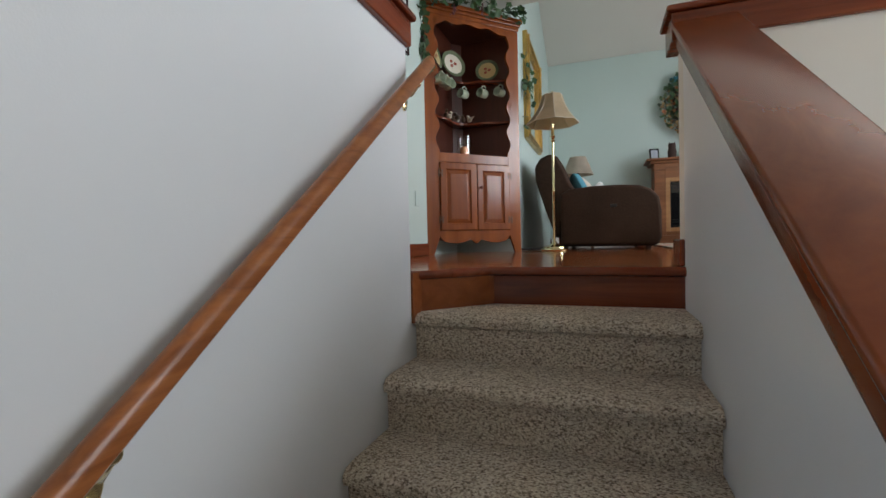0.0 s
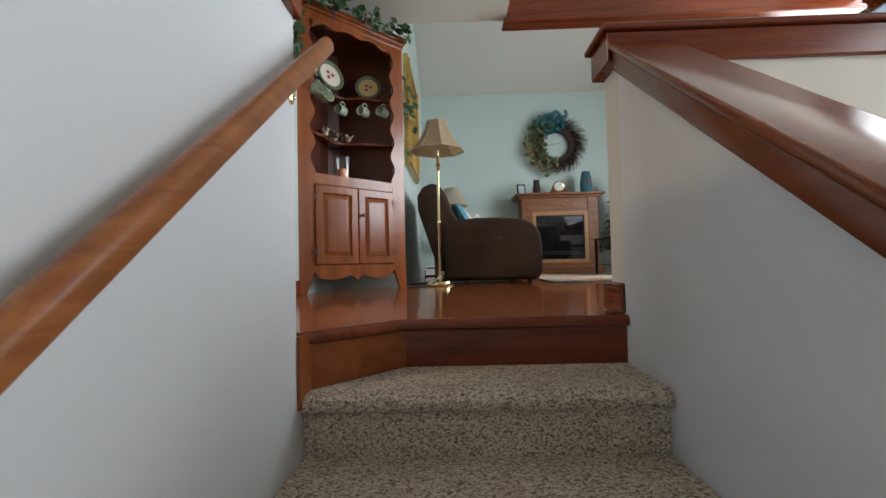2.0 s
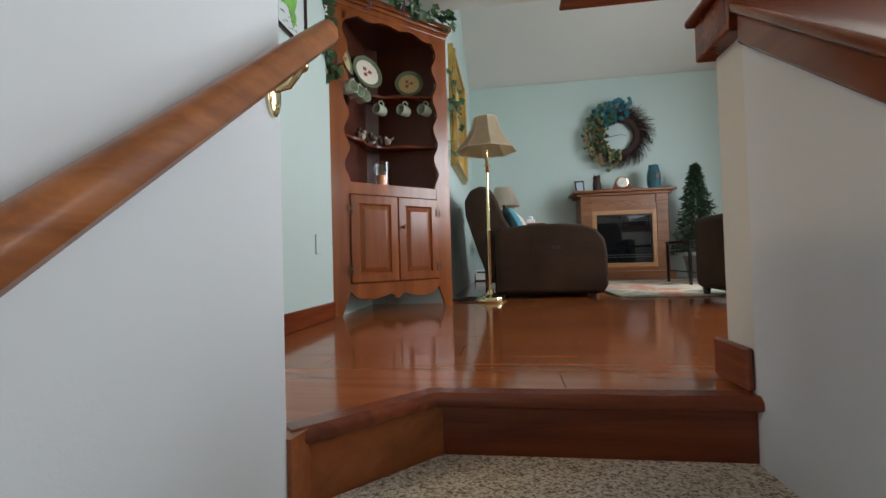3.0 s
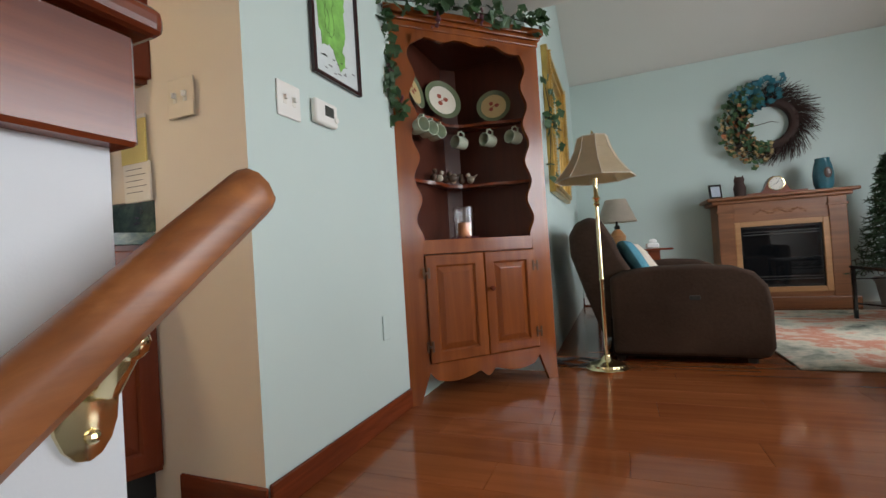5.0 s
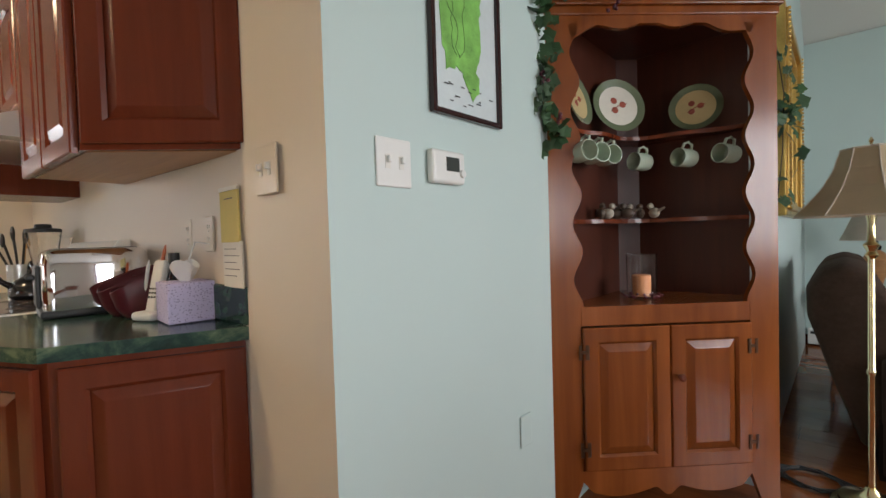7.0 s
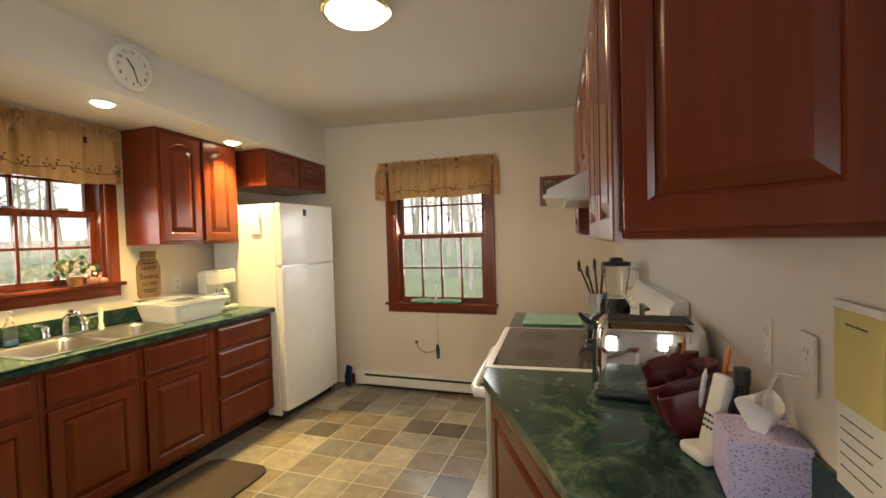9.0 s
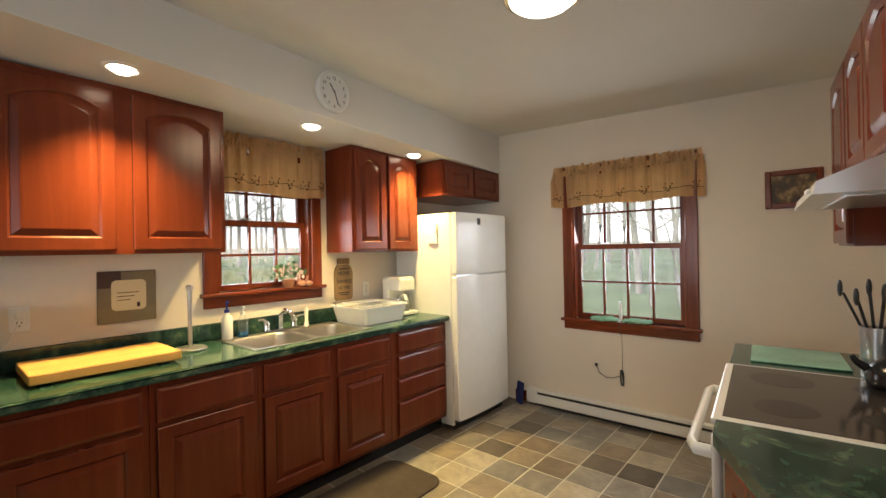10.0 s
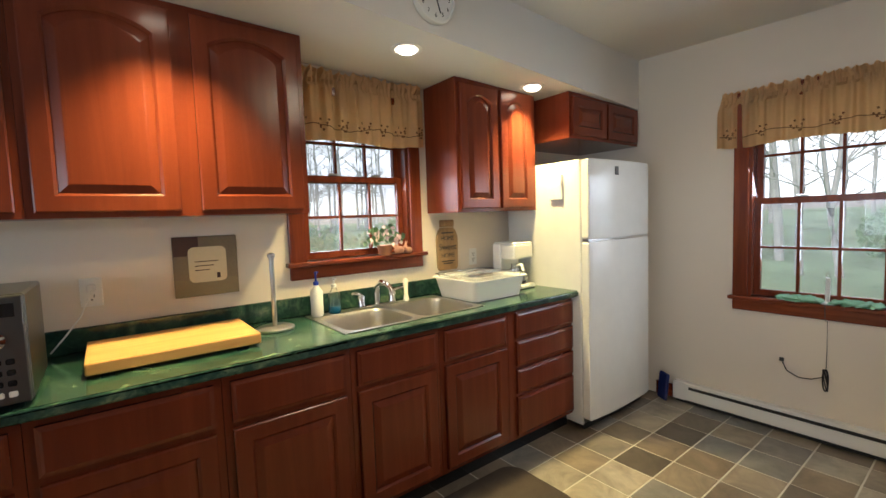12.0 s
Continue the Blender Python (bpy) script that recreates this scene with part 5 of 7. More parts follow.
# rug and coffee table
single("rug", B(1.96, 4.4, 2.02, 4.3, 0.002, 0.014, bevel=0.004), M_RUG, "pale area rug with coral and sage watercolour pattern", "rug", None, "", "")
ct = thing("coffee_table", "low black metal coffee table with a scrolled apron", "table", pose(2.88, 3.12, 0.015))
part("tabletop", B(0, 1.15, 0, 0.66, 0.43, 0.455, bevel=0.006), M_BLACK, ct)
for x in (0.02, 1.13):
    for y in (0.02, 0.64):
        part("leg", B(x - 0.014, x + 0.014, y - 0.014, y + 0.014, 0.0, 0.43, bevel=0.004), M_BLACK, ct)
for y in (0.02, 0.64):
    bm = bmesh.new()
    tube(bm, [(0.02, y, 0.34), (1.13, y, 0.34)], 0.006, 6)
    for k in range(9):
        cx = 0.09 + k * 0.122
        tube(bm, [(cx + 0.035 * math.cos(a) * (1 - a / 12), y, 0.385 + 0.035 * math.sin(a) * (1 - a / 12)) for a in [i * 0.5 for i in range(18)]], 0.004, 5)
    part("scrolled_apron", bm, M_BLACK, ct)
bm = bmesh.new()
tube(bm, [(0.02, 0.02, 0.13), (0.57, 0.33, 0.07), (1.13, 0.64, 0.13)], 0.007, 6)
tube(bm, [(1.13, 0.02, 0.13), (0.57, 0.33, 0.07), (0.02, 0.64, 0.13)], 0.007, 6)
part("stretcher", bm, M_BLACK, ct)
single("remote_control", B(-0.02, 0.02, -0.08, 0.08, 0, 0.02, bevel=0.006), M_RUBBER, "black remote control on the coffee table", "remote", pose(3.3, 3.45, 0.471, 0, 0, 40))

# armchair beyond the half wall
ac = thing("armchair", "dark brown upholstered armchair seen from behind", "armchair", pose(2.57, 1.34, 0))
bm = bmesh.new()
loft(bm, [[(0.06 - t * 0.02, 0.02 + t * 0.03, 0.08), (0.80 + t * 0.02, 0.02 + t * 0.03, 0.08), (0.80 + t * 0.02, 0.22 - t * 0.03, 0.08), (0.06 - t * 0.02, 0.22 - t * 0.03, 0.08)] if k == 0 else [(x0, y0, z), (x1, y0, z), (x1, y0 + 0.2, z), (x0, y0 + 0.2, z)] for k, (t, x0, x1, y0, z) in enumerate(((0, 0, 0, 0, 0), (0, 0.04, 0.82, 0.0, 0.5), (0, 0.06, 0.80, -0.06, 0.85), (0, 0.12, 0.74, -0.08, 0.98)))])
smoothed(part("backrest", bm, M_BROWN, ac), 0.05, 3)
for x in (0.0, 0.66):
    smoothed(part("arm", B(x, x + 0.2, 0.1, 0.88, 0.06, 0.62, bevel=0.06, seg=3), M_BROWN, ac))
smoothed(part("seat", B(0.2, 0.66, 0.2, 0.88, 0.06, 0.46, bevel=0.04, seg=3), M_BROWN, ac))
for x in (0.06, 0.78):
    for y in (0.12, 0.8):
        part("foot", lathe(bmesh.new(), [(0.02, 0), (0.03, 0.065)], 10, (x, y, 0)), M_RUBBER, ac)


# ---- kitchen: sink run ----
BY = -2.835                 # face frames of the base cabinets
bounds = [0.555, 0.045, -0.48, -0.985, -1.465, -1.955]
for x1, x0 in zip(bounds, bounds[1:]):
    w = x1 - x0
    c = thing("base_cabinet", "cherry base cabinet with one drawer and a raised-panel door", "cabinet", pose((x0 + x1) / 2, BY, 0, 0, 0, 180), "base cabinets of the sink run")
    under_sink = -2.0 < x0 < -0.6
    part("carcass", B(-w / 2 + 0.001, w / 2 - 0.001, 0, 0.56, 0.1, 0.72 if under_sink else 0.874), M_CHERRY, c)
    if under_sink:
        part("face_frame", B(-w / 2 + 0.001, w / 2 - 0.001, 0, 0.02, 0.72, 0.874), M_CHERRY, c)
    part("toe_kick", B(-w / 2 + 0.001, w / 2 - 0.001, 0.05, 0.09, 0.0, 0.1), M_BLACK, c)
    panel_door(c, "drawer_front", pose(0, -0.001, 0.69), w - 0.055, 0.155, M_CHERRY, 0, 0.05, 0.02, "", True)
    panel_door(c, "door", pose(0, -0.001, 0.125), w - 0.055, 0.54, M_CHERRY, 0, 0.062)
w = 0.595
c = thing("base_cabinet", "cherry base cabinet with four drawers beside the refrigerator", "cabinet", pose(-2.2525, BY, 0, 0, 0, 180), "base cabinets of the sink run")
part("carcass", B(-w / 2 + 0.001, w / 2 - 0.001, 0, 0.56, 0.1, 0.874), M_CHERRY, c)
part("toe_kick", B(-w / 2 + 0.001, w / 2 - 0.001, 0.05, 0.09, 0.0, 0.1), M_BLACK, c)
for z0, z1 in ((0.705, 0.85), (0.54, 0.685), (0.375, 0.52), (0.12, 0.355)):
    panel_door(c, "drawer_front", pose(0.025, -0.001, z0), 0.525, z1 - z0, M_CHERRY, 0, 0.05, 0.02, "", True)

SKX0, SKX1, SKY0, SKY1 = -1.81, -1.0, -3.35, -2.885
CF = -2.785
bm = bmesh.new()
EDGES = [((-2.555, YS + 0.0005), (0.555, YS + 0.0005), (0.555, CF), (-2.555, CF)), ((SKX0, SKY0), (SKX1, SKY0), (SKX1, SKY1), (SKX0, SKY1))]
hi, lo = [[[bm.verts.new((x, y, z)) for x, y in e] for e in EDGES] for z in (0.915, 0.875)]
for i in range(4):
    j = (i + 1) % 4
    for o, q in ((hi[0], hi[1]), (lo[0], lo[1])):
        bm.faces.new((o[i], o[j], q[j], q[i]))
    for o, q in ((hi[0], lo[0]), (hi[1], lo[1])):
        bm.faces.new((o[i], o[j], q[j], q[i]))
bmesh.ops.bevel(bm, geom=[e for e in bm.edges if all(abs(v.co.y - CF) < 1e-5 for v in e.verts) and abs(e.verts[0].co.z - e.verts[1].co.z) < 1e-5], offset=0.011, segments=3, affect="EDGES", profile=0.5)
top = single("worktop", bm, M_GREEN, "dark green marbled laminate worktop along the sink wall", "worktop")
part("backsplash", B(-2.55, 0.555, YS + 0.0005, YS + 0.022, 0.9155, 1.015, bevel=0.004), M_GREEN, top)

sink = thing("double_sink", "double-bowl stainless steel sink set in the green worktop", "sink", pose(0, 0, 0))
bm = bmesh.new()
bowls = ((-1.79, -1.425), (-1.385, -1.02))


def rounded(x0, x1, y0, y1, r, z, n=5):
    pts = []
    for cx, cy, a0 in ((x1 - r, y1 - r, 0), (x0 + r, y1 - r, 90), (x0 + r, y0 + r, 180), (x1 - r, y0 + r, 270)):
        for i in range(n + 1):
            a = radians(a0 + 90 * i / n)
            pts.append((cx + r * math.cos(a), cy + r * math.sin(a), z))
    return pts


for x0, x1 in bowls:
    bm = bmesh.new()
    loft(bm, [rounded(x0 - 0.02, x1 + 0.02, SKY0 + 0.055, SKY1 + 0.012, 0.03, 0.9185), rounded(x0, x1, SKY0 + 0.075, SKY1 - 0.008, 0.06, 0.919), rounded(x0 + 0.008, x1 - 0.008, SKY0 + 0.083, SKY1 - 0.016, 0.06, 0.908), rounded(x0 + 0.02, x1 - 0.02, SKY0 + 0.095, SKY1 - 0.03, 0.06, 0.76), rounded(x0 + 0.05, x1 - 0.05, SKY0 + 0.125, SKY1 - 0.06, 0.05, 0.745)], True, False, True)
    part("bowl", bm, M_SINK, sink, "", True)
    part("drain", lathe(bmesh.new(), [(0.04, 0.746), (0.035, 0.749), (0.012, 0.744)], 16, ((x0 + x1) / 2, (SKY0 + SKY1) / 2 + 0.03, 0)), M_CHROME, sink, "", True)
bm = bmesh.new()
box(bm, SKX0 - 0.012, SKX1 + 0.012, SKY0 - 0.012, SKY0 + 0.057, 0.9155, 0.9195)
box(bm, SKX0 - 0.012, SKX0, SKY0 + 0.057, SKY1 + 0.012, 0.9155, 0.9195)
box(bm, SKX1, SKX1 + 0.012, SKY0 + 0.057, SKY1 + 0.012, 0.9155, 0.9195)
part("rim", bm, M_SINK, sink)
fc = thing("faucet", "chrome kitchen faucet with two lever handles and a sprayer", "faucet", pose(-1.40, SKY0 + 0.02, 0.9197))
part("deck_plate", B(-0.13, 0.13, -0.03, 0.03, 0, 0.014, bevel=0.006, seg=2), M_CHROME, fc)
part("spout", tube(bmesh.new(), [(0, 0, 0.01), (0, 0, 0.07), (0, 0.012, 0.115), (0, 0.06, 0.142), (0, 0.13, 0.132), (0, 0.18, 0.10), (0, 0.185, 0.085)], [0.020, 0.018, 0.017, 0.015, 0.014, 0.014, 0.015], 12), M_CHROME, fc, "", True)
for s in (-1, 1):
    h = part("handle_base", lathe(bmesh.new(), [(0.024, 0.012), (0.020, 0.03), (0.021, 0.062), (0.012, 0.075)], 14, (s * 0.10, 0, 0)), M_CHROME, fc, "", True)
    part("lever", tube(bmesh.new(), [(s * 0.10, 0, 0.07), (s * 0.125, 0.015, 0.085), (s * 0.165, 0.03, 0.092)], [0.012, 0.008, 0.007], 8), M_CHROME, h, "", True)
part("sprayer", lathe(bmesh.new(), [(0.018, 0), (0.016, 0.02), (0.011, 0.04), (0.013, 0.09), (0.016, 0.12), (0.008, 0.135)], 14, (-0.2, 0.0, 0)), M_PLASTIC, fc, "white side sprayer", True)


def bottle(x, y, prof, mat, cap, cap_mat, label, liquid=None):
    t = thing("soap_bottle", label, "bottle", pose(x, y, 0.9195), "bottles by the sink")
    part("bottle", lathe(bmesh.new(), prof, 18), mat, t, "", True)
    bm = lathe(bmesh.new(), cap, 14)
    z = cap[-1][1]
    tube(bm, [(0, 0, z), (0, 0, z + 0.025), (0.0, 0.03, z + 0.028)], [0.005, 0.007, 0.005], 8)
    part("pump", bm, cap_mat, t, "", True)
    if liquid:
        part("liquid", lathe(bmesh.new(), [(0.026, 0.003), (0.031, 0.011), (0.0305, 0.036), (0.004, 0.037)], 18), liquid, t)


bottle(-1.04, -3.32, [(0.028, 0), (0.032, 0.01), (0.032, 0.13), (0.014, 0.155), (0.013, 0.165)], M_PLASTIC, [(0.015, 0.164), (0.015, 0.18), (0.006, 0.185), (0.005, 0.205)], plain("blue_cap", (0.01, 0.03, 0.28), 0.3), "white soap bottle with a blue pump")
bottle(-1.14, -3.325, [(0.03, 0), (0.034, 0.01), (0.033, 0.10), (0.014, 0.13), (0.012, 0.14), (0.010, 0.14), (0.012, 0.128), (0.0315, 0.098), (0.0325, 0.011), (0.02, 0.002)], M_CLEAR, [(0.014, 0.139), (0.014, 0.155), (0.006, 0.16)], M_PLASTIC, "clear soap bottle half full of blue liquid", plain("blue_liquid", (0.01, 0.20, 0.42), 0.2))

# upper cabinets of the sink wall
UY, UZ0, UZ1 = -3.115, 1.455, 2.272


def upper(name, x0, x1, doors, label, z0=UZ0, y=UY, arch=0.05, z1=UZ1):
    c = thing(name, label, "cabinet", pose((x0 + x1) / 2, y, 0, 0, 0, 180), "upper cabinets of the sink wall")
    hw = (x1 - x0) / 2
    part("carcass", B(-hw, hw, 0, y - YS - 0.004, z0, z1), M_CHERRY, c)
    for a, b in doors:
        xm = (x0 + x1) / 2
        panel_door(c, "door", pose(xm - (a + b) / 2, -0.001, z0 + 0.02), abs(b - a), z1 - z0 - 0.05, M_CHERRY, arch, 0.06)
    return c


upper("upper_cabinet", 0.02, 0.555, ((0.04, 0.53),), "cherry upper cabinet with an arched panel door")
upper("upper_cabinet", -0.95, 0.019, ((-0.435, -0.005), (-0.925, -0.505)), "cherry upper cabinet with two arched panel doors beside the window")
upper("upper_cabinet", -2.55, -1.852, ((-2.185, -1.875), (-2.50, -2.21)), "cherry upper cabinet with two arched doors over the coffee maker", 1.44, UY, 0.05, 2.228)
upper("upper_cabinet", XF + 0.005, -2.64, ((-3.05, -2.66), (-3.47, -3.07)), "dark cherry cabinet above the refrigerator", 1.905, -2.90, 0.0, 2.205)

# refrigerator
fr = thing("refrigerator", "white top-freezer refrigerator with slightly worn enamel", "refrigerator", pose(-2.555, -2.69, 0))
FW, FD = 0.735, 0.70
part("cabinet", B(-FW, 0, -0.70, -0.075, 0.03, 1.745, bevel=0.008, seg=2), M_FRIDGE, fr)
for nm, z0, z1 in (("freezer_door", 1.245, 1.745), ("lower_door", 0.075, 1.228)):
    bm = bmesh.new()
    loops = []
    for z, k in ((z0, 0.965), (z0 + 0.012, 1.0), (z1 - 0.012, 1.0), (z1, 0.965)):
        row = [(-FW * (0.5 + 0.5 * k), -0.066, z), (-FW * (0.5 - 0.5 * k), -0.066, z)]
        for i in range(13):
            u = 1 - i / 12 * 2
            row.append((-FW / 2 + FW / 2 * k * u, (-0.018 + 0.018 * (1 - u * u)) * k - 0.066 * (1 - k), z))
        loops.append(row)
    loft(bm, loops)
    d = part(nm, bm, M_FRIDGE, fr, "", True)
    part("door_grip", B(-0.04, -0.004, -0.034, -0.012, z0 + 0.02 if z0 > 1 else z1 - 0.5, z0 + 0.4 if z0 > 1 else z1 - 0.02, bevel=0.006, seg=2), M_FRIDGE, d)
part("door_gasket", B(-FW + 0.01, -0.01, -0.074, -0.067, 0.08, 1.74), M_PAPER, fr)
part("gap_trim", B(-FW + 0.004, -0.004, -0.06, -0.02, 1.229, 1.244), M_STEEL, fr)
part("badge", B(-0.315, -0.275, -0.004, 0.003, 1.65, 1.705, bevel=0.002), M_RUBBER, fr)
part("grille", B(-FW + 0.02, -0.02, -0.09, -0.075, 0.0, 0.07), M_RUBBER, fr)
clip = part("magnet_clip", B(0.0005, 0.012, -0.30, -0.20, 1.50, 1.60, bevel=0.004), M_FRIDGE, fr, "white plastic clip on the side")
part("clip_arm", B(0.0005, 0.022, -0.225, -0.20, 1.60, 1.66, bevel=0.004), M_FRIDGE, clip)

# things on the sink worktop
# steel darkened to carry the shadow that the microwave stands in
M_MICRO = plain("shaded_steel", (0.17, 0.165, 0.16), 0.32, 1.0, 0.12)
mw = thing("microwave", "stainless microwave oven with a black glass door", "microwave", pose(0.008, -2.80, 0.917) @ Matrix.Diagonal((1.07, 1, 1.03, 1)))
part("body", B(0, 0.49, -0.40, -0.02, 0.012, 0.315, bevel=0.006), M_MICRO, mw)
part("door", B(0.125, 0.488, -0.02, -0.002, 0.014, 0.312, bevel=0.004), M_MICRO, mw)
part("door_glass", B(0.165, 0.45, -0.003, 0.0005, 0.06, 0.27), plain("smoked_glass", (0.01, 0.01, 0.011), 0.06), mw, "black door glass")
pn = part("control_panel", B(0.003, 0.123, -0.02, -0.003, 0.014, 0.312, bevel=0.003), M_MICRO, mw)
part("display", B(0.02, 0.105, -0.0035, -0.0012, 0.255, 0.292), M_BLACK, pn)
for k in range(12):
    bx, bz = 0.028 + 0.026 * (k % 3), 0.035 + 0.03 * (k // 3)
    part("button", B(bx, bx + 0.018, -0.0035, -0.0008, bz, bz + 0.016, bevel=0.003), M_PLASTIC if k < 3 else M_BLACK, pn)
bm = lathe(bmesh.new(), [(0.026, 0), (0.024, 0.016), (0.012, 0.02)], 20)
bmesh.ops.transform(bm, matrix=pose(0.063, -0.003, 0.195, -90), verts=bm.verts)
part("knob", bm, M_CHROME, pn, "", True)
for x in (0.04, 0.45):
    part("foot", B(x - 0.015, x + 0.015, -0.36, -0.06, 0, 0.012), M_RUBBER, mw)

cb = thing("cutting_board", "thick yellow-brown wooden cutting board leaning on a wedge", "cutting board", pose(-0.10, -2.955, 0.917))
bm = B(-0.56, 0.0, -0.37, 0.0, 0.012, 0.055, bevel=0.006, seg=2)
part("board", bm, M_BOARD, cb)
for x in (-0.5, -0.06):
    part("board_foot", B(x - 0.02, x + 0.02, -0.33, -0.04, 0, 0.012), M_RUBBER, cb)
pt = thing("paper_towel_holder", "bare brushed metal paper towel holder", "towel holder", pose(-0.79, -3.21, 0.917))
part("base", lathe(bmesh.new(), [(0.085, 0), (0.087, 0.008), (0.075, 0.014), (0.012, 0.018)], 28), M_STEEL, pt, "", True)
part("rod", lathe(bmesh.new(), [(0.011, 0.014), (0.011, 0.335), (0.017, 0.338), (0.018, 0.352), (0.008, 0.36)], 14), M_STEEL, pt, "", True)

dr = thing("dish_rack", "white plastic dish tub with a clear tray on top", "dish rack", pose(-2.03, -3.14, 0.917))
bm = bmesh.new()
loft(bm, [rounded(-0.19, 0.19, -0.17, 0.17, 0.03, 0.0), rounded(-0.215, 0.215, -0.195, 0.195, 0.035, 0.115), rounded(-0.228, 0.228, -0.208, 0.208, 0.035, 0.118), rounded(-0.228, 0.228, -0.208, 0.208, 0.035, 0.126), rounded(-0.205, 0.205, -0.185, 0.185, 0.03, 0.122), rounded(-0.185, 0.185, -0.165, 0.165, 0.03, 0.008)])
part("tub", bm, M_PLASTIC, dr, "", True)
bm = bmesh.new()
loft(bm, [rounded(-0.195, 0.195, -0.175, 0.175, 0.03, 0.112), rounded(-0.205, 0.205, -0.185, 0.185, 0.03, 0.140), rounded(-0.218, 0.218, -0.198, 0.198, 0.03, 0.142), rounded(-0.218, 0.218, -0.198, 0.198, 0.03, 0.145), rounded(-0.202, 0.202, -0.182, 0.182, 0.03, 0.143), rounded(-0.192, 0.192, -0.172, 0.172, 0.03, 0.116)])
tray_top = part("drain_tray", bm, M_CLEAR, dr, "clear plastic tray set in the tub", True)
tray_top.visible_shadow = False
for y in (-0.12, 0.0, 0.12):
    part("wire", tube(bmesh.new(), [(-0.20, y, 0.146), (-0.185, y, 0.150), (0.185, y, 0.150), (0.20, y, 0.146)], 0.002, 5), M_CHROME, dr)
cm = thing("coffee_maker", "white drip coffee maker with a glass carafe", "coffee maker", pose(-2.40, -3.20, 0.917))
part("base", B(-0.09, 0.09, -0.10, 0.12, 0.0, 0.03, bevel=0.008, seg=2), M_PLASTIC, cm)
part("tank", B(-0.09, 0.09, -0.11, -0.03, 0.03, 0.30, bevel=0.01, seg=2), M_PLASTIC, cm)
part("brew_head", B(-0.09, 0.09, -0.03, 0.10, 0.20, 0.30, bevel=0.012, seg=2), M_PLASTIC, cm)
part("lid", B(-0.085, 0.085, -0.10, 0.095, 0.30, 0.312, bevel=0.005), M_PLASTIC, cm)
cf = part("carafe", lathe(bmesh.new(), [(0.045, 0.032), (0.062, 0.05), (0.062, 0.10), (0.045, 0.15), (0.048, 0.165), (0.044, 0.165), (0.04, 0.15), (0.058, 0.1), (0.058, 0.052)], 20, (0, 0.045, 0)), M_CLEAR, cm, "", True)
part("carafe_handle", tube(bmesh.new(), [(0.04, 0.08, 0.155), (0.06, 0.13, 0.165), (0.068, 0.15, 0.13), (0.06, 0.14, 0.08), (0.045, 0.09, 0.06)], 0.011, 8), M_PLASTIC, cf, "", True)


def words(body, size, mat, parent, m, name="lettering"):
    cu = bpy.data.curves.new(name, "FONT")
    cu.body, cu.size, cu.align_x, cu.extrude = body, size, "CENTER", 0.0006
    tmp = bpy.data.objects.new(name, cu)
    scene.collection.objects.link(tmp)
    dg = bpy.context.evaluated_depsgraph_get()
    me = bpy.data.meshes.new_from_object(tmp.evaluated_get(dg))
    bpy.data.objects.remove(tmp)
    me.materials.clear()
    me.materials.append(mat)
    ob = new(name, me)
    ob.parent, ob.matrix_local = parent, m
    return ob


ON_SINK = lambda x, z: pose(x, YS + 0.0006, z, 0, 0, 180)
jar = thing("jar_sign", "wooden wall sign cut like a jar, lettered HOME Sweet HOME", "sign", ON_SINK(-2.0, 1.06))
M_SIGN = wood("sign_wood", (0.20, 0.12, 0.055), (0.40, 0.26, 0.13), "z", 0.7, 20)
prof = [(-0.085, 0.02), (-0.07, 0.0), (0.07, 0.0), (0.085, 0.02), (0.088, 0.22), (0.07, 0.265), (0.055, 0.275), (0.055, 0.285), (-0.055, 0.285), (-0.055, 0.275), (-0.07, 0.265), (-0.088, 0.22)]
bm = bmesh.new()
loft(bm, [[(x, y, z) for x, z in prof] for y in (0, -0.014)])
part("board", bm, M_SIGN, jar)
part("jar_lid", B(-0.06, 0.06, -0.016, -0.001, 0.288, 0.335, bevel=0.005), M_SIGN, jar)
for tx, sz, z in (("HOME", 0.04, 0.20), ("Sweet", 0.06, 0.135), ("HOME", 0.04, 0.085)):
    words(tx, sz, M_RUBBER, jar, pose(0, -0.0148, z, 90, 0, 0))
bm = bmesh.new()
for z, w in ((0.245, 0.05), (0.055, 0.055), (0.04, 0.04)):
    box(bm, -w, w, -0.0155, -0.0142, z, z + 0.008)
part("small_writing", bm, M_RUBBER, jar)
art = thing("wall_art", "square wall plaque in tan and brown blocks with a cream label", "wall art", ON_SINK(-0.555, 1.225))
part("board", B(-0.135, 0.135, -0.012, 0, -0.14, 0.14, bevel=0.002), plain("taupe_print", (0.20, 0.165, 0.11), 0.6, 0, 0.3, 14), art)
part("corner_block", B(-0.134, -0.03, -0.0135, -0.0122, 0.05, 0.139), plain("dark_print", (0.06, 0.03, 0.025), 0.6), art)
part("colour_block", B(-0.134, 0.134, -0.0130, -0.0121, -0.139, -0.06), plain("olive_print", (0.22, 0.19, 0.11), 0.6), art)
bm = bmesh.new()
loft(bm, [rounded(-0.075, 0.085, -0.075, 0.09, 0.025, 0.0), rounded(-0.075, 0.085, -0.075, 0.09, 0.025, 0.003)])
bmesh.ops.transform(bm, matrix=pose(0, -0.0137, 0, 90), verts=bm.verts)
part("cream_label", bm, plain("cream_label", (0.62, 0.55, 0.36), 0.6), art)
bm = bmesh.new()
for k in range(3):
    box(bm, -0.05, 0.05 - 0.02 * k, -0.0175, -0.0168, 0.02 - 0.02 * k, 0.024 - 0.02 * k)
box(bm, 0.04, 0.055, -0.0178, -0.0168, -0.06, -0.035)
part("writing", bm, M_TWIG, art)
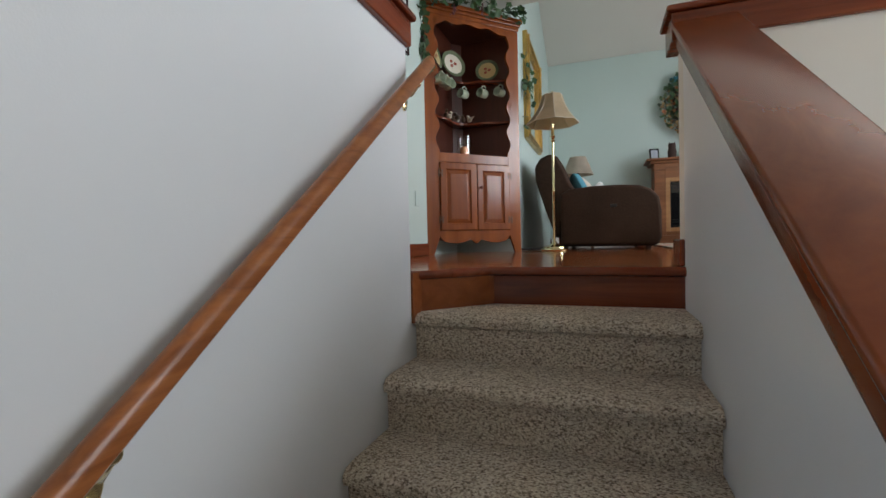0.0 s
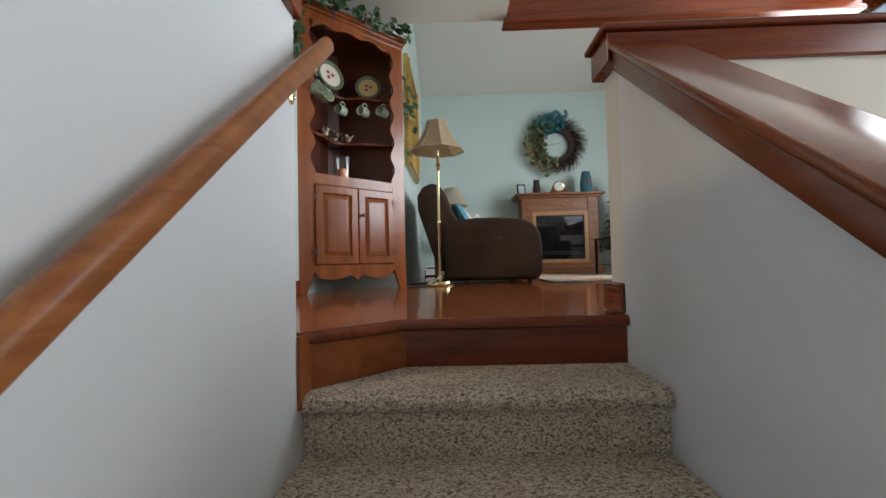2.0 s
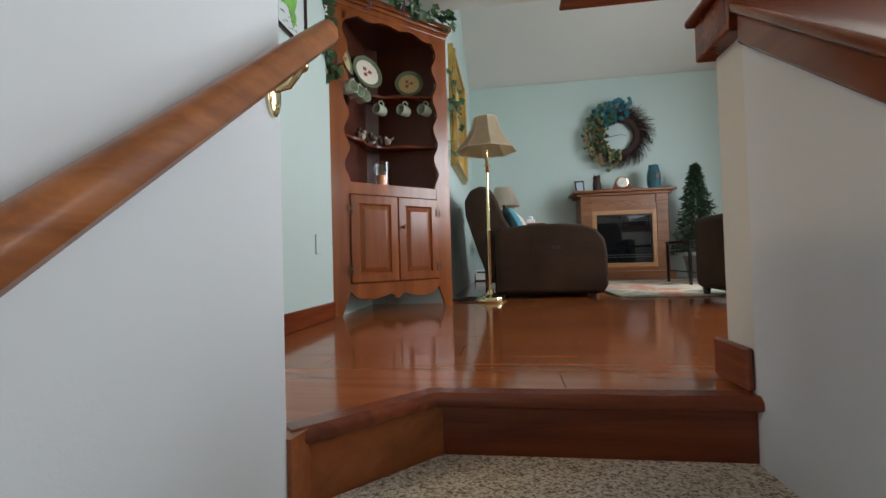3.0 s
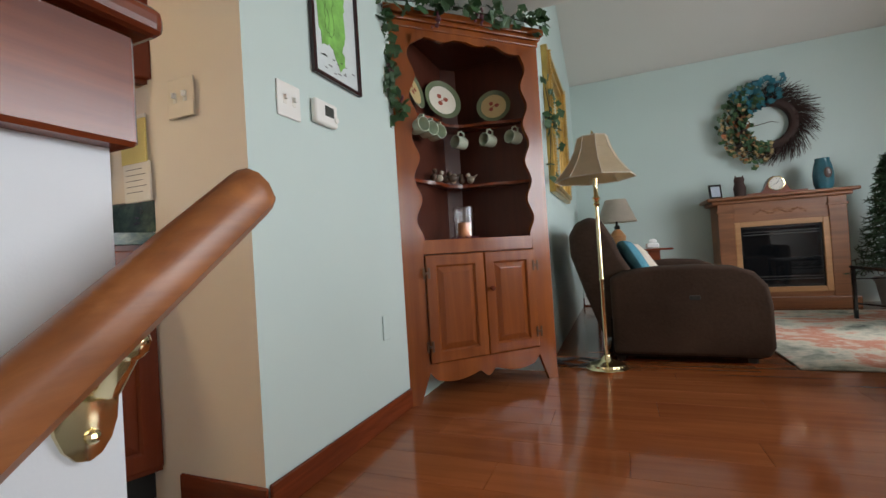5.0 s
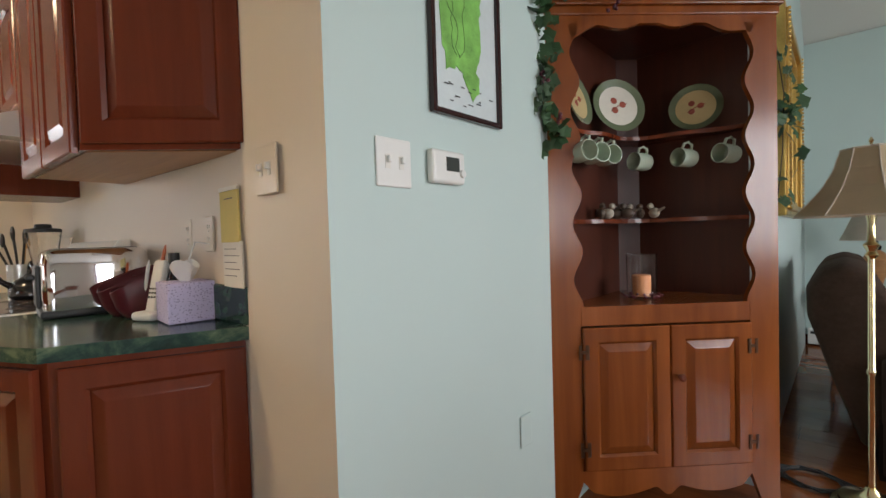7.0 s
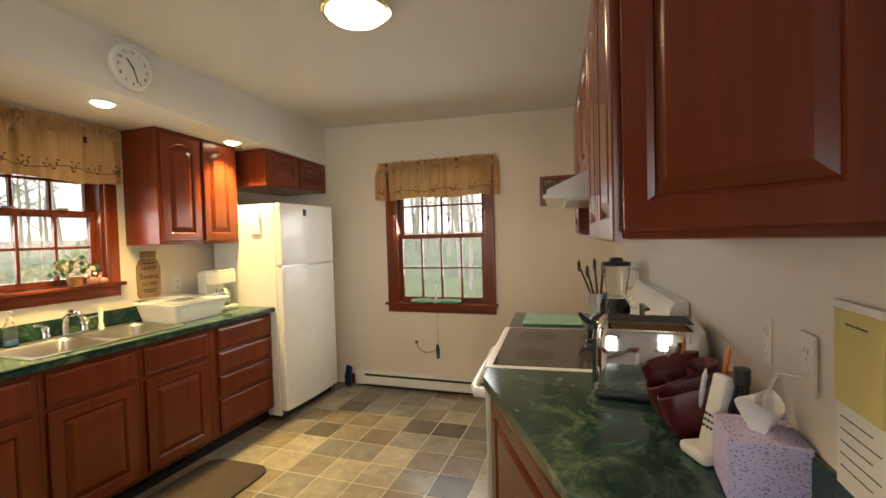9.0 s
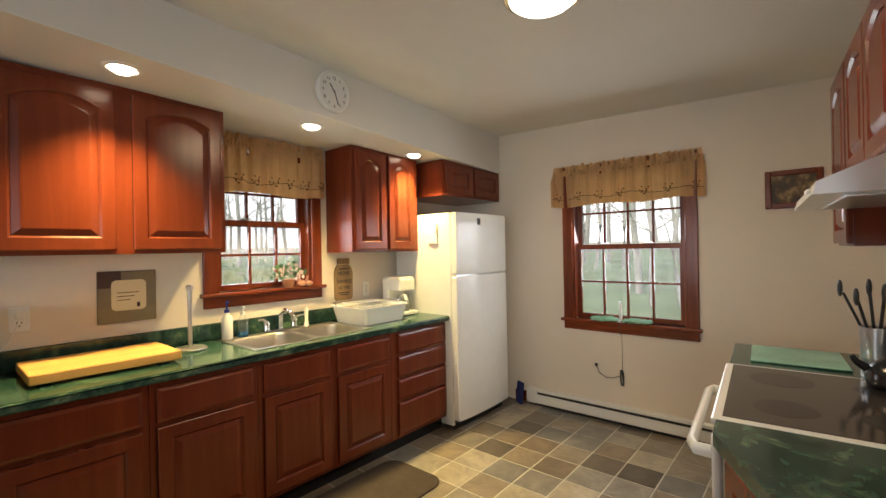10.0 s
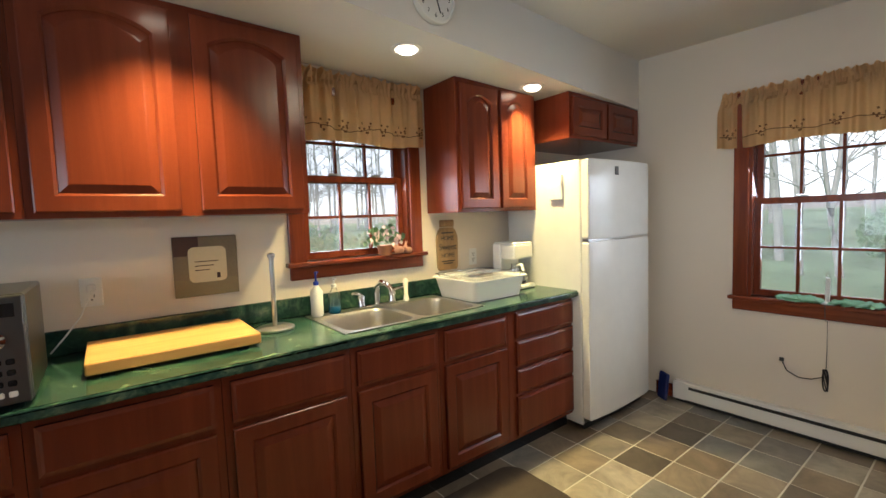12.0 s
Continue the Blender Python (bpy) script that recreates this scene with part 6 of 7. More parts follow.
ol = wall_plate(ON_SINK(-0.125, 1.155), 0.075, 0.118, "white wall outlet with plugged-in cords over the worktop", 0, 2)
part("plug", B(-0.016, 0.016, -0.04, -0.008, 0.004, 0.034, bevel=0.005), M_PLASTIC, ol)
part("cord", tube(bmesh.new(), [(0, -0.04, 0.015), (-0.01, -0.06, -0.02), (-0.04, -0.05, -0.09), (-0.09, -0.04, -0.16), (-0.14, -0.05, -0.22)], 0.0035, 6), M_PLASTIC, ol)
wall_plate(ON_SINK(-2.23, 1.13), 0.07, 0.115, "white wall outlet behind the dish rack", 0, 2)
gp = thing("flower_pot", "small clay pot with dried pink and white flowers on the sill", "plant", pose(-1.50, -3.385, 1.2005))
part("pot", lathe(bmesh.new(), [(0.032, 0), (0.045, 0.055), (0.048, 0.06), (0.04, 0.06)], 16), plain("clay", (0.36, 0.15, 0.07), 0.8), gp, "", True)
for nm, mat, n, s in (("leaves", M_LEAF, 50, 0.035), ("flowers", plain("pale_flower", (0.62, 0.45, 0.45), 0.8, 0, 0.4, 40), 40, 0.028)):
    bm = bmesh.new()
    for k in range(n):
        d = Vector((rnd.gauss(0, 1), rnd.gauss(0, 0.6), rnd.uniform(0.1, 1.2))).normalized()
        leaf(bm, Vector((0, 0, 0.06)) + d * rnd.uniform(0.03, 0.11), d, Vector((0, 1, 0.4)).normalized(), s)
    part(nm, bm, mat, gp)
M_CLAYFIG = plain("pink_ceramic", (0.50, 0.24, 0.16), 0.5, 0, 0.3, 30)
for x, sc in ((-1.60, 1.0), (-1.665, 0.8)):
    bm = bmesh.new()
    ball(bm, (0, 0, 0.024), 0.024, 12, 6, (1.5, 0.9, 1))
    ball(bm, (0.026, 0, 0.052), 0.016, 10, 6)
    for s in (-1, 1):
        tube(bm, [(0.026, s * 0.006, 0.06), (0.014, s * 0.012, 0.095)], [0.006, 0.003], 6)
    single("rabbit_figurine", bm, M_CLAYFIG, "small pinkish ceramic rabbit figurine on the window sill", "figurine", pose(x, -3.385, 1.2005) @ Matrix.Scale(sc, 4), "rabbits on the sill", "", True)


# ---- valances ----
M_VAL = cloth("beige_curtain_cloth", (0.86, 0.62, 0.35), 0.14, 40)
n, l = M_VAL.node_tree.nodes, M_VAL.node_tree.links
tr_node, mx = n.new("ShaderNodeBsdfTranslucent"), n.new("ShaderNodeMixShader")
tr_node.inputs["Color"].default_value = (0.80, 0.52, 0.24, 1)
mx.inputs[0].default_value = 0.3
l.new(n["Principled BSDF"].outputs[0], mx.inputs[1])
l.new(tr_node.outputs[0], mx.inputs[2])
l.new(mx.outputs[0], n["Material Output"].inputs["Surface"])
M_EMB = plain("embroidery_brown", (0.20, 0.09, 0.035), 0.9)


def valance(m, w, h, label):
    t = thing("valance", label, "curtain", m, "kitchen valances")

    def fold(x, u):
        soft = 0.013 * math.sin(x * 71 + 2.3 * math.sin(x * 7.3)) + 0.009 * math.sin(x * 127 + 3 * math.sin(x * 5.1 + 1)) * (1.2 - u)
        return -0.04 - soft * (0.75 + 0.45 * u) - 0.012 * math.sin(x * 19 + 1)

    nx, nz = 300, 16
    bm = bmesh.new()
    rows = []
    for j in range(nz + 1):
        u = j / nz
        row = []
        for i in range(nx + 1):
            x = (-0.5 + i / nx) * w * (0.955 + 0.045 * min(1, u * 3))
            frill = 0.009 * math.sin(x * 150 + 4 * math.sin(x * 13))
            z = h / 2 - u * h + (frill if j == 0 else 0) - 0.008 * u * math.sin(x * 11) - 0.004 * u * math.sin(x * 71 + 2.3 * math.sin(x * 7.3))
            y = -0.03 + 0.006 * math.sin(x * 260) if j in (2, 3) else fold(x, u) + (0.010 * math.sin(x * 190) if j < 2 else 0)
            row.append(bm.verts.new((x, y, z)))
        rows.append(row)
    for a, b in zip(rows, rows[1:]):
        for i in range(nx):
            bm.faces.new((a[i], a[i + 1], b[i + 1], b[i]))
    bmesh.ops.solidify(bm, geom=bm.faces[:], thickness=0.002)
    part("cloth", bm, M_VAL, t, "", True)
    bm = bmesh.new()
    line = []
    for i in range(140):
        x = (-0.49 + 0.98 * i / 139) * w
        line.append((x, fold(x, 0.8) - 0.006, -h * 0.30 + 0.012 * math.sin(x * 17)))
    tube(bm, line, 0.0022, 4)
    for k in range(7):
        cx = (-0.44 + 0.147 * k) * w
        for q in range(9):
            x, z = cx + 0.035 * math.cos(q * 2.3) * (q % 3 + 1) / 3, -h * 0.28 + 0.026 * math.sin(q * 1.7)
            leaf(bm, Vector((x, fold(x, 0.8) - 0.007, z)), Vector((math.cos(q), 0, math.sin(q))), Vector((0, -1, 0)), 0.016)
    part("embroidery", bm, M_EMB, t, "brown embroidered vines")
    part("curtain_rod", tube(bmesh.new(), [(-w / 2, -0.010, h * 0.345), (w / 2, -0.010, h * 0.345)], 0.005, 8), M_PLASTIC, t)


valance(pose(-1.40, YS - 0.0, 2.035, 0, 0, 180), 0.84, 0.38, "gathered beige valance with embroidered vines over the sink window")
valance(pose(XF, -1.725, 1.975, 0, 0, 90), 1.20, 0.35, "gathered beige valance with embroidered vines over the far window")

# ---- far wall things ----
ON_FAR = lambda y, z: pose(XF + 0.0006, y, z, 0, 0, 90)
fp2 = thing("landscape_picture", "small landscape painting in a brown wooden frame", "picture", ON_FAR(-0.635, 1.80))
bm = bmesh.new()
for x0, x1, z0, z1 in ((-0.15, -0.115, -0.125, 0.125), (0.115, 0.15, -0.125, 0.125), (-0.115, 0.115, -0.125, -0.09), (-0.115, 0.115, 0.09, 0.125)):
    box(bm, x0, x1, -0.025, 0, z0, z1, bevel=0.006)
part("frame", bm, M_TRIM, fp2)
m, n, l, b = material("painted_landscape", 0.5)
gn = noise_tex(n, l, coords(n, l), 14, 4)
rp = ramp(n, [(0.35, (0.02, 0.018, 0.012)), (0.5, (0.10, 0.06, 0.025)), (0.62, (0.34, 0.22, 0.10))])
l.new(gn.outputs["Fac"], rp.inputs["Fac"])
l.new(rp.outputs["Color"], b.inputs["Base Color"])
part("canvas", B(-0.116, 0.116, -0.012, -0.004, -0.091, 0.091), m, fp2)
bh = thing("baseboard_heater", "white electric baseboard heater under the far window", "heater", pose(XF + 0.001, -2.6, 0, 0, 0, 90))
part("housing", B(0.0, 2.0, -0.06, 0, 0.025, 0.15, bevel=0.005), M_PLASTIC, bh)
part("vent_slot", B(0.11, 1.98, -0.0625, -0.0595, 0.108, 0.128), M_RUBBER, bh)
part("lower_gap", B(0.02, 1.98, -0.05, -0.005, 0.003, 0.025), M_RUBBER, bh)
part("end_cap", B(-0.002, 0.09, -0.062, 0.0, 0.022, 0.152, bevel=0.004), M_PLASTIC, bh)
jk = thing("wall_jack", "black wall jack with a bundled cord below the window", "cable", ON_FAR(-1.96, 0.45))
part("jack", B(-0.012, 0.012, -0.012, 0, -0.012, 0.012, bevel=0.003), M_RUBBER, jk)
part("cord", tube(bmesh.new(), [(0, -0.012, 0), (0.03, -0.02, -0.06), (0.09, -0.02, -0.09), (0.15, -0.015, -0.085), (0.2, -0.012, -0.06)], 0.003, 6), M_RUBBER, jk)
bm = bmesh.new()
for q in range(4):
    tube(bm, [(0.215 + 0.013 * math.cos(a + q), -0.012 - 0.004 * q, -0.075 + 0.065 * math.sin(a)) for a in [i * 0.5 for i in range(14)]], 0.003, 5)
part("cord_bundle", bm, M_RUBBER, jk)
part("riser_cord", tube(bmesh.new(), [(0.215, -0.01, -0.02), (0.217, -0.008, 0.1), (0.215, -0.008, 0.28), (0.213, -0.05, 0.285), (0.21, -0.055, 0.38)], 0.002, 5), M_RUBBER, jk)
cd = thing("window_candle", "electric candle lamp with green leaves on the window sill", "candle", pose(XF + 0.02, -1.745, 0.8305))
part("stick", lathe(bmesh.new(), [(0.03, 0), (0.032, 0.008), (0.011, 0.014), (0.011, 0.15), (0.007, 0.152)], 14), M_PLASTIC, cd, "", True)
part("bulb", lathe(bmesh.new(), [(0.006, 0.15), (0.011, 0.17), (0.003, 0.195)], 10), M_CLEAR, cd, "", True)
bm = bmesh.new()
for k in range(90):
    y = rnd.uniform(-0.19, 0.19)
    leaf(bm, Vector((rnd.uniform(-0.012, 0.016), y, 0.008 + 0.01 * rnd.random())), Vector((rnd.gauss(0, 0.3), math.copysign(1, y), rnd.uniform(0, 0.35))).normalized(), Vector((0.4, 0, 1)).normalized(), 0.06 * rnd.uniform(0.7, 1.2))
part("leaf_spray", bm, plain("pale_green_leaf", (0.12, 0.27, 0.12), 0.6, 0, 0.3, 30), cd)
single("dustpan", B(-0.05, 0.05, -0.012, 0.012, 0, 0.2, bevel=0.008), plain("blue_plastic", (0.01, 0.02, 0.12), 0.4), "dark blue plastic dustpan standing beside the refrigerator", "dustpan", pose(-3.40, -2.66, 0.002, -6, 0, 60))

# ---- ceiling fittings ----
ck = thing("wall_clock", "round white wall clock with black numerals", "clock", pose(-1.425, -2.7413, 2.40, 0, 0, 184.1))
for nm, prof, mat in (("case", [(0.118, 0.0005), (0.122, 0.012), (0.117, 0.032), (0.106, 0.036), (0.103, 0.026)], M_PLASTIC), ("dial", [(0.1035, 0.002), (0.1035, 0.0262)], plain("clock_face", (0.80, 0.79, 0.76), 0.4, 0, 0.02))):
    bm = lathe(bmesh.new(), prof, 40)
    bmesh.ops.transform(bm, matrix=pose(0, 0, 0, 90), verts=bm.verts)
    dl = part(nm, bm, mat, ck, "", True)
for k in range(12):
    a = (k + 1) * math.pi / 6
    words(str(k + 1), 0.026, M_RUBBER, dl, pose(0.083 * math.sin(a), -0.0268, 0.083 * math.cos(a) - 0.009, 90), "numeral")
bm = bmesh.new()
tube(bm, [(0, -0.029, 0), (-0.035, -0.029, 0.042)], 0.0035, 5)
tube(bm, [(0, -0.030, 0), (0.026, -0.030, -0.072)], 0.0028, 5)
ball(bm, (0, -0.029, 0), 0.006, 8, 5)
part("pointers", bm, M_RUBBER, dl)
LENS = glow("lit_lamp_lens", (1.0, 0.86, 0.62), 14)
WARM = (1.0, 0.76, 0.29)
for x, y in ((-0.41, -2.86), (-1.42, -2.95), (-2.385, -2.985)):
    d = thing("recessed_downlight", "round recessed downlight shining warm in the soffit", "lamp", pose(x, y, soffit_z(x), 0, -1.7, 0), "downlights over the sink run")
    part("trim_ring", lathe(bmesh.new(), [(0.076, -0.0005), (0.079, -0.005), (0.060, -0.008), (0.052, -0.002)], 28), M_PLASTIC, d, "", True)
    part("bulb", lathe(bmesh.new(), [(0.050, -0.003), (0.047, -0.012), (0.032, -0.022), (0.01, -0.026)], 24), LENS, d, "glowing bulb face", True)
    lp = new("downlight_beam", bpy.data.lights.new("downlight_beam", "SPOT"))
    lp.data.energy, lp.data.color, lp.data.spot_size, lp.data.spot_blend, lp.data.shadow_soft_size = 230, WARM, radians(106), 1.0, 0.04
    lp.matrix_world = look((x, y, soffit_z(x) - 0.033), (x, y, 0))
cl = thing("ceiling_lamp", "flush ceiling lamp with a glowing frosted dome", "lamp", pose(-1.48, -1.375, ceiling_z(-1.375) - 0.002))
part("base_ring", lathe(bmesh.new(), [(0.158, -0.0005), (0.163, -0.016), (0.158, -0.032), (0.143, -0.036)], 36), M_BRASS, cl, "brass base ring", True)
part("dome", lathe(bmesh.new(), [(0.142, -0.03), (0.138, -0.042), (0.115, -0.06), (0.07, -0.072), (0.01, -0.076)], 36), glow("lit_dome", (1.0, 0.90, 0.72), 7), cl, "glowing frosted glass dome", True)
lp = new("dome_light", bpy.data.lights.new("dome_light", "AREA"))
lp.data.shape, lp.data.size, lp.data.energy, lp.data.color = "DISK", 0.26, 17, (1.0, 0.77, 0.46)
lp.matrix_world = look((-1.48, -1.375, ceiling_z(-1.375) - 0.085), (-1.48, -1.375, 0))


# ---- kitchen: range side; the run stands a little out of square ----
SQUARE = set(bpy.data.objects)
SKEW = Matrix.Translation((-0.75, -0.3, 0)) @ pose(0, 0, 0, 0, 0, 4.2) @ Matrix.Translation((0.75, 0.3, 0))

def run_face(c, p, q, z0, z1, name, mat, margin=0.03, arch=0.0, stile=0.06):
    """A raised-panel door on the upright face from p to q, facing the left hand of that way."""
    dx, dy = q[0] - p[0], q[1] - p[1]
    ln = math.hypot(dx, dy)
    return panel_door(c, name, pose((p[0] + q[0]) / 2, (p[1] + q[1]) / 2, z0, 0, 0, math.degrees(math.atan2(dy, dx))) @ pose(0, -0.001, 0), ln - 2 * margin, z1 - z0, mat, arch, stile)


C0, C1, C2, C3 = (-0.395, -0.001), (-0.612, -0.447), (-1.305, -0.735), (-1.418, -0.735)
E0, E1, E2, E3 = (-0.42, -0.001), (-0.63, -0.425), (-1.315, -0.70), (-1.418, -0.70)
c = thing("base_cabinet", "cherry base cabinet with an angled end beside the range", "cabinet", pose(0, 0, 0), "base cabinets of the range wall")
part("carcass", prism(bmesh.new(), [E0, E1, E2, E3, (-1.418, -0.001)], 0.1, 0.874), M_CHERRY, c)
part("toe_kick", prism(bmesh.new(), [(-0.46, -0.001), (-0.68, -0.39), (-1.33, -0.63), (-1.418, -0.63), (-1.418, -0.001)], 0.0, 0.1), M_BLACK, c)
run_face(c, E1, E0, 0.12, 0.855, "end_panel", M_CHERRY, 0.02)
run_face(c, E2, E1, 0.12, 0.855, "door", M_CHERRY, 0.03)
wt = single("worktop", prism(bmesh.new(), [C0, C1, C2, C3, (-1.418, -0.001)], 0.876, 0.915), M_GREEN, "dark green marbled laminate worktop with an angled end", "worktop")
part("backsplash", B(-1.418, -0.40, -0.022, -0.0005, 0.9155, 1.03, bevel=0.004), M_GREEN, wt)
c = thing("base_cabinet", "cherry base cabinet beyond the range", "cabinet", pose(-2.42, -0.66, 0), "base cabinets of the range wall")
part("carcass", B(-0.235, 0.235, 0, 0.655, 0.1, 0.874), M_CHERRY, c)
part("toe_kick", B(-0.235, 0.235, 0.06, 0.1, 0, 0.1), M_BLACK, c)
panel_door(c, "drawer_front", pose(0, -0.001, 0.69), 0.42, 0.155, M_CHERRY, 0, 0.05, 0.02, "", True)
panel_door(c, "door", pose(0, -0.001, 0.125), 0.42, 0.54, M_CHERRY)
wt = single("worktop", B(-2.68, -2.186, -0.735, -0.001, 0.876, 0.915, bevel=0.004), M_GREEN, "short dark green laminate worktop beyond the range", "worktop")
part("backsplash", B(-2.68, -2.19, -0.022, -0.0005, 0.9155, 1.03, bevel=0.004), M_GREEN, wt)

# electric range
rg = thing("electric_range", "white electric range with a black glass cooktop", "stove", pose(-1.80, -0.72, 0))
part("body", B(-0.376, 0.376, 0.0, 0.70, 0.05, 0.895, bevel=0.005), M_ENAMEL, rg)
part("cooktop_frame", B(-0.38, 0.38, -0.03, 0.705, 0.895, 0.918, bevel=0.006, seg=2), M_ENAMEL, rg)
gl = part("cooktop_glass", B(-0.352, 0.352, 0.0, 0.59, 0.9175, 0.9205), plain("black_ceramic_glass", (0.055, 0.045, 0.04), 0.1), rg, "dark brown glass cooktop")
for x, y, rr in ((-0.18, 0.16, 0.10), (0.18, 0.16, 0.085), (-0.18, 0.44, 0.075), (0.18, 0.44, 0.10)):
    part("burner_mark", lathe(bmesh.new(), [(rr, 0.9206), (rr, 0.9209)], 36, (x, y, 0)), plain("burner_grey", (0.028, 0.024, 0.022), 0.25), gl)
part("oven_door", B(-0.374, 0.374, -0.03, -0.001, 0.22, 0.86, bevel=0.008, seg=2), M_ENAMEL, rg)
part("oven_window", B(-0.24, 0.24, -0.0325, -0.0295, 0.38, 0.70), M_BLACK, rg)
part("oven_handle", tube(bmesh.new(), [(-0.35, -0.03, 0.80), (-0.345, -0.075, 0.80), (-0.30, -0.09, 0.80), (0.30, -0.09, 0.80), (0.345, -0.075, 0.80), (0.35, -0.03, 0.80)], 0.016, 10, 1.3), M_ENAMEL, rg, "", True)
part("storage_drawer", B(-0.374, 0.374, -0.028, -0.001, 0.05, 0.21, bevel=0.006), M_ENAMEL, rg)
part("floor_plinth", B(-0.36, 0.36, 0.03, 0.69, 0.0, 0.05), M_RUBBER, rg)
bm = bmesh.new()
loft(bm, [[(x, 0.62, 0.917), (x, 0.655, 1.16), (x, 0.67, 1.185), (x, 0.715, 1.185), (x, 0.715, 0.917)] for x in (-0.38, -0.372, 0.372, 0.38)])
bp = part("control_panel", bm, M_ENAMEL, rg, "", True)
part("clock_display", B(-0.07, 0.07, 0.627, 0.645, 1.06, 1.11), M_BLACK, bp)
for x in (-0.31, -0.22, 0.22, 0.31, 0.13):
    bm = lathe(bmesh.new(), [(0.026, 0), (0.024, 0.022), (0.01, 0.024)], 18)
    bmesh.ops.transform(bm, matrix=pose(x, 0.64, 1.085, 98), verts=bm.verts)
    part("knob", bm, M_ENAMEL, bp, "", True)

# upper cabinets of the range wall
RZ0, RZ1, RY = 1.43, 2.19, -0.318
U0, U1, U2 = (-0.388, -0.001), (-0.715, RY), (-1.43, RY)
c = thing("upper_cabinet", "cherry upper cabinet with an angled raised-panel end", "cabinet", pose(0, 0, 0), "upper cabinets of the range wall")
part("carcass", prism(bmesh.new(), [U0, U1, U2, (-1.43, -0.001)], RZ0, RZ1), M_CHERRY, c)
part("underside", prism(bmesh.new(), [(-0.43, -0.012), (-0.725, RY + 0.016), (-1.42, RY + 0.016), (-1.42, -0.012)], RZ0 - 0.003, RZ0 - 0.0005), M_OAK_L, c, "unfinished pale wood underside")
run_face(c, U1, U0, RZ0 + 0.015, RZ1 - 0.015, "end_panel", M_CHERRY, 0.012, 0.0, 0.065)
for a, b in ((-1.075, -0.73), (-1.42, -1.085)):
    d = panel_door(c, "door", pose((a + b) / 2, RY - 0.001, RZ0 - 0.008), b - a, RZ1 - RZ0 - 0.01, M_CHERRY, 0.05, 0.06)
    part("bumper", B(-0.05, -0.035, -0.001, 0.004, 0.02, 0.035), M_PLASTIC, d)
c = thing("upper_cabinet", "short cherry cabinet above the range hood", "cabinet", pose(-1.81, RY, 0), "upper cabinets of the range wall")
part("carcass", B(-0.379, 0.379, 0, 0.317, 1.70, RZ1), M_CHERRY, c)
for a, b in ((-0.37, -0.005), (0.005, 0.37)):
    panel_door(c, "door", pose((a + b) / 2, -0.001, 1.71), b - a, RZ1 - 1.73, M_CHERRY, 0.04, 0.055)
c = thing("upper_cabinet", "cherry upper cabinet at the end of the range wall", "cabinet", pose(-2.40, RY, 0), "upper cabinets of the range wall")
part("carcass", B(-0.21, 0.209, 0, 0.317, RZ0, RZ1), M_CHERRY, c)
panel_door(c, "door", pose(0, -0.001, RZ0 + 0.01), 0.39, RZ1 - RZ0 - 0.03, M_CHERRY, 0.05, 0.06)
hd = thing("range_hood", "white range hood under the short cabinet", "range hood", pose(-1.81, 0, 0))
bm = bmesh.new()
loft(bm, [[(x, -0.001, 1.58), (x, -0.001, 1.698), (x, -0.30, 1.698), (x, -0.49, 1.615), (x, -0.50, 1.58)] for x in (-0.379, 0.379)])
part("canopy", bm, M_ENAMEL, hd)
part("filter", B(-0.3, 0.3, -0.42, -0.08, 1.574, 1.5795), M_STEEL, hd)
part("switch_knob", B(0.26, 0.30, -0.508, -0.4935, 1.588, 1.602, bevel=0.003), M_PLASTIC, hd)

# things on the range side
ts = thing("toaster", "polished chrome four-slice toaster", "toaster", pose(-1.24, -0.175, 0.917, 0, 0, -6) @ Matrix.Diagonal((0.86, 0.98, 1.22, 1)))
bm = bmesh.new()
loft(bm, [rounded(-0.125, 0.125, -0.16, 0.16, 0.03, 0.02), rounded(-0.128, 0.128, -0.165, 0.165, 0.035, 0.06), rounded(-0.126, 0.126, -0.163, 0.163, 0.035, 0.15), rounded(-0.115, 0.115, -0.155, 0.155, 0.035, 0.182), rounded(-0.09, 0.09, -0.14, 0.14, 0.03, 0.195)])
part("shell", bm, M_CHROME, ts, "", True)
part("base", B(-0.13, 0.13, -0.17, 0.17, 0.0, 0.022, bevel=0.008, seg=2), M_RUBBER, ts)
for x in (-0.066, -0.022, 0.022, 0.066):
    part("slot", B(x - 0.012, x + 0.012, -0.125, 0.125, 0.1945, 0.197), M_RUBBER, ts)
part("lever_panel", B(-0.09, 0.09, -0.176, -0.163, 0.03, 0.15, bevel=0.004), M_RUBBER, ts)
for x in (-0.045, 0.045):
    part("lever", B(x - 0.025, x + 0.025, -0.20, -0.176, 0.11, 0.125, bevel=0.004), M_RUBBER, ts)
M_BURG = plain("burgundy_plastic", (0.10, 0.010, 0.016), 0.4, 0, 0.15)
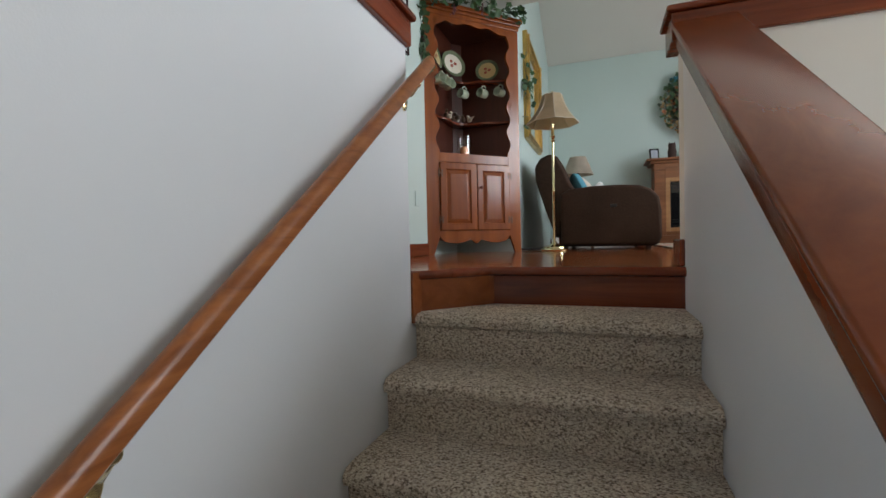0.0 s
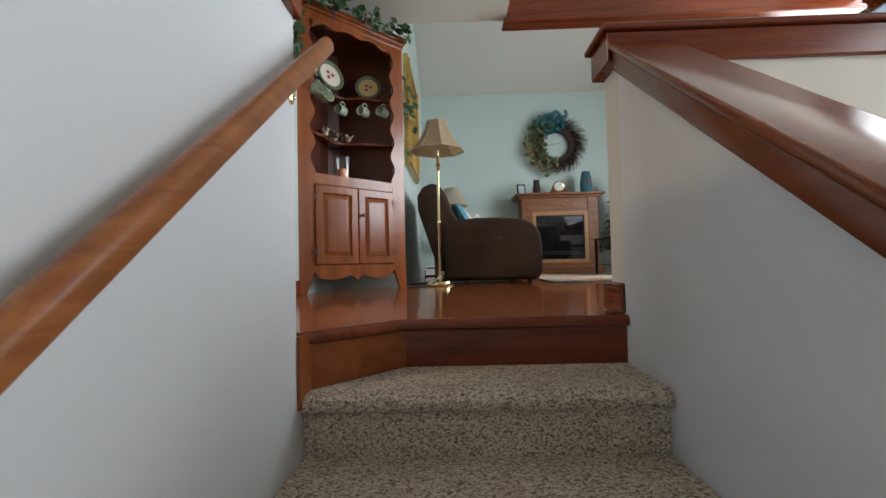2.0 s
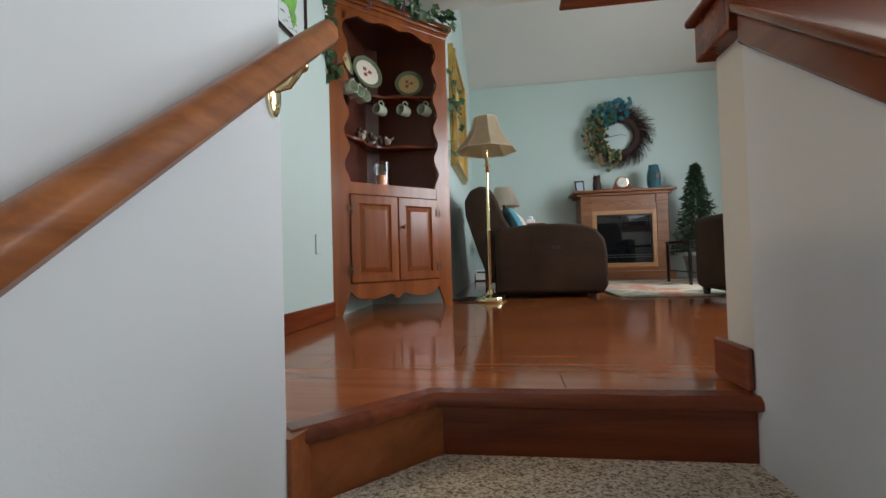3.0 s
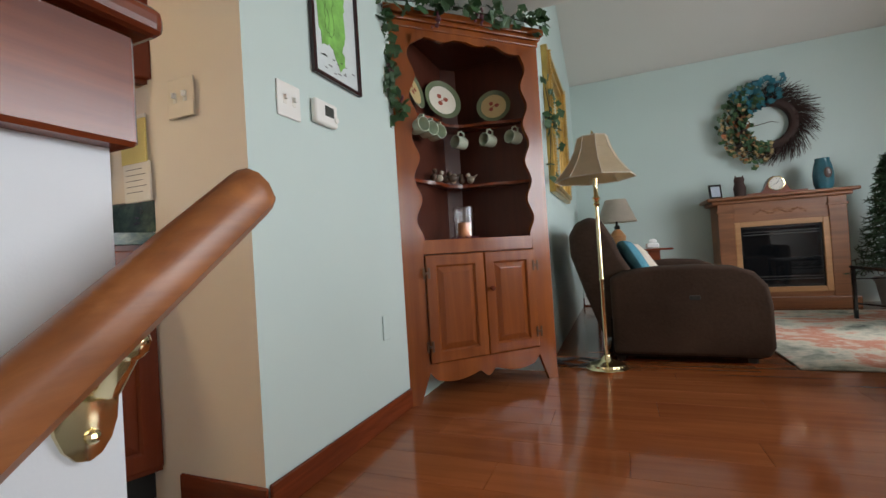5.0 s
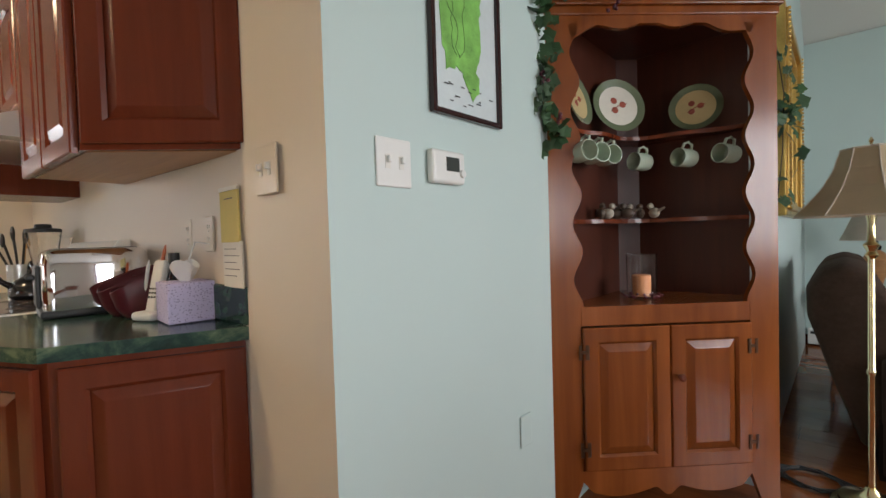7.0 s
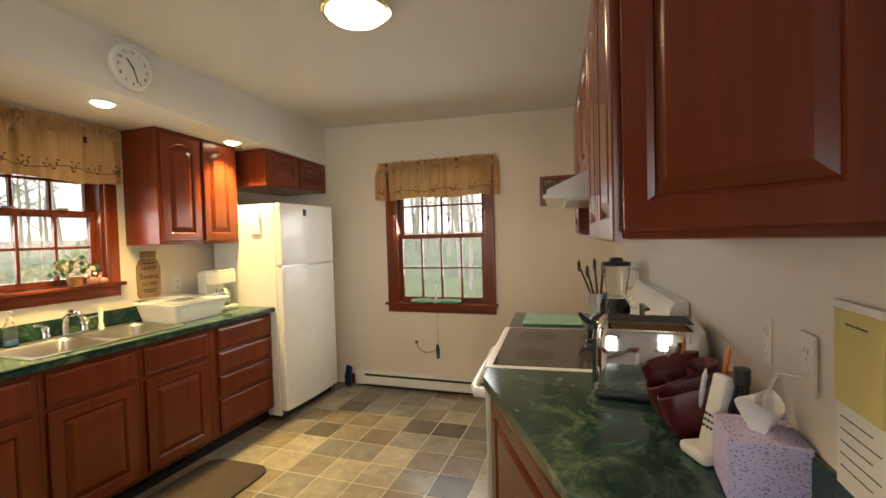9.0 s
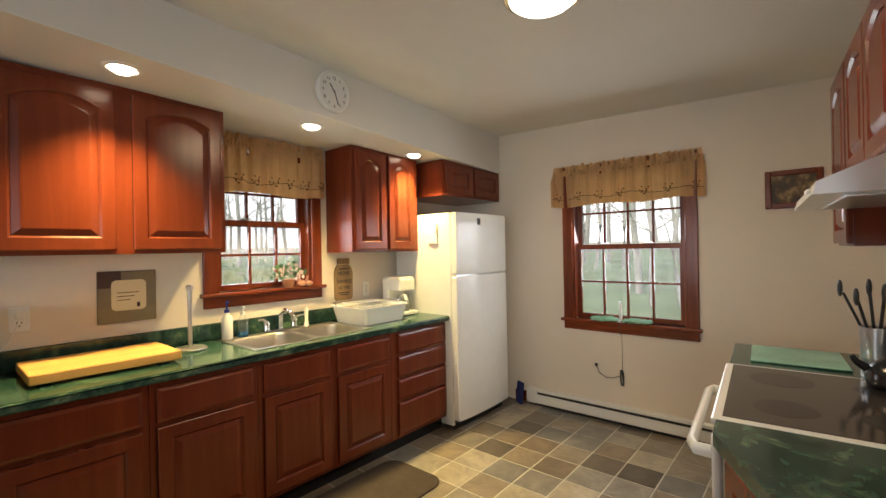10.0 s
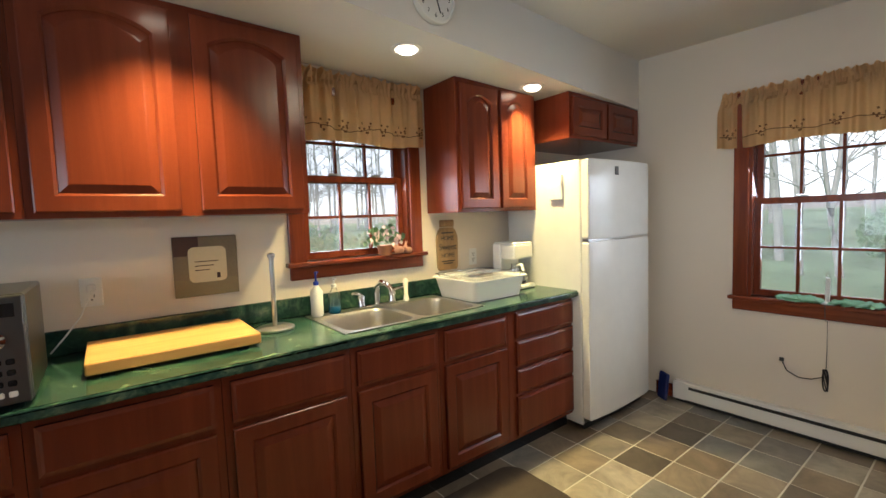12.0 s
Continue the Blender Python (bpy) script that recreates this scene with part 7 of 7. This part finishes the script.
for x, y, tz, h in ((-1.03, -0.115, 8, 0.165), (-0.92, -0.105, -8, 0.165)):
    cy = thing("desk_caddy", "burgundy plastic desk caddy with a slanted rounded shell", "organiser", pose(x, y, 0.917, 0, 0, tz), "caddies on the worktop")

    def slant(x0, x1, y0, y1, rad, lo, hi):
        out = []
        for px, py, _ in rounded(x0, x1, y0, y1, rad, 0, 6):
            u = (py - y0) / (y1 - y0)
            out.append((px, py, lo + (hi - lo) * max(u, 0.0) ** 0.7))
        return out

    bm = bmesh.new()
    loft(bm, [rounded(-0.026, 0.026, -0.07, 0.06, 0.024, 0.0, 6), rounded(-0.040, 0.040, -0.092, 0.072, 0.034, 0.03, 6), slant(-0.047, 0.047, -0.108, 0.076, 0.04, 0.085, h), slant(-0.045, 0.045, -0.106, 0.074, 0.04, 0.089, h + 0.004), slant(-0.043, 0.043, -0.103, 0.072, 0.038, 0.085, h), rounded(-0.036, 0.036, -0.085, 0.066, 0.03, 0.03, 6), rounded(-0.02, 0.02, -0.06, 0.05, 0.018, 0.006, 6)])
    part("shell", bm, M_BURG, cy, "", True)
    for y0, hh in ((-0.045, 0.105), (0.015, 0.135)):
        part("divider", B(-0.0405, 0.0405, y0, y0 + 0.003, 0.012, hh, bevel=0.001), M_BURG, cy)
for x, y, col, rx, ry, h in ((-0.915, -0.09, (0.60, 0.13, 0.03), -8, 10, 0.22), (-0.90, -0.13, (0.75, 0.75, 0.73), -4, 14, 0.17)):
    single("pen", tube(bmesh.new(), [(0, 0, 0), (0, 0, h - 0.02), (0, 0, h)], [0.006, 0.006, 0.002], 8), plain("pen_plastic", col, 0.35), "pen standing in the burgundy caddy", "pen", pose(x, y, 0.945, rx, ry, 0), "pens in the caddy", "", True)
bt = thing("bottle", "dark bottle standing by the backsplash", "bottle", pose(-0.795, -0.065, 0.917))
part("glass", lathe(bmesh.new(), [(0.026, 0), (0.028, 0.01), (0.028, 0.12), (0.014, 0.16), (0.014, 0.18)], 16), M_BLACK, bt, "", True)
part("cap", lathe(bmesh.new(), [(0.017, 0.18), (0.017, 0.215)], 14), M_RUBBER, bt, "", True)
ph2 = thing("cordless_phone", "white cordless phone standing in its base by the tissue box", "phone", pose(-0.815, -0.115, 0.917, 0, 0, 20))
part("base", B(-0.045, 0.045, -0.06, 0.05, 0.0, 0.028, bevel=0.01, seg=2), M_PLASTIC, ph2)
bm = B(-0.024, 0.024, -0.014, 0.014, 0.0, 0.175, bevel=0.009, seg=2)
bmesh.ops.transform(bm, matrix=pose(0, -0.015, 0.02, -14, 0, 0), verts=bm.verts)
hs = part("handset", bm, M_PLASTIC, ph2)
for k in range(9):
    bm = B(-0.004, 0.004, -0.0165, -0.0138, -0.003, 0.003, bevel=0.001)
    bmesh.ops.transform(bm, matrix=pose(0, -0.015, 0.02, -14, 0, 0) @ pose(-0.012 + 0.012 * (k % 3), 0, 0.05 + 0.014 * (k // 3)), verts=bm.verts)
    part("key", bm, M_RUBBER, hs)
m, n, l, b = material("lilac_print", 0.6)
wv = n.new("ShaderNodeTexVoronoi")
wv.inputs["Scale"].default_value = 120
l.new(coords(n, l, (1, 1, 1.7)).outputs[0], wv.inputs["Vector"])
rp = ramp(n, [(0.22, (0.20, 0.17, 0.36)), (0.32, (0.60, 0.54, 0.78))])
l.new(wv.outputs["Distance"], rp.inputs["Fac"])
l.new(rp.outputs["Color"], b.inputs["Base Color"])
tb = thing("tissue_box", "lilac patterned cube tissue box with a tissue pulled up", "tissue box", pose(-0.692, -0.072, 0.917, 0, 0, -7))
part("box", B(-0.065, 0.075, -0.07, 0.065, 0, 0.125, bevel=0.003), m, tb)
bm = bmesh.new()
rows = []
for j in range(7):
    u = j / 6
    rows.append([bm.verts.new(((0.03 + 0.022 * u) * math.cos(a) * (1 + 0.35 * math.sin(3 * a + 2 * u)), (0.012 + 0.03 * u) * math.sin(a), 0.125 + 0.055 * u + 0.014 * math.sin(2 * a + 3 * u))) for a in [2 * math.pi * i / 20 for i in range(20)]])
for a, b in zip(rows, rows[1:]):
    for i in range(20):
        bm.faces.new((a[i], a[(i + 1) % 20], b[(i + 1) % 20], b[i]))
part("tissue", bm, M_TISSUE, tb, "", True)
single("charger_cord", tube(bmesh.new(), [(-0.66, -0.012, 1.16), (-0.665, -0.05, 1.165), (-0.70, -0.06, 1.10), (-0.705, -0.05, 1.0), (-0.74, -0.07, 0.93)], 0.003, 6), M_PLASTIC, "white charger cord hanging from the outlet", "cable")
kt = thing("kettle", "black enamel tea kettle on the cooktop", "kettle", pose(-2.05, -0.235, 0.922) @ Matrix.Diagonal((0.86, 0.86, 0.86, 1)))
part("body", lathe(bmesh.new(), [(0.085, 0), (0.10, 0.02), (0.098, 0.06), (0.075, 0.10), (0.04, 0.12), (0.035, 0.125)], 24), M_BLACK, kt, "", True)
part("lid_knob", lathe(bmesh.new(), [(0.012, 0.124), (0.018, 0.14), (0.008, 0.15)], 12), M_BLACK, kt, "", True)
part("handle", tube(bmesh.new(), [(-0.07, 0, 0.10), (-0.06, 0, 0.17), (0, 0, 0.20), (0.06, 0, 0.17), (0.07, 0, 0.10)], 0.009, 8), M_BLACK, kt, "", True)
part("spout", tube(bmesh.new(), [(0.0, -0.08, 0.07), (0, -0.12, 0.10), (0, -0.135, 0.125)], [0.02, 0.014, 0.011], 10), M_BLACK, kt, "", True)
cr = thing("utensil_crock", "steel utensil crock with black cooking tools", "utensils", pose(-2.48, -0.215, 0.917))
part("crock", lathe(bmesh.new(), [(0.05, 0), (0.055, 0.005), (0.055, 0.16), (0.052, 0.16), (0.05, 0.01)], 20), M_STEEL, cr, "", True)
for k, (lx, ly, h) in enumerate(((-0.05, -0.10, 0.30), (0.02, -0.06, 0.27), (0.03, 0.02, 0.29), (-0.03, 0.03, 0.26), (0.0, -0.02, 0.31))):
    bm = bmesh.new()
    tube(bm, [(0, 0, 0.01), (lx * 0.5, ly * 0.5, h * 0.55), (lx, ly, h)], 0.006, 7)
    ball(bm, (lx * 1.1, ly * 1.1, h + 0.02), 0.03, 10, 6, (0.9, 0.35, 1.3))
    part("cooking_tool", bm, M_RUBBER if k != 3 else M_BOARD, cr, "", True)
bl = thing("blender_jug", "kitchen blender with a clear jug and black lid", "blender", pose(-2.40, -0.125, 0.917))
part("motor_base", lathe(bmesh.new(), [(0.08, 0), (0.082, 0.02), (0.07, 0.1), (0.05, 0.14)], 20), M_BLACK, bl, "", True)
jg = part("jug", lathe(bmesh.new(), [(0.05, 0.142), (0.075, 0.30), (0.078, 0.33), (0.074, 0.33), (0.047, 0.15)], 24), M_CLEAR, bl, "", True)
part("jug_handle", tube(bmesh.new(), [(0.0, 0.07, 0.31), (0, 0.12, 0.30), (0, 0.115, 0.22), (0, 0.055, 0.19)], 0.008, 8), M_CLEAR, jg, "", True)
part("lid", lathe(bmesh.new(), [(0.08, 0.33), (0.08, 0.35), (0.04, 0.355), (0.035, 0.375), (0.01, 0.378)], 24), M_RUBBER, bl, "", True)
single("glass_board", B(-2.62, -2.26, -0.66, -0.32, 0.919, 0.926, bevel=0.002), plain("mint_glass", (0.22, 0.50, 0.38), 0.08, 0, 0.35, 10), "pale green glass chopping board on the worktop", "cutting board")

for ob in [o for o in bpy.data.objects if o not in SQUARE and o.parent is None]:
    ob.matrix_basis = SKEW @ ob.matrix_basis

# floor mat before the sink
bm = bmesh.new()
loft(bm, [rounded(-1.92, -0.62, -2.80, -2.32, 0.10, 0.002), rounded(-1.92, -0.62, -2.80, -2.32, 0.10, 0.010), rounded(-1.91, -0.63, -2.79, -2.33, 0.095, 0.014)])
single("kitchen_mat", bm, M_MAT, "dark brown cushioned mat in front of the sink", "mat")

# ---- floor pieces ----
TS = 0.234


def tile_field(parent, x0, x1, y0, y1, px, py, seed_name, mat, lx, ly, stagger=0.0, gap=0.005, z0=-0.006, z1=0.0):
    shared = None
    j = math.floor((y0 - py) / ly)
    while py + j * ly < y1:
        off = px + ((j * 0.37) % 1) * lx * stagger
        i = math.floor((x0 - off) / lx)
        while off + i * lx < x1:
            a0, a1 = max(x0, off + i * lx), min(x1, off + (i + 1) * lx)
            b0, b1 = max(y0, py + j * ly), min(y1, py + (j + 1) * ly)
            if a1 - a0 > 0.02 and b1 - b0 > 0.02:
                w, h = a1 - a0 - gap, b1 - b0 - gap
                full = abs(a1 - a0 - lx) < 1e-6 and abs(b1 - b0 - ly) < 1e-6
                if not full or shared is None:
                    bm = bmesh.new()
                    e = 0.0012
                    loft(bm, [[(-w / 2 + k, -h / 2 + k, z), (w / 2 - k, -h / 2 + k, z), (w / 2 - k, h / 2 - k, z), (-w / 2 + k, h / 2 - k, z)] for k, z in ((0, z0), (0, z1 - e), (e, z1))], True, False, True)
                    me = mesh_of(seed_name, bm, mat)
                    if full:
                        shared = me
                else:
                    me = shared
                ob = new(seed_name, me)
                ob.location = ((a0 + a1) / 2, (b0 + b1) / 2, 0)
                ob.parent = parent
            i += 1
        j += 1


tiles = bpy.data.objects["subfloor_kitchen"]
tile_field(tiles, XF, 0.0, YS, 0.0, -2.62, -2.22, "tile", M_TILE, TS, TS, 0.0, 0.008)
tile_field(tiles, 0.0, 0.56, YS, -0.78, -2.62 + 12 * TS, -2.22, "tile", M_TILE, TS, TS, 0.0, 0.008)
tile_field(floor_wood, 0.0, XR, -0.43, YF, 0.0, -0.43, "plank", M_FLOOR, 1.22, 0.194, 1.0, 0.0008)
